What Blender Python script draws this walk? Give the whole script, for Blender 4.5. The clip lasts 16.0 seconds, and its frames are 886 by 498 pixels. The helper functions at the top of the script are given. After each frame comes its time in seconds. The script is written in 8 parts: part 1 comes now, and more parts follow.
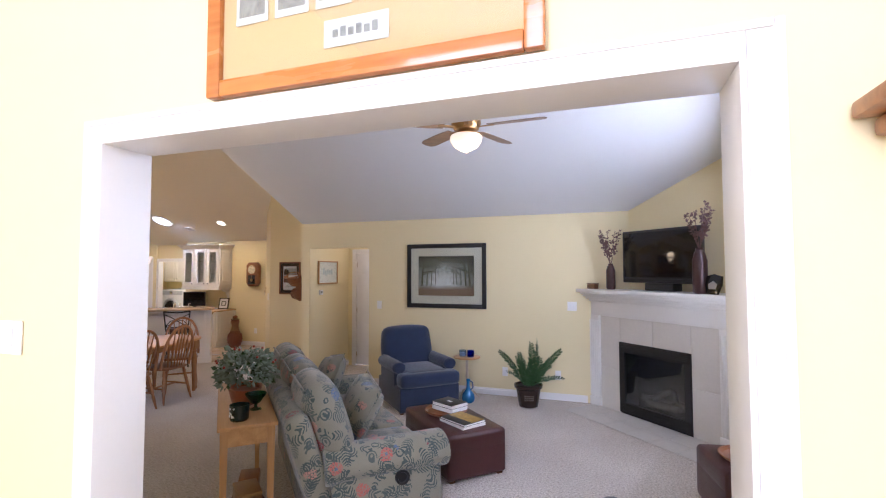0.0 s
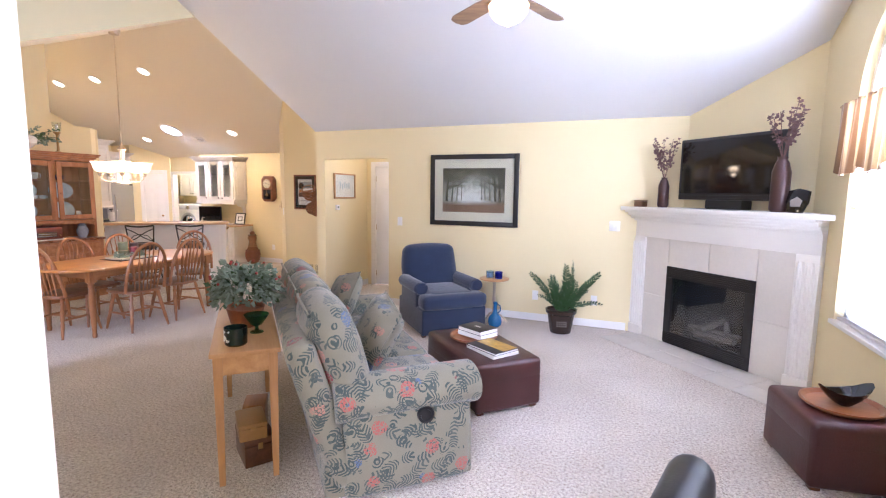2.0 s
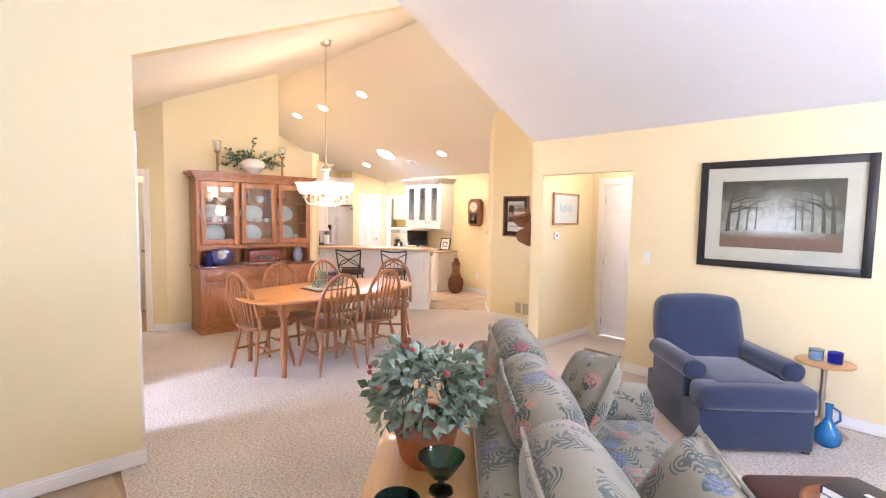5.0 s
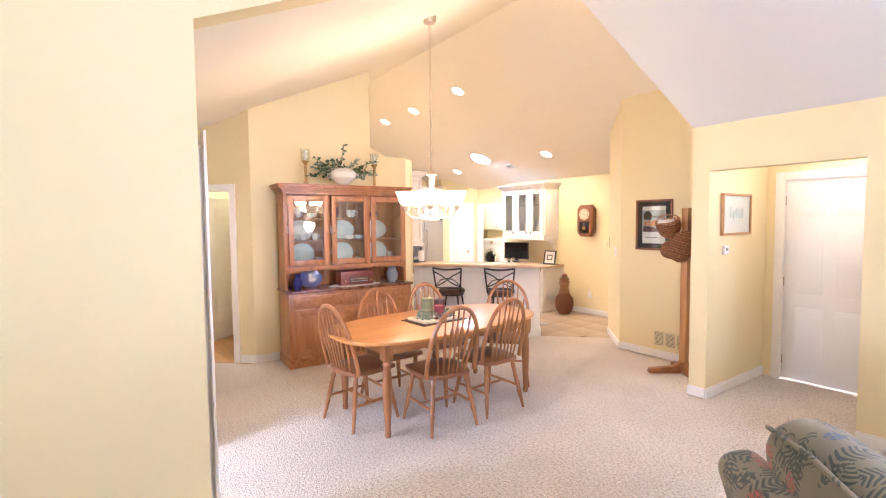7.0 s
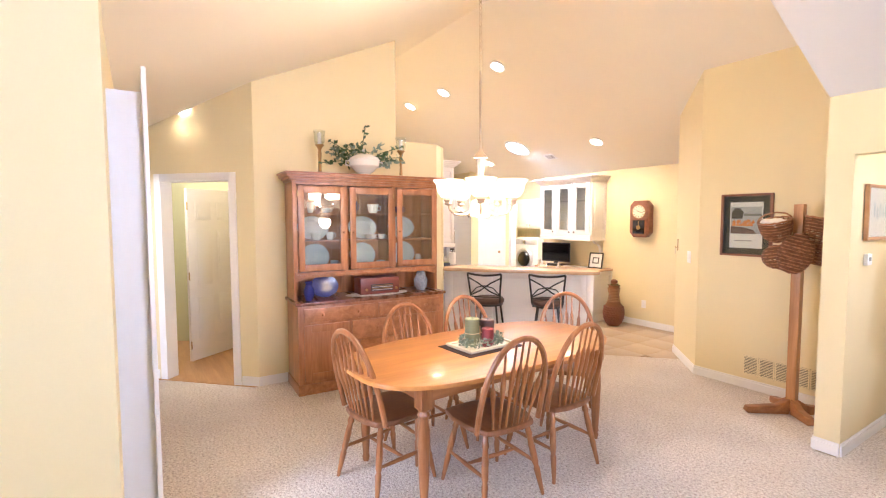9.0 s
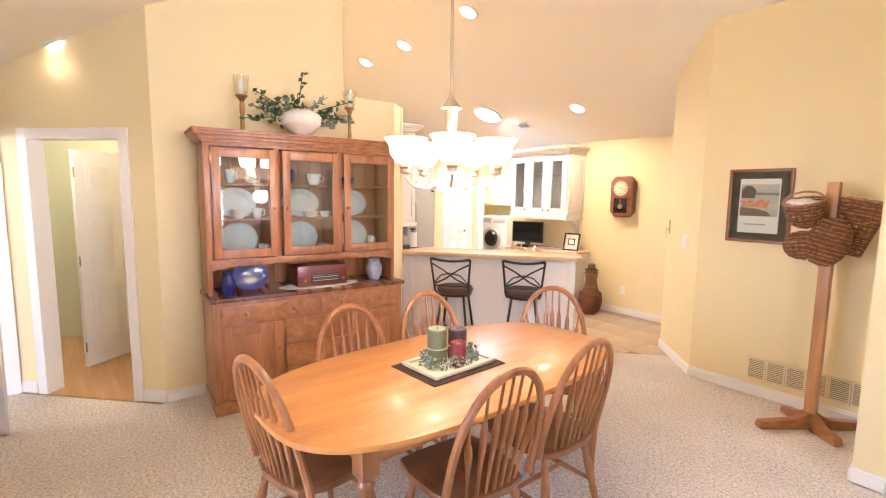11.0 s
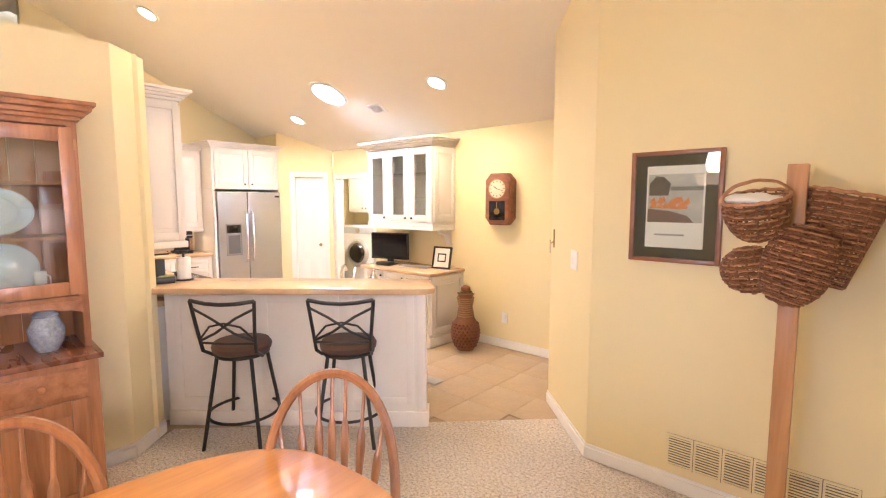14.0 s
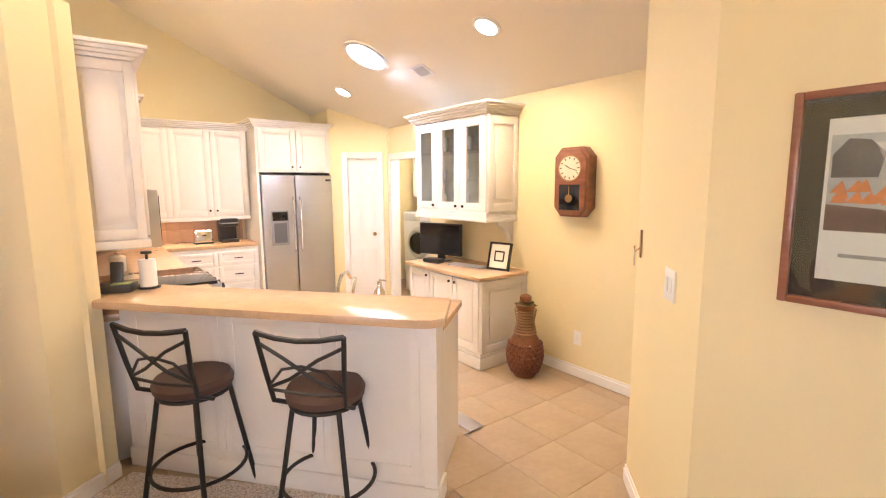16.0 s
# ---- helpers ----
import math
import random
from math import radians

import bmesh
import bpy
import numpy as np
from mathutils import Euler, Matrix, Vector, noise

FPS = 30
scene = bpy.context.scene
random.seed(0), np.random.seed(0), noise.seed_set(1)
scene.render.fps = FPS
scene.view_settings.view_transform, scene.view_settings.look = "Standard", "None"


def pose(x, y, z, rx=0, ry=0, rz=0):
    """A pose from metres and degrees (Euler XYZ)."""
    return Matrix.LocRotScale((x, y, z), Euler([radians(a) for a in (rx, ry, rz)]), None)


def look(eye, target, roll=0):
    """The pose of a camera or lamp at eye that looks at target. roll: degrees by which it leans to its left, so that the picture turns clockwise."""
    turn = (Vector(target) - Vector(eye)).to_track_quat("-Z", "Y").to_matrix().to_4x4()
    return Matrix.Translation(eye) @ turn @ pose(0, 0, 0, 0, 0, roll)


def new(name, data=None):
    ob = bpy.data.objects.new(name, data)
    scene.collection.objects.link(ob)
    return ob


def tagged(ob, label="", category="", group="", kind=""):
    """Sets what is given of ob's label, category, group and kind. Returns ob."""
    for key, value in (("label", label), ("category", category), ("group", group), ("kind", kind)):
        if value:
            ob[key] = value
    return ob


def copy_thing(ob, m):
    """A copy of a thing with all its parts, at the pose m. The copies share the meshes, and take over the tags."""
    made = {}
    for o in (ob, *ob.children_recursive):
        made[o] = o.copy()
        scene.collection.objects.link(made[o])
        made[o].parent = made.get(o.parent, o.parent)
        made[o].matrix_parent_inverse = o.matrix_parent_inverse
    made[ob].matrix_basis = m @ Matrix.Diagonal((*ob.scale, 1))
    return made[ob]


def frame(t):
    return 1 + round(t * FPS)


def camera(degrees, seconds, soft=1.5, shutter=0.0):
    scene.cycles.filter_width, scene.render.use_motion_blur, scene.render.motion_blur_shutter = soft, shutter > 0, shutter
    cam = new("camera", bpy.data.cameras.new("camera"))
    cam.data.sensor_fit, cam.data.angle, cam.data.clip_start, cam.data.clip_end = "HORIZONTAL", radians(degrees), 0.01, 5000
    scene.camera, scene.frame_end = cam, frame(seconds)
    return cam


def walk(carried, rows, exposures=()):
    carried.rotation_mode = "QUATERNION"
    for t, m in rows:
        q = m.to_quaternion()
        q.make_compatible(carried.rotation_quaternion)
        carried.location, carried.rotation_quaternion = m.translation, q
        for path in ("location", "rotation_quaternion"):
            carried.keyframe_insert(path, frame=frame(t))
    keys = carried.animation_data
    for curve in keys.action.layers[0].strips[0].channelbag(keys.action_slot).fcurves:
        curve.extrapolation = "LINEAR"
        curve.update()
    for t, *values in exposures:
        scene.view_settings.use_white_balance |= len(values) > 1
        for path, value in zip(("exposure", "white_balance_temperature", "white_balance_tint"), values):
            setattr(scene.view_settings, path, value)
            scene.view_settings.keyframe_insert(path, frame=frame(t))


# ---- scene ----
cam = camera(86.3, 16.0, soft=1.15)
PATH = [
    (0, (0.692, 0.643, 1.707), (0.029, 2.527, 1.8), -0.1),
    (0.5, (0.651, 0.737, 1.685), (-0.034, 2.616, 1.697), -0.0),
    (1, (0.595, 0.865, 1.658), (-0.109, 2.735, 1.577), 0.2),
    (1.5, (0.506, 1.019, 1.63), (-0.199, 2.884, 1.469), 0.5),
    (2, (0.419, 1.202, 1.594), (-0.321, 3.045, 1.36), 0.8),
    (2.5, (0.283, 1.404, 1.574), (-0.5, 3.221, 1.281), 1.1),
    (3, (0.134, 1.607, 1.587), (-0.762, 3.367, 1.273), 1.3),
    (3.5, (-0.088, 1.816, 1.574), (-1.097, 3.519, 1.288), 1.6),
    (4, (-0.307, 1.993, 1.589), (-1.442, 3.623, 1.356), 1.4),
    (4.5, (-0.483, 2.166, 1.597), (-1.763, 3.691, 1.414), 1.1),
    (5, (-0.65, 2.379, 1.595), (-2.081, 3.768, 1.448), 1.0),
    (7.5, (-2.026, 2.775, 1.652), (-3.676, 3.901, 1.542), -0.7),
    (8, (-2.273, 2.857, 1.657), (-3.939, 3.959, 1.552), -0.5),
    (8.5, (-2.478, 2.981, 1.649), (-4.159, 4.058, 1.533), -0.2),
    (11, (-3.397, 3.603, 1.648), (-4.974, 4.811, 1.416), 0.7),
    (11.5, (-3.553, 3.814, 1.648), (-5.081, 5.082, 1.405), 0.3),
    (12, (-3.695, 4.061, 1.632), (-5.154, 5.406, 1.384), 0.1),
    (12.5, (-3.836, 4.335, 1.633), (-5.202, 5.775, 1.391), -0.4),
    (13, (-3.925, 4.624, 1.622), (-5.218, 6.133, 1.396), -0.8),
    (13.5, (-4.031, 4.928, 1.602), (-5.31, 6.453, 1.402), -0.6),
    (14, (-4.156, 5.266, 1.606), (-5.471, 6.759, 1.409), -0.0),
    (14.5, (-4.272, 5.546, 1.611), (-5.638, 6.992, 1.407), 0.4),
    (15, (-4.379, 5.864, 1.62), (-5.823, 7.227, 1.387), 0.1),
    (15.5, (-4.496, 6.123, 1.635), (-6.014, 7.399, 1.374), -0.1),
    (16, (-4.623, 6.348, 1.633), (-6.21, 7.534, 1.359), -0.4),
]
walk(cam, [(t, look(eye, target, roll)) for t, eye, target, roll in PATH],
     exposures=[(0.0, -1.2, 5120, 25), (0.8, -0.88, 5090, 26), (1.6, -0.47, 5070, 26), (2.4, -0.22, 5150, 28), (3.2, -0.04, 5200, 28), (5.0, 0.2, 5200, 27), (8.0, 0.3, 5180, 26), (11.0, 0.28, 5280, 25), (13.0, 0.24, 5320, 25), (16.0, 0.1, 5460, 24)])

# ---- light ----
world = bpy.data.worlds.new("sky")
scene.world = world
world.use_nodes = True
wn = world.node_tree.nodes
sky = wn.new("ShaderNodeTexSky")
sky.sky_type, sky.sun_disc, sky.sun_elevation, sky.sun_rotation = "NISHITA", False, radians(50), radians(200)
wn["Background"].inputs[1].default_value = 0.15
world.node_tree.links.new(sky.outputs[0], wn["Background"].inputs[0])


def lamp(name, kind, where, power, colour, size=0.1, target=None, size_y=None, spot=None):
    data = bpy.data.lights.new(name, kind)
    data.energy, data.color = power, colour
    if kind == "AREA":
        data.shape, data.size, data.size_y = "RECTANGLE", size, size_y or size
    elif kind == "SUN":
        data.angle = radians(size)
    else:
        data.shadow_soft_size = size
    if kind == "SPOT":
        data.spot_size, data.spot_blend = radians(spot), 0.8
    ob = new(name, data)
    ob.matrix_world = look(where, target) if target else pose(*where)
    return ob


DAY, WARM = (0.91, 0.95, 1.0), (1.0, 0.73, 0.37)
lamp("sun", "SUN", (-6, -8, 9), 2.5, (1.0, 0.95, 0.88), 0.6, (0, 0, 0))
lamp("window_daylight", "AREA", (1.98, 4.55, 1.75), 330, DAY, 1.8, (-4, 4.2, 0.9), 2.0)
lamp("foyer_daylight", "AREA", (0.2, -2.9, 2.6), 600, (1.0, 0.98, 0.96), 2.6, (0.1, 1.6, 1.7), 2.4)
lamp("porch_door_daylight", "AREA", (-4.97, 1.0, 1.3), 105, (0.92, 0.96, 1.0), 0.95, (-5.3, 4.0, 0.4), 1.9)
# four unseen fill points, added to brighten the side rooms; they have no fixtures
lamp("bedroom_fill", "POINT", (-8.85, 3.5, 2.25), 36, (1.0, 0.85, 0.55), 0.2)
lamp("back_room_fill", "POINT", (-7.9, 2.0, 2.2), 25, (1.0, 0.85, 0.6), 0.2)
lamp("laundry_fill", "POINT", (-9.95, 10.0, 2.2), 75, (1.0, 0.86, 0.55), 0.2)
lamp("hall_fill", "POINT", (-2.95, 7.72, 2.3), 24, (1.0, 0.8, 0.55), 0.15)
CANS = [(-9.9, 7.1), (-8.85, 7.1), (-7.5, 7.05), (-7.35, 8.8), (-10.0, 8.9), (-8.05, 3.55)]


def roof(y):
    return 2.51 + 0.445 * (y - 3.06) if y < 6.3 else 2.42 + 0.4715 * (9.55 - y)


for cx, cy in CANS:
    lamp("recessed_lamp_light", "SPOT", (cx, cy, roof(cy) - 0.05), 50 if cx < -9.95 else 120, WARM, 0.07, (cx, cy - 0.12, 0), spot=158)
lamp("skylight_light", "AREA", (-8.88, 8.62, roof(8.62) - 0.06), 40, (0.92, 0.97, 1.0), 0.33, (-8.6, 8.2, 0))
lamp("chandelier_light", "POINT", (-5.19, 5.05, 2.02), 62, WARM, 0.22)
lamp("chandelier_downlight", "POINT", (-5.19, 5.05, 1.60), 18, WARM, 0.08)
lamp("fan_light", "POINT", (-0.45, 4.39, 2.62), 22, (1.0, 0.82, 0.55), 0.12)
lamp("under_cabinet_light", "AREA", (-9.6, 6.5, 1.25), 10, WARM, 2.4, (-9.6, 6.52, 0), 0.1)
lamp("under_cabinet_light", "AREA", (-11.15, 7.4, 1.185), 5, WARM, 0.1, (-11.15, 7.4, 0), 1.2)

# ---- materials ----
def mat(name, colour, rough=0.5, metal=0.0, vary=0.06, scale=6.0, bump=0.0, grain=60.0, spec=0.5, sheen=0.0, coat=0.0, stretch=(1, 1, 1)):
    """A surface with variation at two scales and fine relief."""
    m = bpy.data.materials.new(name)
    m.use_nodes = True
    n, l = m.node_tree.nodes, m.node_tree.links
    b = n["Principled BSDF"]
    b.inputs["Roughness"].default_value, b.inputs["Metallic"].default_value = rough, metal
    b.inputs["Specular IOR Level"].default_value, b.inputs["Sheen Weight"].default_value = spec, sheen
    b.inputs["Coat Weight"].default_value = coat
    co, mp = n.new("ShaderNodeTexCoord"), n.new("ShaderNodeMapping")
    mp.inputs["Scale"].default_value = stretch
    l.new(co.outputs["Object"], mp.inputs["Vector"])
    big, fine = n.new("ShaderNodeTexNoise"), n.new("ShaderNodeTexNoise")
    big.inputs["Scale"].default_value, big.inputs["Detail"].default_value = scale, 3
    fine.inputs["Scale"].default_value, fine.inputs["Detail"].default_value = grain, 4
    mix = n.new("ShaderNodeMix")
    mix.data_type = "RGBA"
    add = n.new("ShaderNodeMath")
    add.operation = "ADD"
    half = n.new("ShaderNodeMath")
    half.operation, half.inputs[1].default_value = "MULTIPLY", 0.5
    l.new(big.outputs[0], add.inputs[0]), l.new(fine.outputs[0], add.inputs[1]), l.new(add.outputs[0], half.inputs[0])
    l.new(half.outputs[0], mix.inputs[0])
    for t in (big, fine):
        l.new(mp.outputs[0], t.inputs["Vector"])
    lo, hi = [max(0, c * (1 - 2.5 * vary)) for c in colour], [min(1, c * (1 + 2.5 * vary)) for c in colour]
    mix.inputs[6].default_value, mix.inputs[7].default_value = (*lo, 1), (*hi, 1)
    l.new(mix.outputs[2], b.inputs["Base Color"])
    rr = n.new("ShaderNodeMapRange")
    rr.inputs[3].default_value, rr.inputs[4].default_value = max(0.02, rough - 0.06), min(1, rough + 0.08)
    l.new(big.outputs[0], rr.inputs[0]), l.new(rr.outputs[0], b.inputs["Roughness"])
    if bump:
        bp = n.new("ShaderNodeBump")
        bp.inputs["Strength"].default_value, bp.inputs["Distance"].default_value = bump, 0.004
        l.new(fine.outputs[0], bp.inputs["Height"]), l.new(bp.outputs[0], b.inputs["Normal"])
    return m


def wood(name, dark, light, rough=0.35, axis=0, coat=0.2, scale=9.0):
    """Wood with long grain along one axis and rings."""
    m = bpy.data.materials.new(name)
    m.use_nodes = True
    n, l = m.node_tree.nodes, m.node_tree.links
    b = n["Principled BSDF"]
    b.inputs["Coat Weight"].default_value = coat
    co, mp = n.new("ShaderNodeTexCoord"), n.new("ShaderNodeMapping")
    s = [scale, scale, scale]
    s[axis] = scale * 0.09
    mp.inputs["Scale"].default_value = s
    info = n.new("ShaderNodeObjectInfo")
    shift = n.new("ShaderNodeVectorMath")
    shift.operation = "ADD"
    l.new(co.outputs["Object"], shift.inputs[0]), l.new(info.outputs["Random"], shift.inputs[1])
    l.new(shift.outputs[0], mp.inputs["Vector"])
    a, c = n.new("ShaderNodeTexNoise"), n.new("ShaderNodeTexNoise")
    a.inputs["Scale"].default_value, a.inputs["Detail"].default_value, a.inputs["Distortion"].default_value = 1.6, 5, 0.6
    c.inputs["Scale"].default_value, c.inputs["Detail"].default_value = 9.0, 3
    l.new(mp.outputs[0], a.inputs["Vector"]), l.new(mp.outputs[0], c.inputs["Vector"])
    av = n.new("ShaderNodeMath")
    av.operation = "MULTIPLY_ADD"
    av.inputs[1].default_value = 0.35
    l.new(c.outputs[0], av.inputs[0]), l.new(a.outputs[0], av.inputs[2])
    ramp = n.new("ShaderNodeValToRGB")
    ramp.color_ramp.elements[0].position, ramp.color_ramp.elements[1].position = 0.42, 0.88
    ramp.color_ramp.elements[0].color, ramp.color_ramp.elements[1].color = (*dark, 1), (*light, 1)
    l.new(av.outputs[0], ramp.inputs[0]), l.new(ramp.outputs[0], b.inputs["Base Color"])
    rr = n.new("ShaderNodeMapRange")
    rr.inputs[3].default_value, rr.inputs[4].default_value = rough - 0.05, rough + 0.1
    l.new(a.outputs[0], rr.inputs[0]), l.new(rr.outputs[0], b.inputs["Roughness"])
    bp = n.new("ShaderNodeBump")
    bp.inputs["Strength"].default_value, bp.inputs["Distance"].default_value = 0.15, 0.002
    l.new(c.outputs[0], bp.inputs["Height"]), l.new(bp.outputs[0], b.inputs["Normal"])
    return m


def glow(name, colour, power):
    m = bpy.data.materials.new(name)
    m.use_nodes = True
    b = m.node_tree.nodes["Principled BSDF"]
    b.inputs["Base Color"].default_value = (*colour, 1)
    b.inputs["Emission Color"].default_value, b.inputs["Emission Strength"].default_value = (*colour, 1), power
    return m


def glass(name, colour=(1, 1, 1), rough=0.02):
    m = bpy.data.materials.new(name)
    m.use_nodes = True
    b = m.node_tree.nodes["Principled BSDF"]
    b.inputs["Base Color"].default_value = (*colour, 1)
    b.inputs["Roughness"].default_value, b.inputs["Transmission Weight"].default_value = rough, 1.0
    b.inputs["IOR"].default_value = 1.45
    return m


def thin_glass(name):
    """A window pane: clear, with a mirror gloss that grows at a slant."""
    m = bpy.data.materials.new(name)
    m.use_nodes = True
    n, l = m.node_tree.nodes, m.node_tree.links
    n.remove(n["Principled BSDF"])
    tr, gl, mx, lw, pw, fr = n.new("ShaderNodeBsdfTransparent"), n.new("ShaderNodeBsdfGlossy"), n.new("ShaderNodeMixShader"), n.new("ShaderNodeLayerWeight"), n.new("ShaderNodeMath"), n.new("ShaderNodeMath")
    gl.inputs["Roughness"].default_value = 0.01
    tr.inputs["Color"].default_value = (0.96, 0.98, 0.97, 1)
    pw.operation, pw.inputs[1].default_value = "POWER", 4
    fr.operation, fr.inputs[1].default_value, fr.inputs[2].default_value = "MULTIPLY_ADD", 0.75, 0.075
    l.new(lw.outputs["Facing"], pw.inputs[0]), l.new(pw.outputs[0], fr.inputs[0])
    l.new(fr.outputs[0], mx.inputs[0]), l.new(tr.outputs[0], mx.inputs[1]), l.new(gl.outputs[0], mx.inputs[2])
    l.new(mx.outputs[0], n["Material Output"].inputs[0])
    return m


def carpet_mat():
    m = mat("carpet", (0.50, 0.425, 0.345), 0.95, 0, 0.20, 2.2, 0, 95, 0.15, 0.3)
    n, l = m.node_tree.nodes, m.node_tree.links
    b = n["Principled BSDF"]
    co = n.new("ShaderNodeTexCoord")
    v, w = n.new("ShaderNodeTexVoronoi"), n.new("ShaderNodeTexNoise")
    v.inputs["Scale"].default_value, w.inputs["Scale"].default_value, w.inputs["Detail"].default_value = 95, 36, 4
    av = n.new("ShaderNodeMath")
    av.operation = "ADD"
    l.new(co.outputs["Object"], v.inputs["Vector"]), l.new(co.outputs["Object"], w.inputs["Vector"])
    l.new(v.outputs["Distance"], av.inputs[0]), l.new(w.outputs[0], av.inputs[1])
    bp = n.new("ShaderNodeBump")
    bp.inputs["Strength"].default_value, bp.inputs["Distance"].default_value = 0.8, 0.012
    l.new(av.outputs[0], bp.inputs["Height"]), l.new(bp.outputs[0], b.inputs["Normal"])
    # flecks of darker and paler yarn over wide, faintly trodden patches
    f, p = n.new("ShaderNodeTexNoise"), n.new("ShaderNodeTexNoise")
    f.inputs["Scale"].default_value, f.inputs["Detail"].default_value, f.inputs["Roughness"].default_value = 58, 6, 0.85
    p.inputs["Scale"].default_value, p.inputs["Detail"].default_value = 1.1, 3
    ramp, ramp2, mul = n.new("ShaderNodeValToRGB"), n.new("ShaderNodeValToRGB"), n.new("ShaderNodeMix")
    e = ramp.color_ramp.elements
    e[0].position, e[0].color, e[1].position, e[1].color = 0.36, (0.27, 0.21, 0.155, 1), 0.60, (0.86, 0.80, 0.72, 1)
    x = e.new(0.49)
    x.color = (0.65, 0.575, 0.495, 1)
    e = ramp2.color_ramp.elements
    e[0].position, e[0].color, e[1].position, e[1].color = 0.35, (0.84, 0.82, 0.80, 1), 0.65, (1.0, 1.0, 1.0, 1)
    mul.data_type, mul.blend_type = "RGBA", "MULTIPLY"
    mul.inputs[0].default_value = 1.0
    l.new(co.outputs["Object"], f.inputs["Vector"]), l.new(co.outputs["Object"], p.inputs["Vector"])
    l.new(f.outputs[0], ramp.inputs[0]), l.new(p.outputs[0], ramp2.inputs[0])
    l.new(ramp.outputs[0], mul.inputs[6]), l.new(ramp2.outputs[0], mul.inputs[7]), l.new(mul.outputs[2], b.inputs["Base Color"])
    return m


PAINT = mat("yellow_wall_paint", (0.78, 0.675, 0.40), 0.62, 0, 0.012, 1.5, 0.05, 180, 0.3)
CEIL = mat("ceiling_paint", (0.73, 0.73, 0.72), 0.8, 0, 0.01, 1.2, 0.06, 150, 0.2)
# white ceiling paint with the glow of the warm lamps mixed into its colour
LAMPLITCEIL = mat("lamplit_ceiling_paint", (0.85, 0.80, 0.69), 0.8, 0, 0.01, 1.2, 0.06, 150, 0.2)
TRIM = mat("white_trim_paint", (0.82, 0.80, 0.77), 0.35, 0, 0.012, 3, 0.02, 80)
CABINET = mat("white_cabinet_paint", (0.80, 0.76, 0.70), 0.38, 0, 0.02, 4, 0.03, 60)
CARPET = carpet_mat()
TILE = mat("beige_floor_tile", (0.44, 0.33, 0.205), 0.34, 0, 0.10, 3.5, 0.05, 25)
GROUT = mat("tile_grout", (0.43, 0.32, 0.215), 0.9, 0, 0.06, 20, 0.2, 90)
HEARTH = mat("pale_hearth_tile", (0.60, 0.56, 0.50), 0.45, 0, 0.05, 4, 0.05, 30)
OAK = wood("oak_along_x", (0.20, 0.075, 0.024), (0.39, 0.17, 0.06), 0.32, 0)
OAKY = wood("oak_along_y", (0.22, 0.085, 0.027), (0.42, 0.19, 0.068), 0.32, 1)
OAKZ = wood("oak_upright", (0.20, 0.075, 0.024), (0.39, 0.17, 0.06), 0.32, 2)
TABLEOAK = wood("polished_table_oak", (0.42, 0.17, 0.035), (0.60, 0.28, 0.075), 0.30, 1, 0.12)
HUTCHOAK = wood("hutch_oak_upright", (0.26, 0.10, 0.038), (0.47, 0.215, 0.092), 0.34, 2)
HUTCHOAKY = wood("hutch_oak_along", (0.26, 0.10, 0.038), (0.47, 0.215, 0.092), 0.34, 1)
PINE = wood("honey_pine", (0.46, 0.24, 0.085), (0.62, 0.36, 0.15), 0.38, 0)
PINEZ = wood("honey_pine_upright", (0.46, 0.24, 0.085), (0.62, 0.36, 0.15), 0.38, 2)
WALNUT = wood("dark_walnut", (0.07, 0.028, 0.012), (0.17, 0.07, 0.032), 0.35, 0)
BLUEFABRIC = mat("navy_blue_upholstery", (0.028, 0.040, 0.080), 0.9, 0, 0.14, 9, 0.4, 300, 0.2, 0.4)
LEATHER = mat("oxblood_leather", (0.055, 0.015, 0.014), 0.34, 0, 0.16, 5, 0.3, 110, 0.5)
BLACKLEATHER = mat("black_leather", (0.012, 0.013, 0.018), 0.33, 0, 0.15, 5, 0.3, 100)
BLACK = mat("satin_black_metal", (0.012, 0.011, 0.011), 0.45, 0.0, 0.1, 8, 0.05, 60)
BLACKFRAME = mat("black_picture_frame", (0.015, 0.014, 0.014), 0.35, 0, 0.1, 8, 0.05, 60)
SCREEN = mat("black_glass_screen", (0.006, 0.006, 0.007), 0.07, 0, 0.02, 3, 0, 40, 0.6)
BRASS = mat("antique_brass", (0.40, 0.25, 0.10), 0.32, 0.95, 0.12, 9, 0.08, 70)
NICKEL = mat("brushed_nickel", (0.55, 0.47, 0.36), 0.33, 0.95, 0.08, 9, 0.05, 90)
STEEL = mat("brushed_stainless_steel", (0.50, 0.50, 0.51), 0.32, 0.85, 0.03, 2, 0.03, 60, stretch=(1, 1, 8))
CHROME = mat("chrome", (0.75, 0.75, 0.77), 0.12, 1.0, 0.02, 3, 0, 40)
PORCELAIN = mat("white_porcelain", (0.78, 0.77, 0.74), 0.18, 0, 0.02, 5, 0, 30)
PALEBLUE = mat("pale_blue_china", (0.60, 0.68, 0.70), 0.16, 0, 0.04, 8, 0, 30)
BLUECHINA = mat("cobalt_patterned_china", (0.045, 0.06, 0.24), 0.16, 0, 0.33, 26, 0, 60)
PAPER = mat("white_paper", (0.80, 0.79, 0.76), 0.7, 0, 0.02, 6, 0, 60)
COUNTER = mat("tan_stone_counter", (0.58, 0.40, 0.23), 0.18, 0, 0.10, 14, 0, 120)
WICKER = mat("brown_wicker", (0.19, 0.075, 0.030), 0.55, 0, 0.35, 30, 0.4, 90)
LEAF = mat("dark_green_leaf", (0.035, 0.085, 0.025), 0.4, 0, 0.25, 12, 0.1, 40)
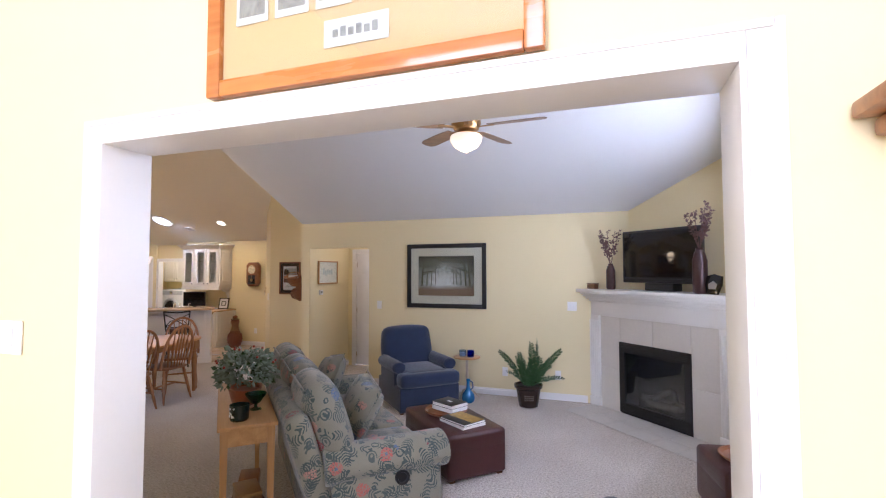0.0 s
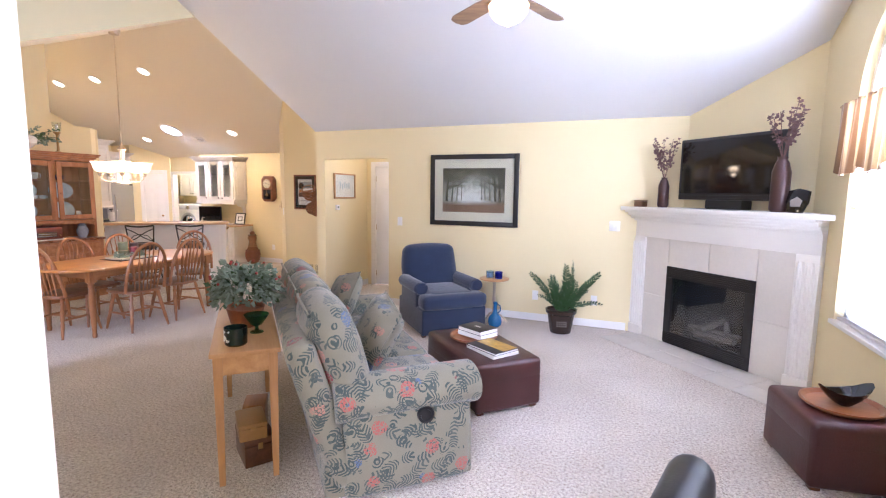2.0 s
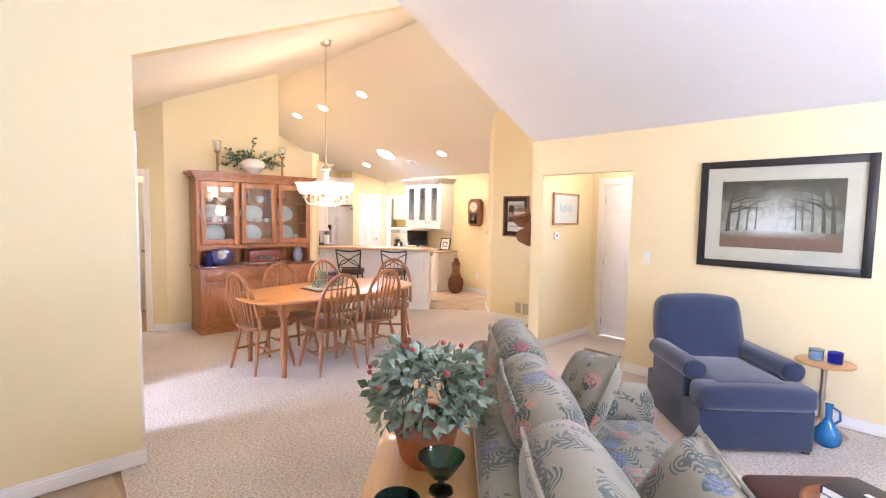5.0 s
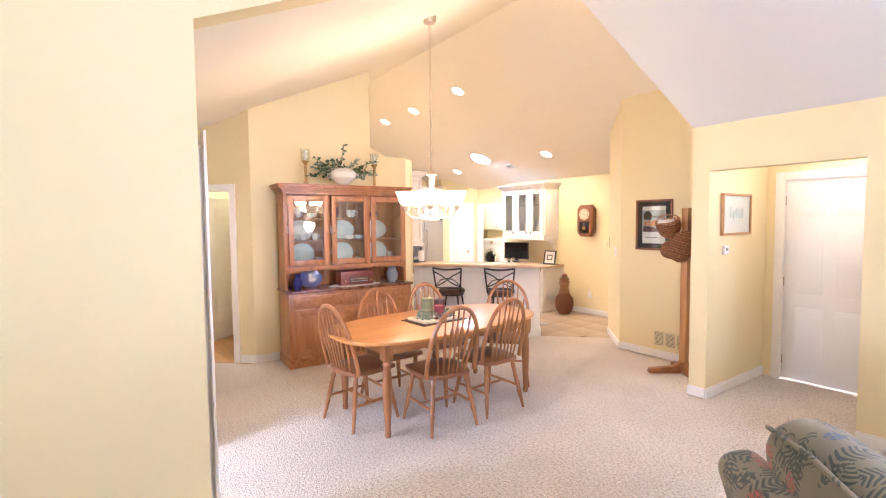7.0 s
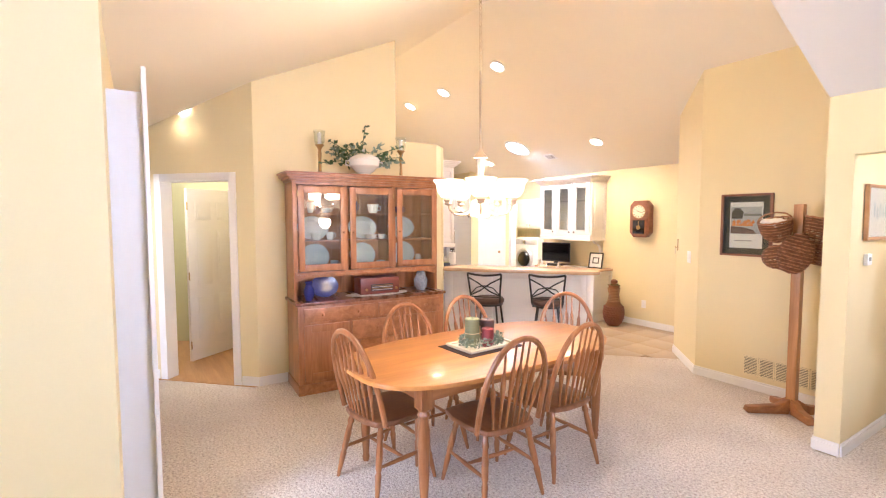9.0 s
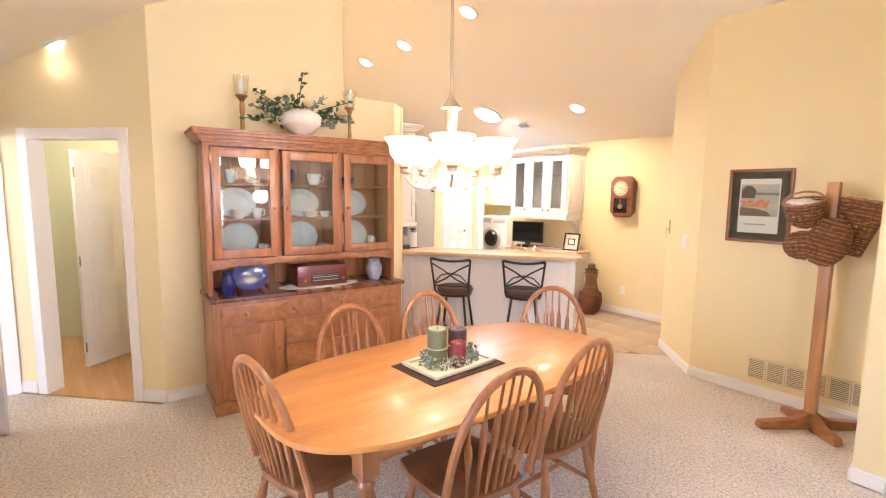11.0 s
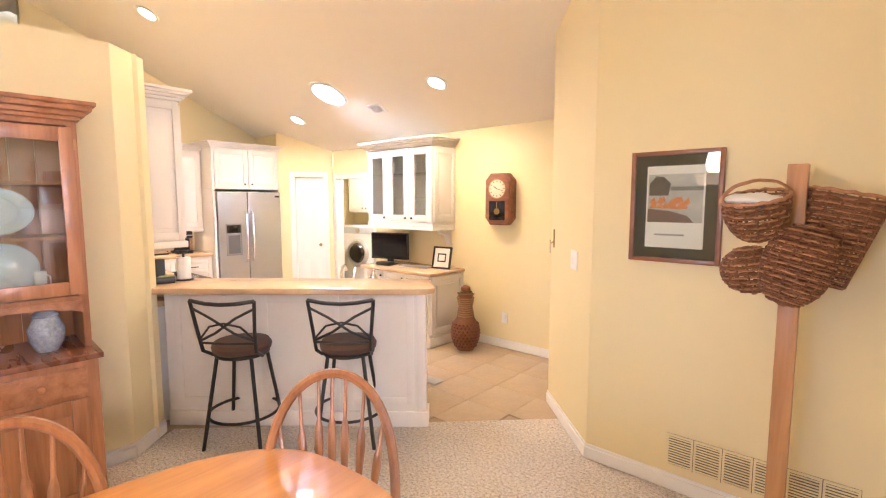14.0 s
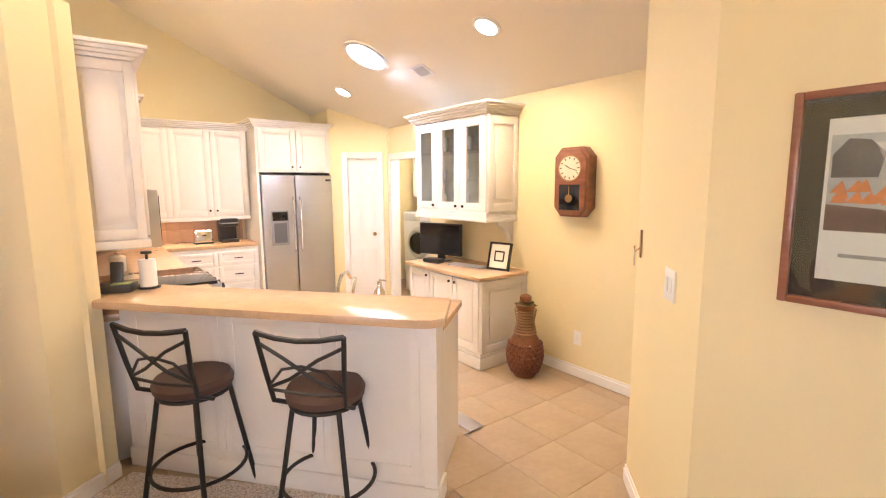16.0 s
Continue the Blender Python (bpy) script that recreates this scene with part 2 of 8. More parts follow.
SAGE = mat("grey_green_leaf", (0.20, 0.265, 0.20), 0.6, 0, 0.25, 12, 0.1, 40)
DRYLEAF = mat("dry_burgundy_leaf", (0.13, 0.065, 0.055), 0.7, 0, 0.25, 14, 0.1, 40)
BROWNSEAT = mat("brown_vinyl_seat", (0.085, 0.045, 0.033), 0.6, 0, 0.12, 12, 0.3, 140)
CLEAR = glass("clear_glass")
PANE = thin_glass("window_pane")
SHADEGLASS = glow("lit_frosted_shade", (1.0, 0.78, 0.50), 1.9)
CANGLOW = glow("recessed_lamp_lens", (1.0, 0.85, 0.55), 16.0)
SKYGLOW = glow("skylight_diffuser", (0.92, 0.97, 1.0), 9.0)

# ---- building helpers ----
def box(bm, a, b, bev=0.0, m=None, seg=2):
    a, b = Vector(a), Vector(b)
    g = bmesh.ops.create_cube(bm, size=1, matrix=Matrix.LocRotScale((a + b) / 2, None, [abs(v) for v in b - a]))["verts"]
    if bev:
        g = bmesh.ops.bevel(bm, geom=list({e for v in g for e in v.link_edges}), offset=min(bev, 0.49 * min(abs(v) for v in b - a)), segments=seg, affect="EDGES", profile=0.6)["verts"]
    if m is not None:
        bmesh.ops.transform(bm, matrix=m, verts=list(set(g)))
    return bm


def soft_box(bm, a, b, bev, m=None, puff=0.0, cuts=5):
    """An upholstered block: rounded edges and a swelling middle."""
    t = bmesh.new()
    a, b = Vector(a), Vector(b)
    bmesh.ops.create_cube(t, size=1, matrix=Matrix.LocRotScale((a + b) / 2, None, [abs(v) for v in b - a]))
    bmesh.ops.bevel(t, geom=t.edges[:], offset=min(bev, 0.48 * min(abs(v) for v in b - a)), segments=4, affect="EDGES", profile=0.5)
    if puff:
        bmesh.ops.subdivide_edges(t, edges=[e for e in t.edges if e.calc_length() > 0.12], cuts=cuts, use_grid_fill=True)
        c, h = (a + b) / 2, (b - a) / 2
        for v in t.verts:
            d = [(v.co[i] - c[i]) / h[i] for i in range(3)]
            for i in range(3):
                j, k = (i + 1) % 3, (i + 2) % 3
                v.co[i] += puff * d[i] * max(0, 1 - d[j] ** 2) * max(0, 1 - d[k] ** 2) * (1 if abs(d[i]) > 0.5 else 0)
            v.co += Vector(noise.noise_vector(v.co * 5)) * puff * 0.15
    if m is not None:
        bmesh.ops.transform(t, matrix=m, verts=t.verts[:])
    me = bpy.data.meshes.new("tmp")
    t.to_mesh(me), t.free()
    bm.from_mesh(me)
    bpy.data.meshes.remove(me)
    return bm


def cyl(bm, p, q, r0, r1=None, n=16):
    p, q = Vector(p), Vector(q)
    d = q - p
    m = Matrix.Translation((p + q) / 2) @ d.to_track_quat("Z", "Y").to_matrix().to_4x4()
    bmesh.ops.create_cone(bm, cap_ends=True, cap_tris=False, segments=n, radius1=r0, radius2=r0 if r1 is None else r1, depth=d.length, matrix=m)
    return bm


def lathe(bm, prof, n=24, m=None):
    """A turned shape from (radius, height) pairs."""
    rings = []
    for r, z in prof:
        rings.append([bm.verts.new((max(r, 0.0004) * math.cos(6.28318 * i / n), max(r, 0.0004) * math.sin(6.28318 * i / n), z)) for i in range(n)])
    for a, b in zip(rings, rings[1:]):
        for i in range(n):
            bm.faces.new((a[i], a[(i + 1) % n], b[(i + 1) % n], b[i]))
    for r, flip in ((rings[0], True), (rings[-1], False)):
        bm.faces.new(r[::-1] if flip else r)
    if m is not None:
        bmesh.ops.transform(bm, matrix=m, verts=[v for r in rings for v in r])
    return bm


def tube(bm, pts, r, n=8, closed=False):
    pts = [Vector(p) for p in pts]
    rs = r if isinstance(r, (list, tuple)) else [r] * len(pts)
    rings, up = [], None
    for i, p in enumerate(pts):
        a = pts[i - 1] if i or closed else p
        b = pts[(i + 1) % len(pts)] if i + 1 < len(pts) or closed else p
        d = (b - a).normalized()
        if up is None:
            up = d.orthogonal().normalized()
        up = (up - d * up.dot(d)).normalized()
        s = d.cross(up)
        rings.append([bm.verts.new(p + rs[i] * (math.cos(6.28318 * k / n) * up + math.sin(6.28318 * k / n) * s)) for k in range(n)])
    for a, b in zip(rings, rings[1:] + ([rings[0]] if closed else [])):
        for k in range(n):
            bm.faces.new((a[k], a[(k + 1) % n], b[(k + 1) % n], b[k]))
    if not closed:
        bm.faces.new(rings[0][::-1]), bm.faces.new(rings[-1])
    return bm


def prism(bm, pts, z0, z1, m=None, bev=0.0):
    """A flat outline in x, y raised from z0 to z1."""
    t = bmesh.new()
    f = t.faces.new([t.verts.new((x, y, z0)) for x, y in pts])
    if f.normal.z > 0 or f.calc_area() and (f.normal_update() or f.normal.z > 0):
        f.normal_flip()
    g = bmesh.ops.extrude_face_region(t, geom=[f])["geom"]
    bmesh.ops.translate(t, vec=(0, 0, z1 - z0), verts=[v for v in g if isinstance(v, bmesh.types.BMVert)])
    bmesh.ops.recalc_face_normals(t, faces=t.faces[:])
    if bev:
        bmesh.ops.bevel(t, geom=t.edges[:], offset=bev, segments=2, affect="EDGES", profile=0.6)
    bmesh.ops.triangulate(t, faces=[f for f in t.faces if len(f.verts) > 4])
    if m is not None:
        bmesh.ops.transform(t, matrix=m, verts=t.verts[:])
    me = bpy.data.meshes.new("tmp")
    t.to_mesh(me), t.free()
    bm.from_mesh(me)
    bpy.data.meshes.remove(me)
    return bm


def ball(bm, c, r, squash=(1, 1, 1), n=12):
    bmesh.ops.create_uvsphere(bm, u_segments=n, v_segments=max(6, n * 2 // 3), radius=1, matrix=Matrix.LocRotScale(c, None, [r * s for s in squash]))
    return bm


def part(name, bm, material, parent=None, label="", smooth=35):
    me = bpy.data.meshes.new(name)
    bm.to_mesh(me)
    bm.free()
    me.materials.append(material)
    me.shade_smooth()
    me.set_sharp_from_angle(angle=radians(smooth))
    ob = new(name, me)
    ob.parent = parent
    return tagged(ob, label) if label else ob


def thing(name, where, label, category, group=""):
    ob = new(name)
    ob.empty_display_size = 0.1
    ob.matrix_basis = where
    return tagged(ob, label, category, group)


def setting(name, bm, material, label="", category="", smooth=35):
    return tagged(part(name, bm, material, None, "", smooth), label, category, "", "structure")


B = bmesh.new


def wall_bm(p0, p1, outline, thick):
    """An upright wall over the line p0 p1: outline in (along, up); thickness to the right of the line."""
    d = Vector((p1[0] - p0[0], p1[1] - p0[1], 0)).normalized()
    m = Matrix(((d.x, 0, d.y, p0[0]), (d.y, 0, -d.x, p0[1]), (0, 1, 0, 0), (0, 0, 0, 1)))
    return prism(B(), outline, 0, thick, m)


def baseboard(p0, p1, h=0.095, out=0.015):
    """A skirting board on the left-hand face of the line p0 p1."""
    p0, p1 = Vector(p0), Vector(p1)
    d = p1 - p0
    m = Matrix.Translation((p0.x, p0.y, 0)) @ Matrix.Rotation(math.atan2(d.y, d.x), 4, "Z")
    b = box(B(), (0, 0.002, 0.004), (d.length, out, h - 0.02))
    box(b, (0, 0.002, h - 0.02), (d.length, out * 0.55, h), 0)
    ob = setting("baseboard", b, TRIM, "white painted wooden baseboard along the wall", "baseboard")
    ob.matrix_basis = m
    return ob

# ---- the place: floors, ceilings, walls ----
GRID = 0.465  # fall of the living room ceiling


def lr_ceil(y):
    return 2.47 + GRID * (7.1 - y) if y > 4.39 else 3.73 - GRID * (4.39 - y)


def din_ceil(y):
    return roof(y)


setting("floor_slab", box(B(), (-14, -5, -0.25), (5, 14, -0.02)), GROUT, "grey floor screed under the carpet and tiles", "floor")
carpet = prism(B(), [(-4.0, 2.92), (-2.7, 2.8), (-1.9, 1.78), (1.83, 1.78), (1.83, 5.04), (0.17, 6.70), (0.54, 7.08), (-2.6, 7.08), (-2.6, 8.3), (-3.86, 8.3), (-3.86, 7.08), (-4.0, 7.08), (-4.0, 8.02), (-5.0, 8.02),
                     (-5.34, 8.0), (-5.74, 8.38), (-7.72, 6.42), (-7.5, 6.1), (-7.5, 4.0), (-8.5, 3.0), (-4.0, 3.0)], -0.02, 0.0)
setting("floor_carpet", carpet, CARPET, "beige speckled cut-pile wall-to-wall carpet", "carpet")
setting("back_room_floor", box(B(), (-12.5, 0.0, -0.02), (-4.2, 2.99, -0.003)), TILE, "tan floor of the rooms behind the doors", "floor")
diagf = prism(B(), [(-12.5, 3.0), (-8.55, 3.0), (-7.55, 4.0), (-7.55, 4.6), (-12.5, 4.6)], -0.02, -0.003)
setting("bedroom_floor", diagf, PINE, "honey wood floor of the room behind the open door", "floor")

# ceilings
ROOF = 0.12
b = B()
for y0, y1 in ((1.72, 4.39), (4.39, 7.25)):
    q = [(-4.0, y0, lr_ceil(y0)), (1.9, y0, lr_ceil(y0)), (1.9, y1, lr_ceil(y1)), (-4.0, y1, lr_ceil(y1))]
    lo, hi = [b.verts.new(v) for v in q], [b.verts.new((x, y, z + ROOF)) for x, y, z in q]
    b.faces.new(lo[::-1]), b.faces.new(hi)
    for i in range(4):
        b.faces.new((lo[i], lo[(i + 1) % 4], hi[(i + 1) % 4], hi[i]))
setting("ceiling_living_room", b, CEIL, "white sloping vaulted living room ceiling", "ceiling")
b = B()
for y0, y1 in ((2.9, 6.3), (6.3, 9.7)):
    q = [(-12.2, y0, din_ceil(y0)), (-4.02, y0, din_ceil(y0)), (-4.02, y1, din_ceil(y1)), (-12.2, y1, din_ceil(y1))]
    lo, hi = [b.verts.new(v) for v in q], [b.verts.new((x, y, z + ROOF)) for x, y, z in q]
    b.faces.new(lo[::-1]), b.faces.new(hi)
    for i in range(4):
        b.faces.new((lo[i], lo[(i + 1) % 4], hi[(i + 1) % 4], hi[i]))
setting("ceiling_dining_kitchen", b, LAMPLITCEIL, "white vaulted ceiling over dining area and kitchen, coloured with warm lamplight", "ceiling")
setting("ceiling_hall", box(B(), (-3.86, 7.22, 2.44), (-0.6, 8.4, 2.54)), CEIL, "flat white hall ceiling", "ceiling")
setting("ceiling_foyer", box(B(), (-4.6, -3.4, 4.4), (5, 1.62, 4.5)), CEIL, "flat white foyer ceiling", "ceiling")
setting("ceiling_back_rooms", box(B(), (-12.6, 0, 2.5), (-4.15, 2.9, 2.6)), CEIL, "flat white ceiling of the back rooms", "ceiling")
setting("ceiling_laundry", box(B(), (-12.6, 9.7, 2.5), (-7.5, 12.2, 2.6)), CEIL, "flat white laundry ceiling", "ceiling")

# living room, north wall with the hall opening
north = wall_bm((-4.0, 7.1), (1.97, 7.1), [(0, 0), (0.15, 0), (0.15, 2.07), (1.22, 2.07), (1.22, 0), (5.97, 0), (5.97, 2.5), (0, 2.5)], -0.12)
setting("wall_north", north, PAINT, "pale yellow painted wall with an opening to the hall", "wall")
setting("wall_hall_side", box(B(), (-3.995, 7.22, 0), (-3.85, 8.4, 3.2)), PAINT, "pale yellow wall between hall and dining area", "wall")
setting("wall_hall_back", wall_bm((-3.86, 8.3), (-0.6, 8.3), [(0, 0), (0.16, 0), (0.16, 2.04), (0.94, 2.04), (0.94, 0), (3.26, 0), (3.26, 2.44), (0, 2.44)], -0.12), PAINT, "pale yellow back wall of the hall", "wall")
setting("wall_hall_end", box(B(), (-0.6, 7.22, 0), (-0.5, 8.4, 2.44)), PAINT, "pale yellow end wall of the hall", "wall")
# fireplace corner
setting("wall_fireplace_corner", wall_bm((0.90, 7.13), (1.88, 6.15), [(0, 0), (1.386, 0), (1.386, 3.0), (0, 2.55)], -0.1), PAINT, "pale yellow angled corner wall behind the television", "wall")
# east wall round the arched window
WY0, WY1, WS, WT, ARC = 3.6, 5.5, 0.70, 2.28, 0.78


def arch_pts(n=24, grow=0.0):
    c, r = (WY0 + WY1) / 2, (WY1 - WY0) / 2 + grow
    return [(c + r * math.cos(math.pi * i / n), WT + (ARC + grow) * math.sin(math.pi * i / n)) for i in range(n + 1)]


E0 = 1.62
b = B()
for out in ([(0, 0), (7.2 - E0, 0), (7.2 - E0, WS), (0, WS)],
            [(0, WS), (WY0 - E0, WS), (WY0 - E0, WT), (0, WT)],
            [(WY1 - E0, WS), (7.2 - E0, WS), (7.2 - E0, WT), (WY1 - E0, WT)],
            [(0, WT)] + [(y - E0, z) for y, z in arch_pts()[::-1]] + [(7.2 - E0, WT), (7.2 - E0, 2.5), (4.39 - E0, 3.8), (0, 2.6)]):
    w = wall_bm((1.85, E0), (1.85, 7.2), out, 0.16)
    me = bpy.data.meshes.new("tmp")
    w.to_mesh(me), w.free()
    b.from_mesh(me)
    bpy.data.meshes.remove(me)
setting("wall_east", b, PAINT, "pale yellow wall with a tall arched window", "wall")

# entry wall with the cased opening
OX0, OX1, OZ = -0.78, 0.94, 2.11
entry = wall_bm((-4.15, 1.66), (1.97, 1.66), [(0, 0), (OX0 + 4.15, 0), (OX0 + 4.15, OZ), (OX1 + 4.15, OZ), (OX1 + 4.15, 0), (6.12, 0), (6.12, 4.4), (0, 4.4)], -0.14)
setting("wall_entry", entry, PAINT, "pale yellow wall with a wide white-cased opening", "wall")
b = box(B(), (OX0 - 0.05, 1.645, 0), (OX0, 1.66, OZ + 0.05), 0.004)
box(b, (OX1, 1.645, 0), (OX1 + 0.05, 1.66, OZ + 0.05), 0.004)
box(b, (OX0, 1.645, OZ), (OX1, 1.66, OZ + 0.05), 0.004)
box(b, (OX0 - 0.062, 1.64, 0), (OX0 - 0.045, 1.66, OZ + 0.062), 0.004)
box(b, (OX1 + 0.045, 1.64, 0), (OX1 + 0.062, 1.66, OZ + 0.062), 0.004)
box(b, (OX0 - 0.045, 1.64, OZ + 0.045), (OX1 + 0.045, 1.66, OZ + 0.062), 0.004)
for x0, x1 in ((OX0 - 0.05, OX0), (OX1, OX1 + 0.05)):
    box(b, (x0, 1.80, 0), (x1, 1.815, OZ + 0.05), 0.004)
box(b, (OX0, 1.80, OZ), (OX1, 1.815, OZ + 0.05), 0.004)
box(b, (OX0, 1.645, 0), (OX0 + 0.012, 1.815, OZ), 0.002)
box(b, (OX1 - 0.012, 1.645, 0), (OX1, 1.815, OZ), 0.002)
box(b, (OX0 + 0.012, 1.645, OZ - 0.012), (OX1 - 0.012, 1.815, OZ), 0.002)
setting("trim", b, TRIM, "white painted casing and jambs round the wide opening", "door casing")

# foyer shell behind the camera
setting("wall_foyer_west", box(B(), (-2.3, -3.4, 0), (-2.15, 1.66, 4.4)), PAINT, "pale yellow foyer wall", "wall")
setting("wall_foyer_east", box(B(), (2.6, -3.4, 0), (2.75, 1.66, 4.4)), PAINT, "pale yellow foyer wall", "wall")
setting("wall_foyer_south", wall_bm((-2.3, -3.2), (2.75, -3.2), [(0, 0), (1.1, 0), (1.1, 2.9), (3.9, 2.9), (3.9, 0), (5.05, 0), (5.05, 4.4), (0, 4.4)], 0.15), PAINT, "pale yellow foyer wall with a glazed entrance", "wall")
setting("wall_entry_end", box(B(), (1.97, 1.66, 0), (2.75, 1.8, 4.4)), PAINT, "pale yellow foyer wall end", "wall")

# the wall between living room and dining area, open under both roof slopes
AX, AZ = 5.2, din_ceil(5.2)
pier = wall_bm((-4.0, 1.8), (-4.0, 7.1), [(0, 0), (1.24, 0), (1.24, din_ceil(3.04)), (AX - 1.8, AZ), (4.39 - 1.8, 3.74), (0, 2.55)], -0.15)
setting("wall_west_pier", pier, PAINT, "pale yellow wall ending beside the dining area", "wall")
gable = wall_bm((-4.0, AX), (-4.0, 8.0), [(0, AZ + 0.01), (7.1 - AX, 2.475), (7.23 - AX, 2.475), (7.23 - AX, 2.6), (2.93, 2.6), (2.93, din_ceil(8.0)), (6.3 - AX, din_ceil(6.3))], -0.015)
setting("wall_gable", gable, PAINT, "pale yellow gable over the dining opening", "wall")
# dining area, north side
setting("wall_dining_north", wall_bm((-5.36, 8.0), (-3.995, 8.0), [(0, 0), (1.365, 0), (1.365, din_ceil(8.0)), (0, din_ceil(8.0))], -0.12), PAINT, "pale yellow dining wall", "wall")
setting("wall_dining_angle", wall_bm((-5.96, 8.60), (-5.36, 8.0), [(0, 0), (0.8485, 0), (0.8485, din_ceil(8.0)), (0, din_ceil(8.60))], -0.12), PAINT, "pale yellow angled dining wall", "wall")
setting("wall_clock", wall_bm((-9.16, 9.55), (-4.5, 9.55), [(0, 0), (4.66, 0), (4.66, 2.5), (0, 2.5)], -0.12), PAINT, "pale yellow kitchen wall with the clock", "wall")
setting("wall_passage_end", box(B(), (-4.62, 8.0, 0), (-4.5, 9.55, 3.2)), PAINT, "pale yellow end of the passage", "wall")
# dining area, south side with two doorways
south = wall_bm((-8.52, 3.0), (-4.15, 3.0), [(0, 0), (0.12, 0), (0.12, 2.05), (0.94, 2.05), (0.94, 0), (3.05, 0), (3.05, 2.05), (4.05, 2.05), (4.05, 0), (4.37, 0), (4.37, 2.6), (0, 2.6)], 0.12)
setting("wall_dining_south", south, PAINT, "pale yellow dining wall with two white-cased doorways", "wall")
# angled wall with the half-open door
bd = wall_bm((-7.5, 4.05), (-8.53, 3.02), [(0, 0), (0.26, 0), (0.26, 2.04), (1.06, 2.04), (1.06, 0), (1.457, 0), (1.457, din_ceil(3.02)), (0, din_ceil(4.05))], 0.12)
setting("wall_angle_doorway", bd, PAINT, "pale yellow angled wall with a white-cased doorway", "wall")
# wall behind the hutch, lower past its end
hw = wall_bm((-7.5, 6.12), (-7.5, 4.05), [(0, 0), (2.07, 0), (2.07, din_ceil(4.05)), (0.54, din_ceil(5.58)), (0.54, 2.53), (0, 2.53)], 0.13)
setting("wall_hutch", hw, PAINT, "pale yellow wall behind the hutch, stepping down to a ledge", "wall")
setting("wall_bar_return", wall_bm((-7.72, 6.36), (-7.5, 6.12), [(0, 0), (0.3256, 0), (0.3256, 2.53), (0, 2.53)], 0.13), PAINT, "pale yellow angled wall end beside the bar", "wall")
# kitchen
setting("wall_kitchen_south", box(B(), (-11.70, 5.46, 2.53), (-7.63, 5.58, 3.95)), PAINT, "yellow kitchen wall above the ledge", "wall")
setting("wall_kitchen_ledge", box(B(), (-11.70, 5.58, 0), (-7.64, 6.30, 2.53)), PAINT, "yellow lower kitchen wall with a plant ledge on top", "wall")
setting("wall_kitchen_west", box(B(), (-11.70, 6.30, 0), (-11.545, 9.09, 3.95)), PAINT, "yellow kitchen wall behind the refrigerator", "wall")
setting("wall_pantry", wall_bm((-10.85, 9.05), (-10.05, 9.85), [(0, 0), (0.25, 0), (0.25, 2.0), (0.70, 2.0), (0.70, 0), (0.83, 0), (0.83, 2.75), (0, 2.75)], -0.1), PAINT, "yellow angled wall round the pantry door", "wall")
setting("wall_pantry_side", box(B(), (-11.70, 9.09, 0), (-10.83, 9.21, 3.2)), PAINT, "yellow wall beside the refrigerator", "wall")
setting("wall_laundry_front", wall_bm((-10.25, 9.65), (-9.16, 9.65), [(0, 0), (0.06, 0), (0.06, 1.97), (1.03, 1.97), (1.03, 0), (1.09, 0), (1.09, 2.6), (0, 2.6)], -0.1), PAINT, "yellow wall with the laundry doorway", "wall")
setting("wall_laundry_back", box(B(), (-12.4, 11.0, 0), (-7.6, 11.1, 2.5)), PAINT, "yellow laundry wall", "wall")
setting("wall_laundry_east", box(B(), (-8.3, 9.68, 0), (-8.2, 11.0, 2.5)), PAINT, "yellow laundry wall", "wall")
setting("wall_laundry_west", box(B(), (-11.6, 9.15, 0), (-11.5, 11.0, 2.5)), PAINT, "yellow laundry wall", "wall")
# rooms behind the dining doorways
setting("wall_back_rooms_west", box(B(), (-12.5, 0.0, 0), (-12.4, 9.2, 4)), PAINT, "plain yellow back room wall", "wall")
setting("wall_back_rooms_south", box(B(), (-12.5, 0.0, 0), (-4.15, 0.1, 2.6)), PAINT, "plain yellow back room wall", "wall")
setting("wall_back_rooms_east", box(B(), (-4.25, 0.1, 0), (-4.151, 2.93, 2.6)), PAINT, "plain yellow back room wall", "wall")
setting("wall_bedroom", wall_bm((-9.9, 4.55), (-7.7, 4.55), [(0, 0), (2.2, 0), (2.2, 2.6), (0, 2.6)], -0.1), PAINT, "plain yellow bedroom wall", "wall")
setting("wall_bedroom_side", wall_bm((-10.6, 2.5), (-9.3, 4.55), [(0, 0), (2.4, 0), (2.4, 2.6), (0, 2.6)], -0.1), mat("pale_green_paint", (0.50, 0.50, 0.30), 0.65, 0, 0.02, 2, 0.05, 150), "pale green bedroom wall", "wall")
setting("ceiling_bedroom", prism(B(), [(-12.4, 2.9), (-8.75, 2.9), (-7.66, 4.0), (-7.66, 4.7), (-12.4, 4.7)], 2.5, 2.58), CEIL, "flat white bedroom ceiling", "ceiling")

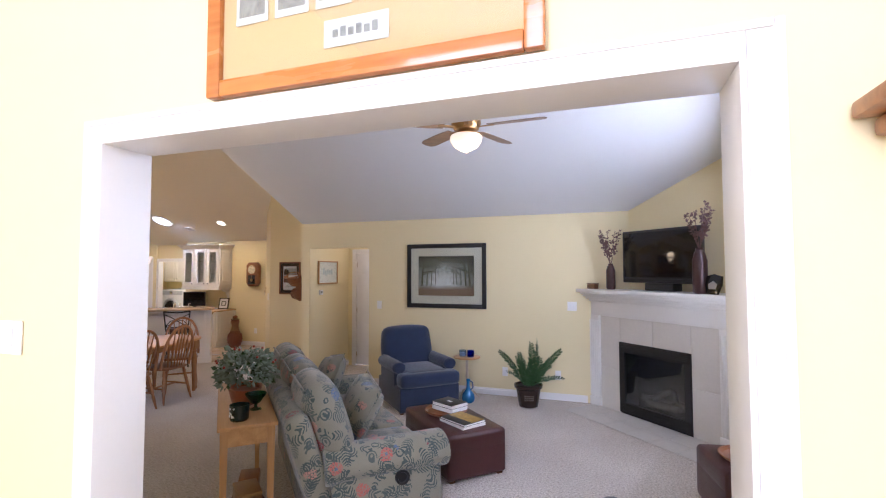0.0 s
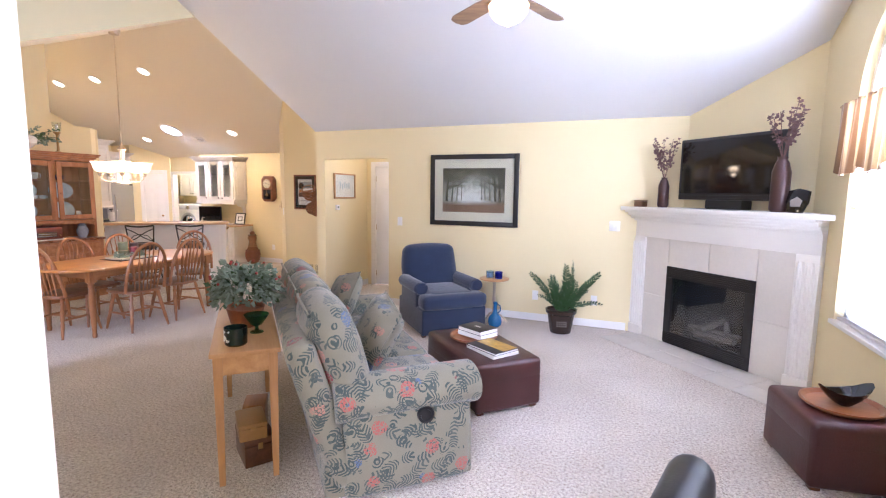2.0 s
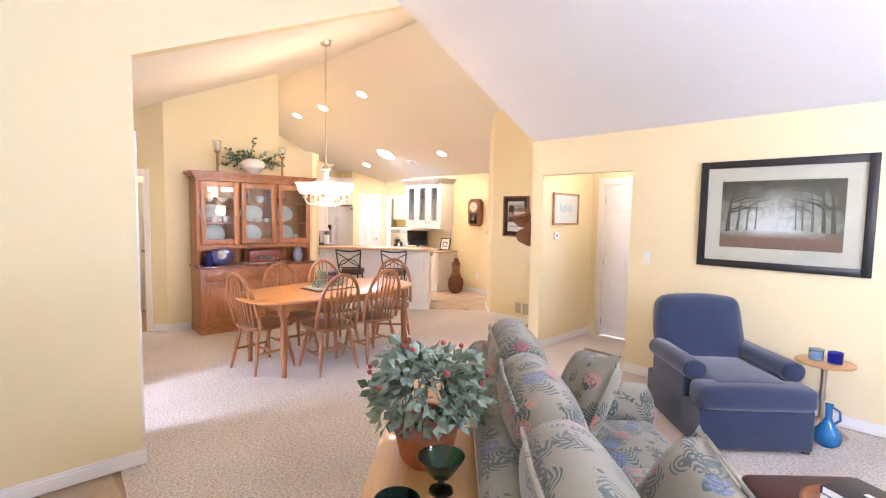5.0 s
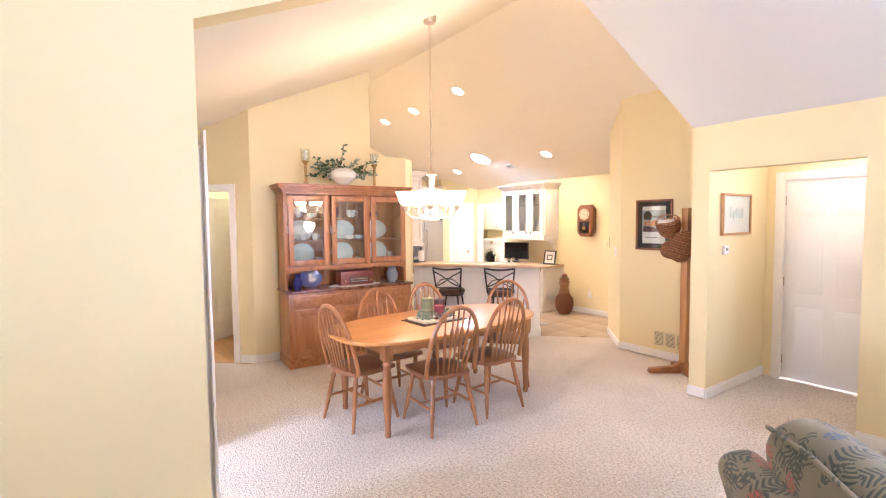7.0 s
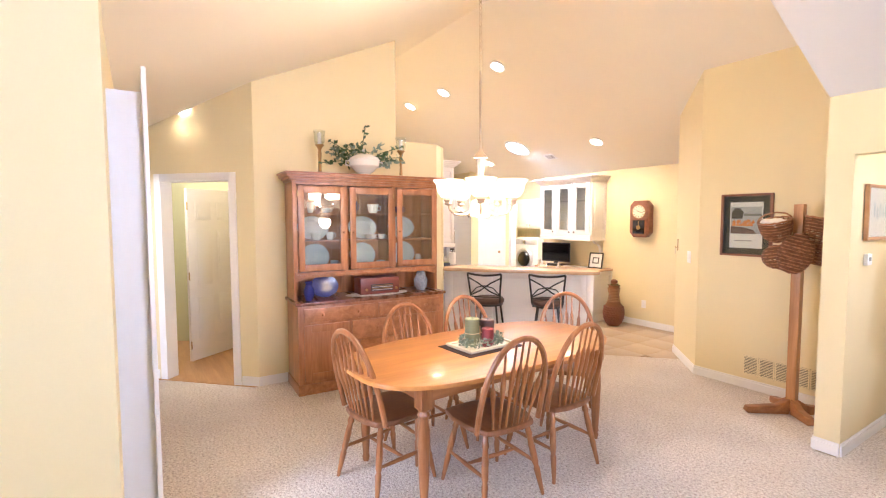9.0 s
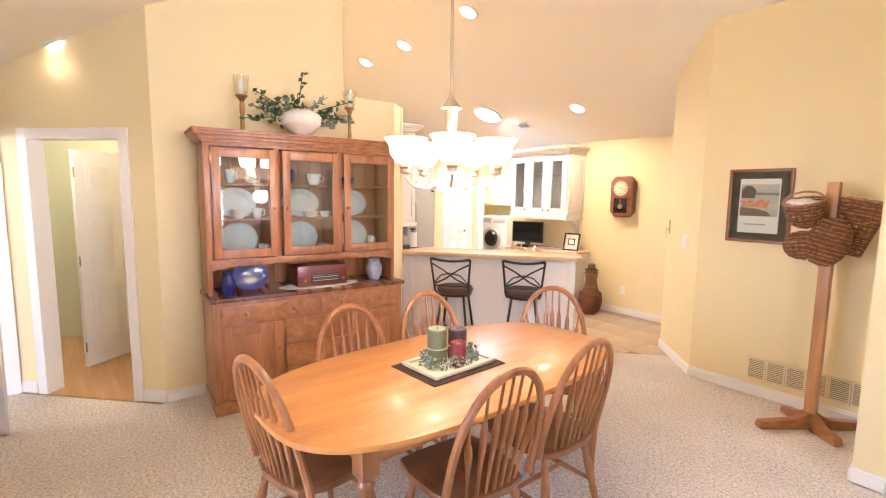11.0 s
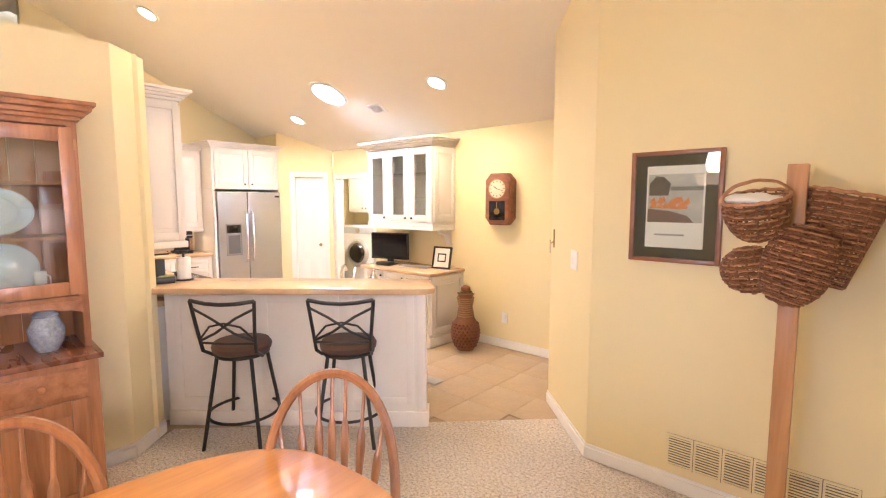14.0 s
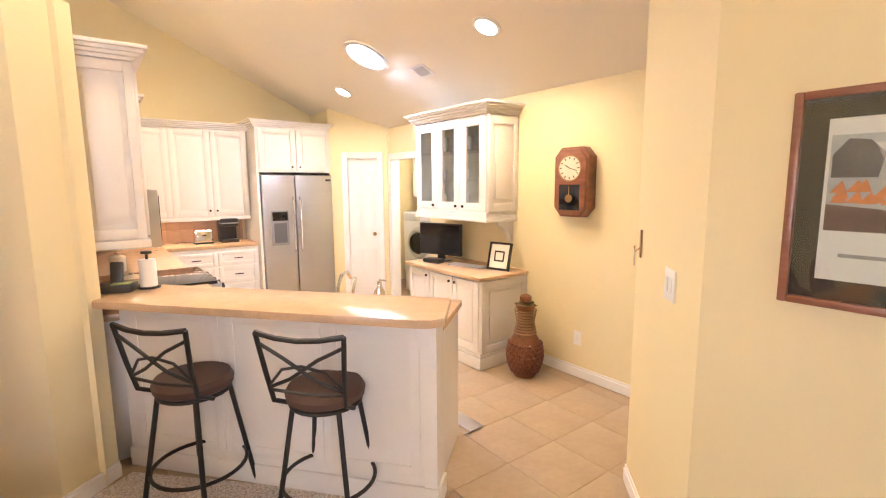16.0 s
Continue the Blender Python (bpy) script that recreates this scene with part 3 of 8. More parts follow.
for p0, p1 in [((0.40, 7.1), (-2.78, 7.1)), ((-3.85, 7.1), (-4.0, 7.1)), ((-3.85, 8.3), (-3.85, 7.1)), ((-4.0, 7.1), (-4.0, 8.0)), ((-4.0, 8.0), (-5.36, 8.0)), ((-5.36, 8.0), (-5.96, 8.60)), ((-4.6, 9.55), (-7.45, 9.55)),
               ((-7.5, 6.12), (-7.5, 4.05)), ((-7.72, 6.36), (-7.5, 6.12)), ((-7.5, 4.05), (-7.63, 3.92)), ((-8.31, 3.24), (-8.53, 3.02)), ((-4.0, 3.045), (-4.0, 1.8)), ((-4.15, 3.045), (-4.0, 3.045)), ((-5.55, 3.0), (-7.5, 3.0)), ((1.85, 1.8), (1.85, 5.7)), ((-4.0, 1.80), (-0.84, 1.80)), ((1.0, 1.80), (1.85, 1.80)), ((-0.845, 1.66), (-2.1, 1.66)), ((2.6, 1.66), (1.005, 1.66)), ((-2.68, 8.3), (-2.9, 8.3))]:
    baseboard(p0, p1)

# ---- living room ----
def floral():
    """Tapestry cloth: sage ground, dark leaf sprays, rust and blue blossoms."""
    m = mat("floral_tapestry_upholstery", (0.215, 0.20, 0.145), 0.92, 0, 0.10, 7, 0.35, 260, 0.2, 0.3)
    n, l = m.node_tree.nodes, m.node_tree.links
    b = n["Principled BSDF"]
    ground = b.inputs["Base Color"].links[0].from_socket
    co = n.new("ShaderNodeTexCoord")
    warp = n.new("ShaderNodeTexNoise")
    warp.inputs["Scale"].default_value = 16
    off = n.new("ShaderNodeVectorMath")
    off.operation, off.inputs[3].default_value = "SCALE", 0.012
    add = n.new("ShaderNodeVectorMath")
    l.new(co.outputs["Object"], warp.inputs["Vector"]), l.new(warp.outputs["Color"], off.inputs[0])
    l.new(co.outputs["Object"], add.inputs[0]), l.new(off.outputs[0], add.inputs[1])

    def op(kind, x, y=None, z=None):
        q = n.new("ShaderNodeMath")
        q.operation = kind
        for i, v in enumerate((x, y, z)):
            if v is not None:
                if isinstance(v, (int, float)):
                    q.inputs[i].default_value = v
                else:
                    l.new(v, q.inputs[i])
        return q.outputs[0]

    def vop(kind, x, y=None):
        q = n.new("ShaderNodeVectorMath")
        q.operation = kind
        for i, v in enumerate((x, y)):
            if v is not None:
                if isinstance(v, tuple):
                    q.inputs[i].default_value = v
                else:
                    l.new(v, q.inputs[i])
        return q.outputs["Value"] if kind in ("DOT_PRODUCT", "LENGTH") else q.outputs[0]

    def over(below, mask, colour):
        mx = n.new("ShaderNodeMix")
        mx.data_type = "RGBA"
        l.new(mask, mx.inputs[0]), l.new(below, mx.inputs[6])
        if isinstance(colour, tuple):
            mx.inputs[7].default_value = (*colour, 1)
        else:
            l.new(colour, mx.inputs[7])
        return mx.outputs[2]

    def spray(below, scale, shift, length, width, pitch, colour):
        """Feathered leaf sprays, one to a cell, each along its own direction."""
        at = vop("ADD", add.outputs[0], shift)
        v = n.new("ShaderNodeTexVoronoi")
        v.inputs["Scale"].default_value = scale
        l.new(at, v.inputs["Vector"])
        d = vop("SUBTRACT", at, v.outputs["Position"])
        axis = vop("NORMALIZE", vop("SUBTRACT", v.outputs["Color"], (0.5, 0.5, 0.5)))
        u = vop("DOT_PRODUCT", d, axis)
        r = op("SQRT", op("MAXIMUM", op("SUBTRACT", vop("DOT_PRODUCT", d, d), op("MULTIPLY", u, u)), 0.0))
        k = op("DIVIDE", u, length)
        lim = op("MULTIPLY", op("SUBTRACT", 1.0, op("MULTIPLY", k, k)), width)
        body = op("GREATER_THAN", lim, r)
        comb = op("GREATER_THAN", op("SINE", op("MULTIPLY", op("SUBTRACT", u, op("MULTIPLY", r, 0.9)), 6.283 / pitch)), 0.05)
        stem = op("LESS_THAN", r, 0.0025)
        return over(below, op("MULTIPLY", body, op("MAXIMUM", comb, stem)), colour)

    GREEN, DEEP = (0.060, 0.080, 0.072), (0.078, 0.096, 0.082)
    c = spray(ground, 7.6, (0, 0, 0), 0.105, 0.038, 0.0195, GREEN)
    c = spray(c, 8.2, (3.1, 1.7, 5.3), 0.10, 0.036, 0.0185, DEEP)
    c = spray(c, 9.5, (7.7, 4.2, 2.9), 0.085, 0.034, 0.0175, GREEN)
    fv, pet = n.new("ShaderNodeTexVoronoi"), n.new("ShaderNodeTexVoronoi")
    fv.inputs["Scale"].default_value, pet.inputs["Scale"].default_value = 6.2, 52
    pet.feature = "DISTANCE_TO_EDGE"
    l.new(add.outputs[0], fv.inputs["Vector"]), l.new(add.outputs[0], pet.inputs["Vector"])
    hue = n.new("ShaderNodeValToRGB")
    hue.color_ramp.interpolation = "CONSTANT"
    e = hue.color_ramp.elements
    e[0].color, e[1].color, e[1].position = (0.36, 0.11, 0.085, 1), (0.40, 0.20, 0.15, 1), 0.42
    x = e.new(0.60)
    x.color = (0.09, 0.13, 0.22, 1)
    x = e.new(0.78)
    x.color = (0.24, 0.06, 0.065, 1)
    l.new(fv.outputs["Color"], hue.inputs[0])
    bloom = op("LESS_THAN", op("ADD", fv.outputs["Distance"], op("MULTIPLY", warp.outputs[0], 0.22)), 0.37)
    petals = op("GREATER_THAN", pet.outputs["Distance"], 0.07)
    c = over(c, op("MULTIPLY", bloom, petals), hue.outputs[0])
    heart = op("MULTIPLY", op("LESS_THAN", fv.outputs["Distance"], 0.085), petals)
    c = over(c, heart, (0.10, 0.13, 0.20))
    l.new(c, b.inputs["Base Color"])
    return m


FLORAL = floral()
SOFA = pose(-2.69, 4.57, 0, 0, 0, -45.6) @ pose(0.19, 0.085, 0)


def sofa():
    s = thing("sofa", SOFA, "long floral tapestry reclining sofa with rolled arms", "sofa")
    s.scale = (0.985, 1, 1)
    part("base", soft_box(B(), (0.06, 0.10, 0.02), (2.14, 0.86, 0.34), 0.03), FLORAL, s)
    for x0, x1 in ((0.0, 0.27), (1.93, 2.20)):
        b = soft_box(B(), (x0 + 0.02, 0.20, 0.02), (x1 - 0.02, 0.90, 0.52), 0.04, None, 0.012)
        t = B()
        n = 20
        prof = [((x0 + x1) / 2 + 0.15 * math.cos(a), 0.53 + 0.115 * math.sin(a)) for a in [6.28318 * i / n for i in range(n)]]
        m = Matrix(((1, 0, 0, 0), (0, 0, -1, 0.95), (0, 1, 0, 0), (0, 0, 0, 1)))
        prism(t, prof, 0, 0.80, m, 0.02)
        me = bpy.data.meshes.new("tmp")
        t.to_mesh(me), t.free()
        b.from_mesh(me)
        part("arm", b, FLORAL, s)
    lean = Matrix.Translation((0, 0.20, 0.30)) @ Matrix.Rotation(radians(17), 4, "X")
    part("backrest", soft_box(B(), (0.04, -0.12, -0.22), (2.16, 0.03, 0.60), 0.06, lean, 0.01), FLORAL, s)
    for i in range(3):
        x0 = 0.10 + 0.667 * i
        part("back_cushion", soft_box(B(), (x0, 0.02, 0.12), (x0 + 0.66, 0.24, 0.69), 0.09, lean, 0.045), FLORAL, s)
        part("seat_cushion", soft_box(B(), (x0 + (0.17 if i == 0 else 0), 0.24, 0.33), (x0 + 0.66 - (0.17 if i == 2 else 0), 0.93, 0.50), 0.05, None, 0.02), FLORAL, s)
        b = tube(B(), [lean @ Vector(p) for p in ((x0 + 0.05, 0.05, 0.69), (x0 + 0.33, 0.04, 0.735), (x0 + 0.61, 0.05, 0.69))], 0.008)
        part("piping", b, FLORAL, s)
    part("release_cup", lathe(B(), [(0.0, 0.012), (0.028, 0.012), (0.032, 0.02), (0.045, 0.02), (0.047, 0.0), (0, 0)], 24, Matrix.Translation((2.185, 0.62, 0.43)) @ Matrix.Rotation(radians(90), 4, "Y")), BLACK, s, "black plastic recliner release handle")
    part("skirt", soft_box(B(), (0.03, 0.87, 0.03), (2.17, 0.91, 0.33), 0.015), FLORAL, s)


def pillow(where, w, h, d):
    p = thing("throw_pillow", where, "square floral tapestry throw pillow on the sofa", "pillow", "throw pillows on the sofa")
    b = B()
    n = 10
    grid = {}
    for side in (-1, 1):
        for i in range(n + 1):
            for j in range(n + 1):
                u, v = 2 * i / n - 1, 2 * j / n - 1
                pinch = 1 - 0.10 * (1 - u * u) * abs(v) ** 3 - 0.10 * (1 - v * v) * abs(u) ** 3
                edge = i in (0, n) or j in (0, n)
                if edge and side == 1:
                    grid[side, i, j] = grid[-1, i, j]
                    continue
                th = d / 2 * ((1 - u ** 4) * (1 - v ** 4)) ** 0.5
                grid[side, i, j] = b.verts.new((u * w / 2 * pinch, side * th, v * h / 2 * pinch))
    for side in (-1, 1):
        for i in range(n):
            for j in range(n):
                q = [grid[side, i, j], grid[side, i + 1, j], grid[side, i + 1, j + 1], grid[side, i, j + 1]]
                b.faces.new(q if side < 0 else q[::-1])
    part("cover", b, FLORAL, p, "", 60)
    rim = [Vector((math.copysign(w / 2, math.cos(a)) * min(1, abs(math.cos(a)) * 1.35), 0, math.copysign(h / 2, math.sin(a)) * min(1, abs(math.sin(a)) * 1.35))) for a in [6.28318 * i / 40 for i in range(40)]]
    part("piping", tube(B(), [(v.x * 0.96, 0, v.z * 0.96) for v in rim], 0.007, 6, True), FLORAL, p)


sofa()
pillow(SOFA @ pose(1.50, 0.52, 0.70, -28, 0, 0) @ pose(0, 0, 0, 0, 8, 0), 0.48, 0.46, 0.20)
pillow(SOFA @ pose(0.46, 0.50, 0.71, -26, 0, 0) @ pose(0, 0, 0, 0, -12, 0), 0.46, 0.46, 0.19)

# console table behind the sofa
CT = pose(-2.46, 3.75, 0, 0, 0, -45.6) @ pose(-0.074, 0.085, 0)
ct = thing("console_table", CT, "narrow honey pine console table behind the sofa", "table")
part("tabletop", box(B(), (-0.02, -0.02, 0.725), (1.28, 0.335, 0.75), 0.006), PINE, ct)
for x in (0.02, 1.24):
    part("end_apron", box(B(), (x - 0.01, 0.035, 0.62), (x + 0.01, 0.285, 0.725)), PINE, ct)
for y in (0.015, 0.30):
    part("side_apron", box(B(), (0.04, y - 0.01, 0.62), (1.22, y + 0.01, 0.725)), PINE, ct)
for x in (0.025, 1.235):
    for y in (0.02, 0.295):
        b = B()
        cyl(b, (x, y, 0.0), (x, y, 0.725), 0.022, 0.034, 4)
        bmesh.ops.rotate(b, cent=(x, y, 0), matrix=Matrix.Rotation(radians(45), 3, "Z"), verts=b.verts[:])
        part("leg", b, PINEZ, ct)

GREENGLASS = glass("green_glass", (0.05, 0.32, 0.14), 0.05)
DARKGLASS = mat("dark_green_glazed_cup", (0.010, 0.022, 0.018), 0.12, 0, 0.2, 12, 0, 60)
COPPER = mat("terracotta_planter", (0.32, 0.10, 0.04), 0.45, 0, 0.15, 12, 0.2, 60)


def leafy(bm, c, r, count, size, seed, squash=0.75, droop=0.3, keep=1.0):
    """Many small folded leaves on a loose crown round c."""
    rnd = random.Random(seed)
    for _ in range(count):
        a, e = rnd.uniform(0, 6.283), math.asin(rnd.uniform(-0.55, 1))
        d = Vector((math.cos(a) * math.cos(e), math.sin(a) * math.cos(e), math.sin(e) * squash))
        p = Vector(c) + d * r * (rnd.uniform(0.35, 1.0) ** 0.6) * (0.8 + 0.35 * noise.noise(d * 2.3 + Vector((seed, 0, 0))))
        s = size * rnd.uniform(0.6, 1.3)
        tip = (d + Vector((rnd.uniform(-0.7, 0.7), rnd.uniform(-0.7, 0.7), rnd.uniform(-0.6, 0.4) - droop))).normalized()
        w = tip.cross(Vector((rnd.uniform(-1, 1), rnd.uniform(-1, 1), rnd.uniform(-1, 1)))).normalized() * s * 0.34
        up = tip.cross(w).normalized() * s * 0.12
        v = [bm.verts.new(q) for q in (p, p + tip * s * 0.45 + w + up, p + tip * s, p + tip * s * 0.45 - w + up, p + tip * s * 0.5)]
        bm.faces.new((v[0], v[4], v[1])), bm.faces.new((v[1], v[4], v[2])), bm.faces.new((v[2], v[4], v[3])), bm.faces.new((v[3], v[4], v[0]))


pl = thing("potted_greenery", CT @ pose(0.71, 0.16, 0.75), "grey-green silk greenery in an oval terracotta planter", "plant")
b = lathe(B(), [(0, 0), (0.085, 0), (0.098, 0.02), (0.118, 0.10), (0.125, 0.12), (0.11, 0.12), (0.10, 0.09), (0, 0.09)], 28)
bmesh.ops.scale(b, vec=(1.35, 0.95, 1), verts=b.verts[:])
part("planter", b, COPPER, pl)
b = B()
leafy(b, (0, 0, 0.23), 0.245, 900, 0.045, 3, 0.75, 0.25)
part("foliage", b, SAGE, pl)
b = B()
leafy(b, (0, 0, 0.23), 0.235, 150, 0.042, 8, 0.75, 0.1)
part("dark_foliage", b, LEAF, pl)
rnd = random.Random(4)
BERRY = mat("red_berries", (0.30, 0.035, 0.03), 0.4)
for _ in range(16):
    a = rnd.uniform(0, 6.28)
    e = rnd.uniform(0.2, 1.4)
    part("berry", ball(B(), (0.22 * math.cos(a) * math.cos(e), 0.22 * math.sin(a) * math.cos(e), 0.24 + 0.17 * math.sin(e)), 0.009, n=6), BERRY, pl)
cup = thing("candle_cup", CT @ pose(1.14, 0.11, 0.75), "dark glazed candle cup with white pattern", "candle holder")
part("cup", lathe(B(), [(0, 0), (0.05, 0), (0.058, 0.01), (0.061, 0.10), (0.056, 0.10), (0.052, 0.015), (0, 0.015)], 28), DARKGLASS, cup)
b = B()
rnd = random.Random(9)
for _ in range(26):
    a, z = rnd.uniform(-2.4, -0.6), rnd.uniform(0.03, 0.085)
    box(b, (-0.006, -0.0015, -0.004), (0.006, 0.0015, 0.004), 0, Matrix.Rotation(a + 1.57, 4, "Z") @ Matrix.Translation((0, -0.0605, z)) @ Matrix.Rotation(rnd.uniform(-1, 1), 4, "Y"))
part("white_pattern", b, PAPER, cup)
gob = thing("glass_compote", CT @ pose(0.93, 0.22, 0.75) @ Matrix.Scale(0.82, 4), "footed green glass bowl on the console table", "bowl")
part("bowl", lathe(B(), [(0, 0), (0.048, 0.0), (0.044, 0.008), (0.014, 0.02), (0.012, 0.045), (0.04, 0.06), (0.078, 0.115), (0.088, 0.135), (0.084, 0.137), (0.07, 0.11), (0.035, 0.07), (0, 0.064)], 32), GREENGLASS, gob)
# clutter under the console table
for nm, lab, c, sz, rz, mm in (("wooden_box", "dark wooden box with brass corners under the table", (0.98, 0.19, 0.0), (0.26, 0.17, 0.17), 12, WALNUT), ("leather_box", "tan leather keepsake box under the table", (1.02, 0.17, 0.172), (0.23, 0.15, 0.10), 6, mat("tan_leather", (0.34, 0.19, 0.06), 0.4, 0, 0.15, 8, 0.2, 90)), ("wooden_case", "small brown wooden case under the table", (0.72, 0.2, 0), (0.18, 0.13, 0.24), -8, OAK)):
    t = thing(nm, CT @ pose(c[0], c[1], c[2], 0, 0, rz), lab, "box")
    part("body", box(B(), (-sz[0] / 2, -sz[1] / 2, 0), (sz[0] / 2, sz[1] / 2, sz[2] * 0.72), 0.006), mm, t)
    part("lid", box(B(), (-sz[0] / 2 - 0.004, -sz[1] / 2 - 0.004, sz[2] * 0.74), (sz[0] / 2 + 0.004, sz[1] / 2 + 0.004, sz[2]), 0.012), mm, t)
    part("clasp", box(B(), (sz[0] / 2, -0.014, sz[2] * 0.6), (sz[0] / 2 + 0.006, 0.014, sz[2] * 0.82), 0.002), BRASS, t)

# leather ottomans
def ottoman(where, w, d, h, label):
    o = thing("ottoman", where, label, "ottoman", "leather ottomans")
    part("body", soft_box(B(), (-w / 2, -d / 2, 0.02), (w / 2, d / 2, h - 0.05), 0.03, None, 0.006), LEATHER, o)
    part("cushion", soft_box(B(), (-w / 2 - 0.001, -d / 2 - 0.001, h - 0.16), (w / 2 + 0.001, d / 2 + 0.001, h), 0.035, None, 0.008), LEATHER, o)
    for sx in (-1, 1):
        for sy in (-1, 1):
            part("foot", box(B(), (sx * (w / 2 - 0.05) - 0.025, sy * (d / 2 - 0.05) - 0.025, 0), (sx * (w / 2 - 0.05) + 0.025, sy * (d / 2 - 0.05) + 0.025, 0.03), 0.003), WALNUT, o)


OT = pose(-0.687, 4.80, 0, 0, 0, -44.5)
ottoman(OT, 0.95, 0.55, 0.385, "long oxblood leather ottoman with books on it")
ottoman(pose(1.56, 4.50, 0, 0, 0, 10), 0.46, 0.56, 0.40, "square oxblood leather ottoman with a wooden tray")


def disc_tray(where, r, label):
    t = thing("wooden_tray", where, label, "tray")
    part("tray", lathe(B(), [(0, 0), (r * 0.86, 0), (r, 0.022), (r, 0.03), (r * 0.95, 0.03), (r * 0.84, 0.012), (0, 0.012)], 40), wood("red_brown_tray_wood", (0.22, 0.07, 0.025), (0.36, 0.14, 0.05), 0.3, 0), t)


disc_tray(OT @ pose(-0.12, 0.0, 0.39), 0.20, "round red-brown wooden tray on the long ottoman")
disc_tray(pose(1.59, 4.48, 0.405), 0.20, "round red-brown wooden tray on the square ottoman")
shoe = thing("black_bowl", pose(1.60, 4.47, 0.42, 0, 0, 25), "glossy black boat-shaped bowl on the tray", "bowl")
b = B()
n = 14
lo = []
for z, k in ((0.0, 0.35), (0.02, 0.6), (0.05, 0.85), (0.08, 1.0), (0.078, 0.92), (0.03, 0.55), (0.022, 0.2)):
    lo.append([b.verts.new((0.16 * k * math.cos(6.283 * i / n), 0.07 * k * math.sin(6.283 * i / n), z + 0.05 * k * abs(math.cos(6.283 * i / n)) ** 3)) for i in range(n)])
for r0, r1 in zip(lo, lo[1:]):
    for i in range(n):
        b.faces.new((r0[i], r0[(i + 1) % n], r1[(i + 1) % n], r1[i]))
b.faces.new(lo[0][::-1]), b.faces.new(lo[-1])
part("bowl", b, SCREEN, shoe)


def book(where, w, d, h, cover, label):
    k = thing("book", where, label, "book", "books on the ottoman")
    part("page_block", box(B(), (-w / 2 + 0.004, -d / 2 + 0.004, 0.003), (w / 2 - 0.001, d / 2 - 0.004, h - 0.003)), PAPER, k)
    part("cover", box(B(), (-w / 2, -d / 2, h - 0.003), (w / 2, d / 2, h), 0.001), cover, k)
    part("back_cover", box(B(), (-w / 2, -d / 2, 0), (w / 2, d / 2, 0.003), 0.001), cover, k)
    part("spine", box(B(), (-w / 2 - 0.002, -d / 2, 0), (-w / 2 + 0.002, d / 2, h), 0.001), cover, k)
    return k


DARKCOVER = mat("dark_book_cover", (0.022, 0.02, 0.02), 0.35, 0, 0.1, 8)
k = book(OT @ pose(-0.10, 0.03, 0.421, 0, 0, 20), 0.26, 0.21, 0.034, PAPER, "thick white book under a dark one")
k = book(OT @ pose(-0.10, 0.03, 0.456, 0, 0, 17), 0.26, 0.21, 0.034, DARKCOVER, "dark hardback book on a pile")
part("cover_mark", box(B(), (-0.03, -0.012, 0.034), (0.03, 0.012, 0.0352)), PAPER, k)
book(OT @ pose(0.22, -0.01, 0.389, 0, 0, 10), 0.33, 0.25, 0.022, PAPER, "large white book lying on the ottoman")
k = book(OT @ pose(0.22, -0.01, 0.412, 0, 0, 14), 0.32, 0.24, 0.018, DARKCOVER, "large picture book with a golden tree cover")
part("cover_picture", box(B(), (-0.15, -0.03, 0.018), (0.15, 0.115, 0.0192)), mat("golden_tree_print", (0.42, 0.26, 0.05), 0.4, 0, 0.35, 18, 0, 40), k)

# blue armchair
ac = thing("armchair", pose(-1.715, 6.43, 0, 0, 0, 44) @ Matrix.Diagonal((1.0, 1.08, 1.0, 1.0)), "navy blue upholstered armchair with rolled arms and skirt", "armchair")
part("skirt", soft_box(B(), (-0.39, -0.44, 0.02), (0.39, 0.38, 0.31), 0.02), BLUEFABRIC, ac)
part("seat_cushion", soft_box(B(), (-0.27, -0.40, 0.29), (0.27, 0.22, 0.475), 0.05, None, 0.02), BLUEFABRIC, ac)
part("seat_front", soft_box(B(), (-0.385, -0.475, 0.305), (0.385, -0.27, 0.465), 0.045, None, 0.012), BLUEFABRIC, ac)
part("backrest", soft_box(B(), (-0.33, -0.10, 0.0), (0.33, 0.09, 0.62), 0.07, Matrix.Translation((0, 0.27, 0.32)) @ Matrix.Rotation(radians(-14), 4, "X"), 0.035), BLUEFABRIC, ac)
for sx in (-1, 1):
    b = soft_box(B(), (sx * 0.33 - 0.06, -0.24, 0.05), (sx * 0.33 + 0.06, 0.30, 0.52), 0.03)
    m = Matrix(((1, 0, 0, sx * 0.345), (0, 0, -1, 0.30), (0, 1, 0, 0.52), (0, 0, 0, 1)))
    prism(b, [(0.085 * math.cos(6.283 * i / 16), 0.075 * math.sin(6.283 * i / 16)) for i in range(16)], 0, 0.58, m, 0.018)
    part("arm", b, BLUEFABRIC, ac)
    b = lathe(B(), [(0, 0), (0.07, 0), (0.066, 0.012), (0.02, 0.016), (0, 0.016)], 20, Matrix.Translation((sx * 0.345, -0.28, 0.52)) @ Matrix.Rotation(radians(90), 4, "X"))
    part("arm_front", b, BLUEFABRIC, ac)
for x in (-0.36, 0.36):
    for y in (-0.40, 0.34):
        part("foot", box(B(), (x - 0.02, y - 0.02, 0), (x + 0.02, y + 0.02, 0.03)), WALNUT, ac)

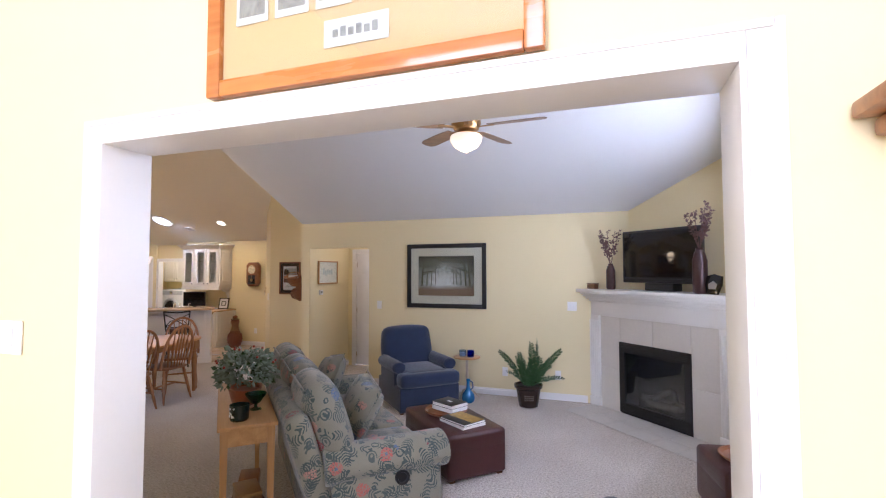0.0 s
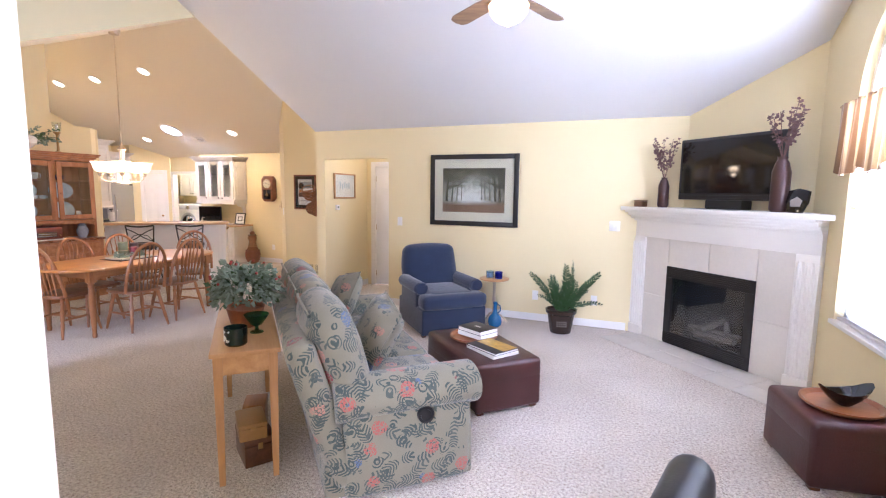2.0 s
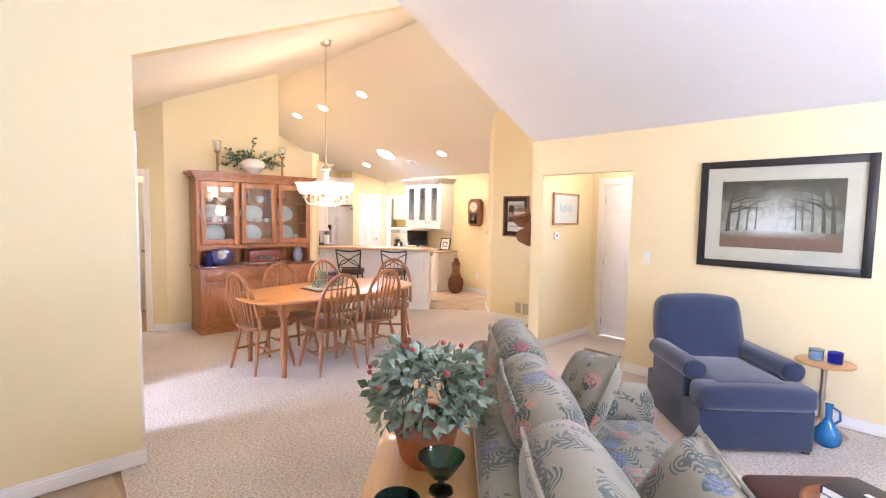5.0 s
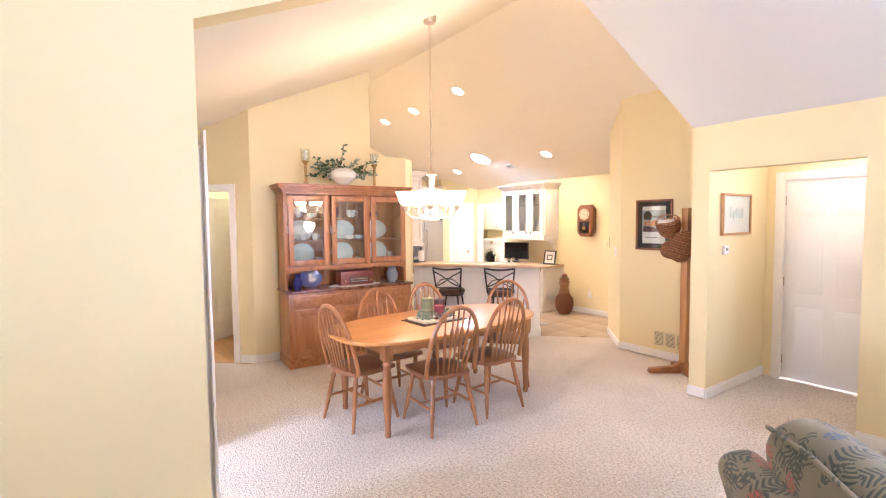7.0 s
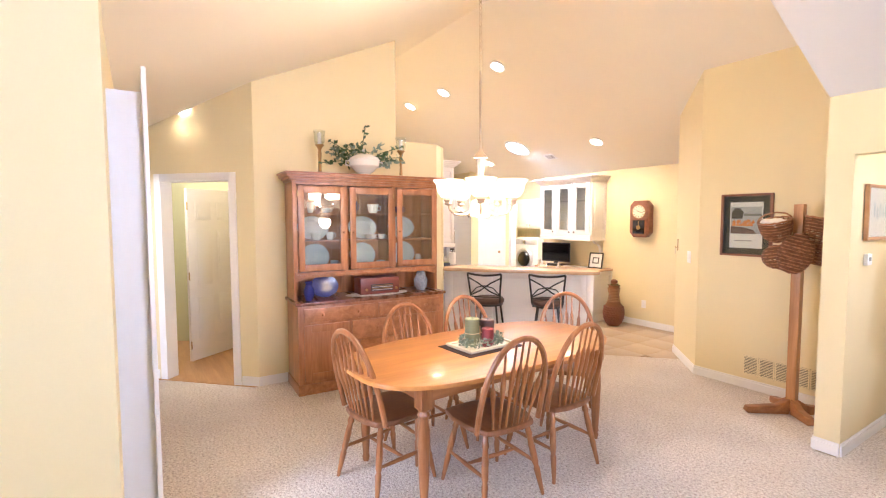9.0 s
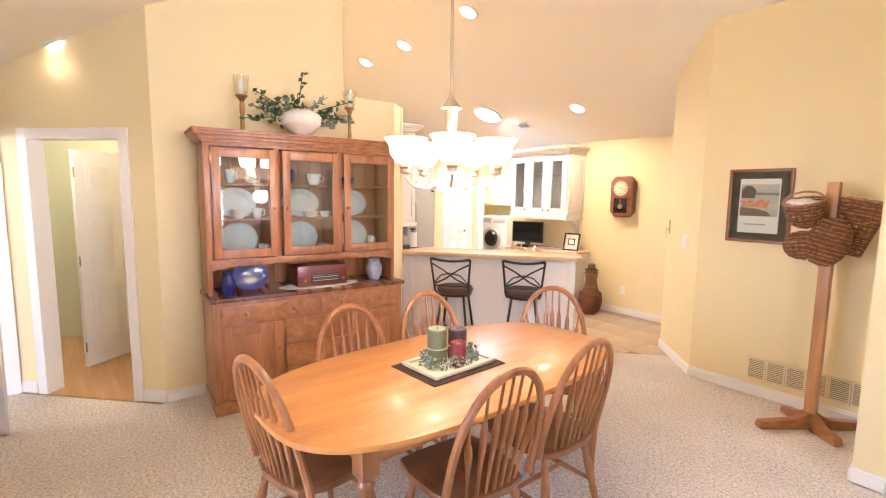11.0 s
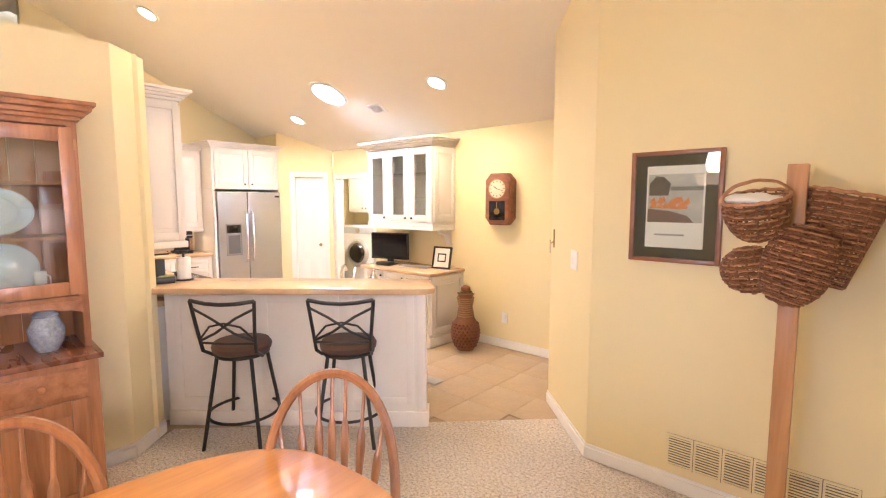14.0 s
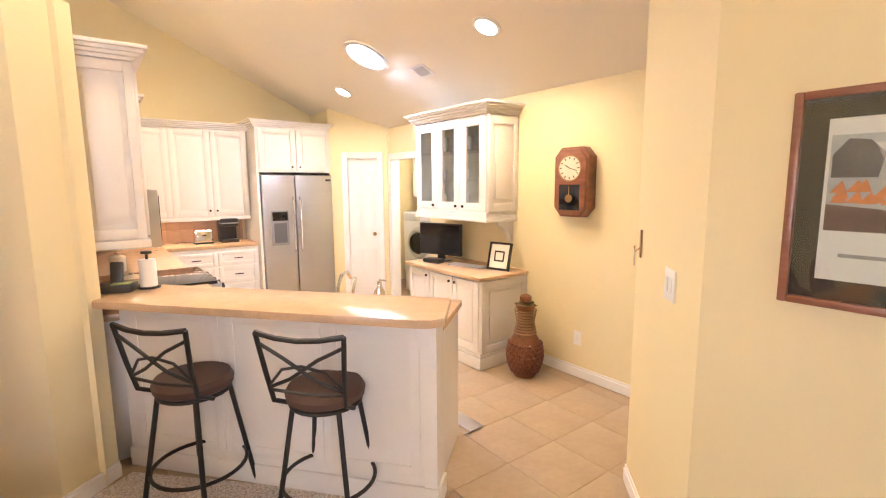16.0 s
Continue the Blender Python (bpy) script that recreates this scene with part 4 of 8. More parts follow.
# side table, candles, blue bottle
st = thing("side_table", pose(-1.13, 6.78, 0), "small round light wood pedestal table", "table")
part("tabletop", lathe(B(), [(0, 0), (0.17, 0), (0.18, 0.006), (0.18, 0.018), (0.17, 0.022), (0, 0.022)], 40, Matrix.Translation((0, 0, 0.545))), PINE, st)
part("column", lathe(B(), [(0.02, 0.1), (0.016, 0.25), (0.022, 0.3), (0.015, 0.36), (0.02, 0.545)], 14), NICKEL, st)
for i in range(3):
    a = radians(120 * i + 20)
    part("leg", tube(B(), [(0, 0, 0.14), (0.09 * math.cos(a), 0.09 * math.sin(a), 0.10), (0.17 * math.cos(a), 0.17 * math.sin(a), 0.012)], 0.011), NICKEL, st)
BLUEGLASS = glass("cobalt_glass", (0.06, 0.10, 0.75), 0.08)
SKYGLASS = glass("pale_blue_glass", (0.45, 0.62, 0.85), 0.08)
for dx, gm, lab in ((-0.05, SKYGLASS, "pale blue glass candle on the side table"), (0.06, BLUEGLASS, "cobalt blue glass candle on the side table")):
    c = thing("candle", pose(-1.13 + dx, 6.75, 0.567), lab, "candle", "glass candles")
    part("glass", lathe(B(), [(0, 0), (0.042, 0), (0.045, 0.01), (0.047, 0.085), (0.043, 0.085), (0.041, 0.012), (0, 0.012)], 24), gm, c)
    part("wax", cyl(B(), (0, 0, 0.013), (0, 0, 0.055), 0.039), gm if dx > 0 else PAPER, c)
bt = thing("blue_bottle", pose(-1.07, 6.63, 0), "teal blue glass bottle with a handle on the carpet", "bottle")
part("bottle", lathe(B(), [(0, 0), (0.05, 0), (0.075, 0.02), (0.085, 0.06), (0.075, 0.11), (0.035, 0.16), (0.022, 0.20), (0.02, 0.27), (0.026, 0.30), (0.02, 0.30), (0, 0.28)], 28), mat("teal_blue_glazed_glass", (0.03, 0.16, 0.36), 0.08, 0, 0.2, 10), bt)
part("handle", tube(B(), [(0.03, 0, 0.16), (0.065, 0, 0.20), (0.06, 0, 0.26), (0.022, 0, 0.28)], 0.008), mat("teal_handle_glass", (0.03, 0.13, 0.33), 0.1), bt)

# zz plant
zz = thing("potted_plant", pose(-0.305, 6.73, 0), "leafy green zz plant in a brown glazed pot", "plant")
POT = mat("dark_brown_glazed_pot", (0.035, 0.022, 0.017), 0.22, 0, 0.12, 10, 0.05, 40)
part("pot", lathe(B(), [(0, 0), (0.115, 0), (0.12, 0.01), (0.155, 0.22), (0.175, 0.235), (0.178, 0.27), (0.16, 0.275), (0.15, 0.25), (0, 0.25)], 36), POT, zz)
part("soil", cyl(B(), (0, 0, 0.245), (0, 0, 0.256), 0.148), mat("dark_soil", (0.03, 0.02, 0.014), 0.95, 0, 0.3, 40, 0.5, 120), zz)
b = B()
for i in range(5):
    for z in (0.10, 0.125, 0.15):
        box(b, (-0.007, -0.003, -0.005), (0.007, 0.003, 0.005), 0, Matrix.Rotation(radians(-100 + 10 * i + 3), 4, "Z") @ Matrix.Translation((0.137 + z * 0.05, 0, z)) @ Matrix.Rotation(radians(90), 4, "Z"))
part("pot_pattern", b, mat("dull_tan_glaze", (0.20, 0.16, 0.12), 0.3), zz)
rnd = random.Random(11)
# long stems that stand out of the crown: side, depth, height of the tip
STEMS = [(0.11, 0.02, 0.82), (0.03, 0.06, 0.77), (0.40, 0.03, 0.70), (0.30, -0.10, 0.60), (0.43, -0.06, 0.38), (0.27, 0.05, 0.48), (-0.37, 0.0, 0.66), (-0.24, -0.08, 0.42), (-0.12, 0.04, 0.64)]
for i in range(16):
    a = 2.4 * i
    STEMS.append((rnd.uniform(0.08, 0.24) * math.cos(a), rnd.uniform(0.08, 0.20) * math.sin(a), rnd.uniform(0.38, 0.62)))
for x, y, top in STEMS:
    flat = Vector((x, y, 0))
    base = flat.normalized() * 0.045 + Vector((0, 0, 0.25))
    tip = Vector((x, y, top))
    mid = base.lerp(tip, 0.5) + Vector((rnd.uniform(-0.03, 0.03), rnd.uniform(-0.03, 0.03), 0.07 * flat.length / 0.3))
    n = max(8, int((tip - base).length / 0.032))
    pts = [base * (1 - t) ** 2 + mid * 2 * t * (1 - t) + tip * t * t for t in [k / n for k in range(n + 1)]]
    b = tube(B(), pts, [0.008 - 0.005 * k / n for k in range(n + 1)], 5)
    twist = rnd.uniform(-0.9, 0.9)
    for k in range(2, n + 1):
        d = (pts[min(k + 1, n)] - pts[k - 1]).normalized()
        side = Matrix.Rotation(twist, 3, d) @ d.cross(Vector((0.1, 0.2, 1))).normalized()
        up = side.cross(d).normalized()
        for sgn in (-1, 1):
            L = 0.078 * (1 - 0.45 * (k / n) ** 3) * rnd.uniform(0.8, 1.12)
            o = (side * sgn * 0.85 + d * rnd.uniform(0.5, 0.8) + up * rnd.uniform(0.0, 0.3)).normalized()
            w = (d - o * d.dot(o)).normalized() * L * 0.21
            droop = up * -L * 0.10
            root = pts[k] + d * sgn * 0.006
            r0, m0, m1, t0 = (b.verts.new(v) for v in (root, root + o * L * 0.45 + up * L * 0.05, root + o * L * 0.75, root + o * L + droop))
            l0, l1, q0, q1 = (b.verts.new(v) for v in (root + o * L * 0.40 + w, root + o * L * 0.72 + w * 0.75, root + o * L * 0.40 - w, root + o * L * 0.72 - w * 0.75))
            for face in ((r0, l0, m0), (r0, m0, q0), (l0, l1, m1, m0), (m0, m1, q1, q0), (l1, t0, m1), (m1, t0, q1)):
                b.faces.new(face)
    part("frond", b, LEAF, zz)

# black leather recliner, seen in part
rc = thing("recliner", pose(0.95, 2.80, 0, 0, 0, 165), "black leather recliner with padded arms", "armchair")
part("base", soft_box(B(), (-0.36, -0.22, 0.05), (0.36, 0.36, 0.34), 0.05), BLACKLEATHER, rc)
part("seat_cushion", soft_box(B(), (-0.27, -0.20, 0.30), (0.27, 0.25, 0.43), 0.06, None, 0.02), BLACKLEATHER, rc)
part("backrest", soft_box(B(), (-0.32, -0.10, 0.0), (0.32, 0.12, 0.42), 0.09, Matrix.Translation((0, 0.30, 0.34)) @ Matrix.Rotation(radians(-20), 4, "X"), 0.03), BLACKLEATHER, rc)
for sx in (-1, 1):
    part("arm", soft_box(B(), (sx * 0.36 - 0.085, -0.42, 0.10), (sx * 0.36 + 0.085, 0.34, 0.56), 0.08, None, 0.02), BLACKLEATHER, rc)
for x in (-0.3, 0.3):
    for y in (-0.18, 0.3):
        part("foot", cyl(B(), (x, y, 0), (x, y, 0.06), 0.025), WALNUT, rc)

# fireplace
FP = pose(0.5, 7.1, 0, 0, 0, -45)
fp = thing("fireplace", FP, "white mantel fireplace with pale tile surround and black firebox", "fireplace")
MANTEL = mat("cream_mantel_paint", (0.80, 0.77, 0.71), 0.4, 0, 0.015, 3, 0.02, 80)
FACE = mat("pale_stone_surround", (0.68, 0.635, 0.56), 0.35, 0, 0.04, 4, 0.03, 40)
for x0, x1 in ((-0.07, 0.11), (1.70, 1.88)):
    b = box(B(), (x0, -0.035, 0), (x1, 0.12, 1.14), 0.004)
    for i in range(5):
        xx = x0 + 0.025 + 0.0325 * i
        cyl(b, (xx, -0.036, 0.12), (xx, -0.036, 1.08), 0.009, None, 8)
    part("pilaster", b, MANTEL, fp)
    part("plinth", box(B(), (x0 - 0.008, -0.05, 0), (x1 + 0.008, 0.11, 0.11), 0.004), MANTEL, fp)
b = box(B(), (-0.07, -0.03, 1.14), (1.88, 0.12, 1.36), 0.003)
part("frieze", b, MANTEL, fp)
b = B()
for i, (z0, z1, o) in enumerate(((1.33, 1.36, 0.05), (1.36, 1.39, 0.08), (1.39, 1.42, 0.12), (1.42, 1.445, 0.16))):
    box(b, (-0.07 - o * 0.15, -o, z0 - 0.015), (1.88 + o * 0.05, 0.12, z1 - 0.015), 0.008)
part("cornice", b, MANTEL, fp)
part("mantel_shelf", prism(B(), [(-0.12, -0.20), (2.04, -0.20), (1.90, -0.05), (1.60, 0.27), (0.30, 0.27)], 1.43, 1.475, None, 0.006), MANTEL, fp)
for x0, x1, z0, z1 in ((0.11, 0.42, 0.0, 0.50), (0.11, 0.42, 0.503, 1.14), (1.38, 1.70, 0.0, 0.50), (1.38, 1.70, 0.503, 1.14), (0.423, 0.90, 0.85, 1.14), (0.903, 1.377, 0.85, 1.14)):
    part("surround_tile", box(B(), (x0, -0.005, z0), (x1 - 0.003, 0.1, z1), 0.002), FACE, fp)
b = box(B(), (0.42, 0.27, 0.0), (1.38, 0.29, 0.85))
box(b, (0.42, 0.0, 0.0), (0.44, 0.28, 0.85)), box(b, (1.36, 0.0, 0.0), (1.38, 0.28, 0.85)), box(b, (0.44, 0.0, 0.84), (1.36, 0.28, 0.85)), box(b, (0.44, 0.0, 0.0), (1.36, 0.28, 0.04))
part("firebox", b, mat("sooty_firebox", (0.012, 0.011, 0.011), 0.8, 0, 0.2, 8, 0.2, 60), fp)
b = B()
for x0, x1, z0, z1 in ((0.42, 1.38, 0.73, 0.85), (0.42, 1.38, 0.02, 0.14), (0.42, 0.50, 0.14, 0.73), (1.30, 1.38, 0.14, 0.73)):
    box(b, (x0, -0.02, z0), (x1, 0.01, z1), 0.004)
for i in range(5):
    box(b, (0.46, -0.026, 0.755 + 0.018 * i), (1.34, -0.018, 0.763 + 0.018 * i))
    box(b, (0.46, -0.026, 0.04 + 0.018 * i), (1.34, -0.018, 0.048 + 0.018 * i))
part("firebox_frame", b, BLACK, fp)
part("glass_door", box(B(), (0.50, -0.008, 0.14), (1.30, -0.003, 0.73)), PANE, fp)
LOG = mat("grey_ceramic_log", (0.10, 0.085, 0.07), 0.9, 0, 0.3, 14, 0.5, 60)
for p, q, r in (((0.62, 0.16, 0.20), (1.18, 0.20, 0.22), 0.05), ((0.72, 0.12, 0.18), (1.14, 0.12, 0.20), 0.045), ((0.80, 0.10, 0.24), (0.96, 0.22, 0.36), 0.038), ((1.08, 0.12, 0.24), (0.98, 0.22, 0.34), 0.036)):
    part("log", cyl(B(), p, q, r, r * 0.8, 12), LOG, fp)
# hearth tiles, flush with the carpet
hb = new("hearth")
hb.matrix_basis = FP
tagged(hb, "pale square hearth tiles set in the floor", "hearth", "", "structure")
part("grout_bed", prism(B(), [(0.02, 0.0), (0.02, -0.54), (2.35, -0.54), (1.9, -0.08), (1.9, 0.0)], -0.015, 0.0), GROUT, hb)
for i in range(6):
    for j in range(2):
        b = box(B(), (0, 0, 0), (0.305, 0.262, 0.007), 0.002)
        o = part("tile", b, HEARTH, hb)
        o.matrix_basis = pose(0.03 + 0.311 * i, -0.535 + 0.268 * j, 0.0)

# television
tv = thing("television", FP, "large black flat television above the mantel", "television")
part("body", box(B(), (0.43, 0.06, 1.565), (1.475, 0.12, 2.18), 0.012), BLACKFRAME, tv)
part("screen", box(B(), (0.46, 0.054, 1.63), (1.445, 0.062, 2.15), 0.002), SCREEN, tv)
part("speaker_bar", box(B(), (0.47, 0.052, 1.58), (1.435, 0.062, 1.612), 0.004), BLACK, tv)
part("bracket", box(B(), (0.80, 0.12, 1.75), (1.10, 0.30, 2.0), 0.005), BLACK, tv)
part("stand", box(B(), (0.76, 0.05, 1.477), (1.14, 0.2, 1.565), 0.01), BLACK, tv)


def dry_vase(x, y, h, r, top, seed):
    v = thing("vase", FP @ pose(x, y, 1.475), "tall dark brown vase with dried burgundy leaves", "vase", "vases on the mantel")
    part("vase", lathe(B(), [(0, 0), (r * 0.8, 0), (r, 0.02), (r, h * 0.72), (r * 0.7, h * 0.9), (r * 0.5, h * 0.95), (r * 0.55, h), (r * 0.4, h), (0, h - 0.02)], 24), mat("dark_brown_bronze_glaze", (0.05, 0.022, 0.02), 0.3, 0.2, 0.15, 8), v)
    rn = random.Random(seed)
    for _ in range(9):
        a = rn.uniform(0, 6.28)
        tip = Vector((0.12 * math.cos(a), 0.11 * math.sin(a) - 0.02, h + (top - h) * rn.uniform(0.6, 1)))
        b = tube(B(), [(0, 0, h - 0.03), Vector((0, 0, h)).lerp(tip, 0.5), tip], 0.003, 5)
        for k in range(24):
            t = rn.uniform(0.3, 1.05)
            c = Vector((0, 0, h)).lerp(tip, t) + Vector((rn.uniform(-1, 1), rn.uniform(-1, 1), rn.uniform(-1, 1))) * 0.025
            d = Vector((rn.uniform(-1, 1), rn.uniform(-1, 1), rn.uniform(-0.5, 1))).normalized() * 0.034
            w = d.orthogonal().normalized() * 0.013
            b.faces.new([b.verts.new(q) for q in (c - d * 0.5, c + w, c + d * 0.5, c - w)])
        part("dried_spray", b, DRYLEAF, v)


dry_vase(0.29, 0.0, 0.32, 0.055, 0.72, 1)
dry_vase(1.54, -0.06, 0.46, 0.07, 0.90, 2)
t = thing("small_box", FP @ pose(0.04, -0.06, 1.475), "small dark box on the mantel", "box")
part("body", box(B(), (-0.06, -0.04, 0), (0.06, 0.04, 0.06), 0.006), WALNUT, t)
part("lid", box(B(), (-0.063, -0.043, 0.061), (0.063, 0.043, 0.072), 0.004), WALNUT, t)
t = thing("plaque", FP @ pose(1.70, -0.11, 1.475, -12, 0, -8), "small black shield-shaped plaque on the mantel", "ornament")
part("plaque", prism(B(), [(-0.06, 0), (0.06, 0), (0.09, 0.09), (0.085, 0.18), (0, 0.20), (-0.085, 0.18), (-0.09, 0.09)], -0.012, 0.012, Matrix.Rotation(radians(90), 4, "X"), 0.003), SCREEN, t)
part("emblem", prism(B(), [(-0.04, 0.05), (0.04, 0.05), (0.05, 0.10), (0, 0.13), (-0.05, 0.10)], -0.013, -0.016, Matrix.Rotation(radians(90), 4, "X") @ Matrix.Scale(-1, 4, (0, 0, 1))), STEEL, t)

# arched window: frame, panes, sill, blind, valance
wn1 = new("window_1")
wn1.matrix_basis = pose(1.85, 0, 0)
tagged(wn1, "tall white arched window with blinds and a gold valance", "window", "", "structure")
cy = (WY0 + WY1) / 2


def arch_band(bm, x0, x1, grow0, grow1, n=24):
    o, i = arch_pts(n, grow1), arch_pts(n, grow0)
    for k in range(n):
        q = [i[k], i[k + 1], o[k + 1], o[k]]
        lo = [bm.verts.new((x0, y, z)) for y, z in q]
        hi = [bm.verts.new((x1, y, z)) for y, z in q]
        bm.faces.new(lo), bm.faces.new(hi[::-1])
        for e in range(4):
            bm.faces.new((lo[e], lo[(e + 1) % 4], hi[(e + 1) % 4], hi[e]))


b = B()
arch_band(b, 0.06, 0.13, -0.05, 0.0)
part("arch_frame", b, TRIM, wn1)
b = box(B(), (0.06, WY0, WS), (0.13, WY0 + 0.05, WT))
box(b, (0.06, WY1 - 0.05, WS), (0.13, WY1, WT)), box(b, (0.06, WY0, WS), (0.13, WY1, WS + 0.05)), box(b, (0.06, WY0, WT - 0.03), (0.13, WY1, WT + 0.03)), box(b, (0.07, WY0, 1.50), (0.12, WY1, 1.54)), box(b, (0.065, cy - 0.02, WS), (0.125, cy + 0.02, WT))
part("window_frame", b, TRIM, wn1)
b = B()
arch_band(b, 0.075, 0.115, -0.36, -0.335, 16)
part("arch_bar", b, TRIM, wn1)
for a in (45, 90, 135):
    d = Vector((0, math.cos(radians(a)), math.sin(radians(a)) * ARC / ((WY1 - WY0) / 2)))
    part("arch_spoke", cyl(B(), Vector((0.095, cy, WT)) + d * 0.55, Vector((0.095, cy, WT)) + d * 0.91, 0.011, None, 6), TRIM, wn1)
b = B()
f = b.faces.new([b.verts.new((0.10, y, z)) for y, z in [(WY0, WS)] + [(y, z) for y, z in arch_pts()[::-1]] + [(WY1, WS)]])
bmesh.ops.triangulate(b, faces=b.faces[:])
pane = part("pane", b, PANE, wn1)
pane.visible_shadow = False
part("window_sill", box(B(), (-0.03, WY0 - 0.02, WS - 0.03), (0.06, WY1 + 0.02, WS + 0.001), 0.006), TRIM, wn1)
SLAT = mat("white_blind_slat", (0.84, 0.84, 0.83), 0.45, 0, 0.02, 6)
bl = new("blind")
bl.matrix_basis = pose(1.85, 0, 0)
tagged(bl, "white horizontal slatted blind, lowered and tilted open", "blind", "", "structure")
b = box(B(), (-0.024, 0, -0.0015), (0.024, WY1 - WY0 - 0.04, 0.0015))
slat = part("slat", b, SLAT, bl)
slat.matrix_basis = pose(0.03, WY0 + 0.02, WS + 0.04, 0, 30, 0)
for i in range(1, 37):
    o = new("slat", slat.data)
    o.parent, o.matrix_basis = bl, pose(0.03, WY0 + 0.02, WS + 0.04 + 0.032 * i, 0, 30, 0)
part("head_rail", box(B(), (0.0, WY0 + 0.02, 1.92), (0.055, WY1 - 0.02, 1.96), 0.004), SLAT, bl)
part("bottom_rail", box(B(), (0.01, WY0 + 0.02, WS + 0.008), (0.055, WY1 - 0.02, WS + 0.026), 0.004), SLAT, bl)


def valance():
    m = mat("gold_striped_fabric", (0.52, 0.41, 0.26), 0.6, 0, 0.06, 5, 0.2, 200, 0.3, 0.4)
    n, l = m.node_tree.nodes, m.node_tree.links
    bs = n["Principled BSDF"]
    src = bs.inputs["Base Color"].links[0].from_socket
    co, wv, mx = n.new("ShaderNodeTexCoord"), n.new("ShaderNodeTexWave"), n.new("ShaderNodeMix")
    wv.bands_direction, wv.inputs["Scale"].default_value = "Y", 4.2
    mx.data_type, mx.blend_type = "RGBA", "MULTIPLY"
    ramp = n.new("ShaderNodeValToRGB")
    ramp.color_ramp.elements[0].color, ramp.color_ramp.elements[1].color = (0.55, 0.44, 0.36, 1), (1, 0.98, 0.92, 1)
    ramp.color_ramp.elements[0].position, ramp.color_ramp.elements[1].position = 0.35, 0.5
    l.new(co.outputs["Object"], wv.inputs["Vector"]), l.new(wv.outputs[0], ramp.inputs[0])
    mx.inputs[0].default_value = 1
    l.new(src, mx.inputs[6]), l.new(ramp.outputs[0], mx.inputs[7]), l.new(mx.outputs[2], bs.inputs["Base Color"])
    v = thing("valance", pose(1.81, 0, 0), "gathered gold striped valance with a scalloped hem", "curtain")
    b = B()
    ny, nz = 150, 8
    y0, y1 = WY0 - 0.06, WY1 + 0.06
    g = []
    for i in range(ny + 1):
        y = y0 + (y1 - y0) * i / ny
        hem = 1.81 - 0.05 * abs(math.sin((y - y0) * math.pi / 0.40)) + 0.012 * math.sin(y * 31)
        row = []
        for j in range(nz + 1):
            k = j / nz
            x = -0.03 - 0.035 * (1 - 0.55 * k) * (0.5 + 0.5 * math.sin(y * 46 + 1.3 * math.sin(y * 7))) - 0.012 * math.sin(y * 90) * (1 - k)
            row.append(b.verts.new((x, y, hem + (2.27 - hem) * k)))
        g.append(row)
    for i in range(ny):
        for j in range(nz):
            b.faces.new((g[i][j], g[i + 1][j], g[i + 1][j + 1], g[i][j + 1]))
    bmesh.ops.solidify(b, geom=b.faces[:], thickness=0.003)
    part("cloth", b, m, v, "", 80)
    part("rod", cyl(B(), (-0.02, y0 - 0.03, 2.26), (-0.02, y1 + 0.03, 2.26), 0.012), BRASS, v)


valance()
bd = box(B(), (5.0, -6, -0.5), (5.1, 40, 12))
setting("backdrop", bd, glow("overcast_daylight", (0.97, 0.98, 1.0), 14.0), "bright overcast daylight outside", "sky")

# ceiling fan
fan = thing("ceiling_fan", pose(-0.42, 4.39, -0.02), "five-blade brass ceiling fan with a lit frosted glass bowl", "ceiling fan")
part("canopy", lathe(B(), [(0.02, 3.60), (0.05, 3.62), (0.065, 3.70), (0.065, 3.745)], 24), BRASS, fan)
part("rod", cyl(B(), (0, 0, 3.05), (0, 0, 3.62), 0.012), BRASS, fan)
part("motor", lathe(B(), [(0.02, 3.08), (0.05, 3.06), (0.12, 3.02), (0.125, 2.95), (0.10, 2.90), (0.06, 2.885), (0.06, 2.865), (0.08, 2.86), (0.08, 2.84), (0, 2.84)], 32), BRASS, fan)
part("glass_bowl", lathe(B(), [(0.125, 2.855), (0.135, 2.84), (0.125, 2.80), (0.095, 2.76), (0.05, 2.735), (0.012, 2.728), (0.012, 2.715), (0, 2.712)], 32), SHADEGLASS, fan, "lit frosted glass bowl")
BLADE = wood("grey_brown_fan_blade", (0.16, 0.10, 0.06), (0.30, 0.20, 0.12), 0.45, 0)
for i in range(5):
    a = radians(72 * i - 2)
    m = Matrix.Rotation(a, 4, "Z") @ Matrix.Translation((0, 0, 2.93)) @ Matrix.Rotation(radians(11), 4, "X")
    bb = prism(B(), [(0.19, -0.05), (0.30, -0.065), (0.60, -0.07), (0.655, -0.05), (0.67, 0), (0.655, 0.05), (0.60, 0.07), (0.30, 0.065), (0.19, 0.05)], -0.003, 0.003, m)
    o = part("blade", bb, BLADE, fan)
    part("blade_iron", box(B(), (0.10, -0.018, -0.012), (0.24, 0.018, -0.004), 0.003, m), BRASS, fan)


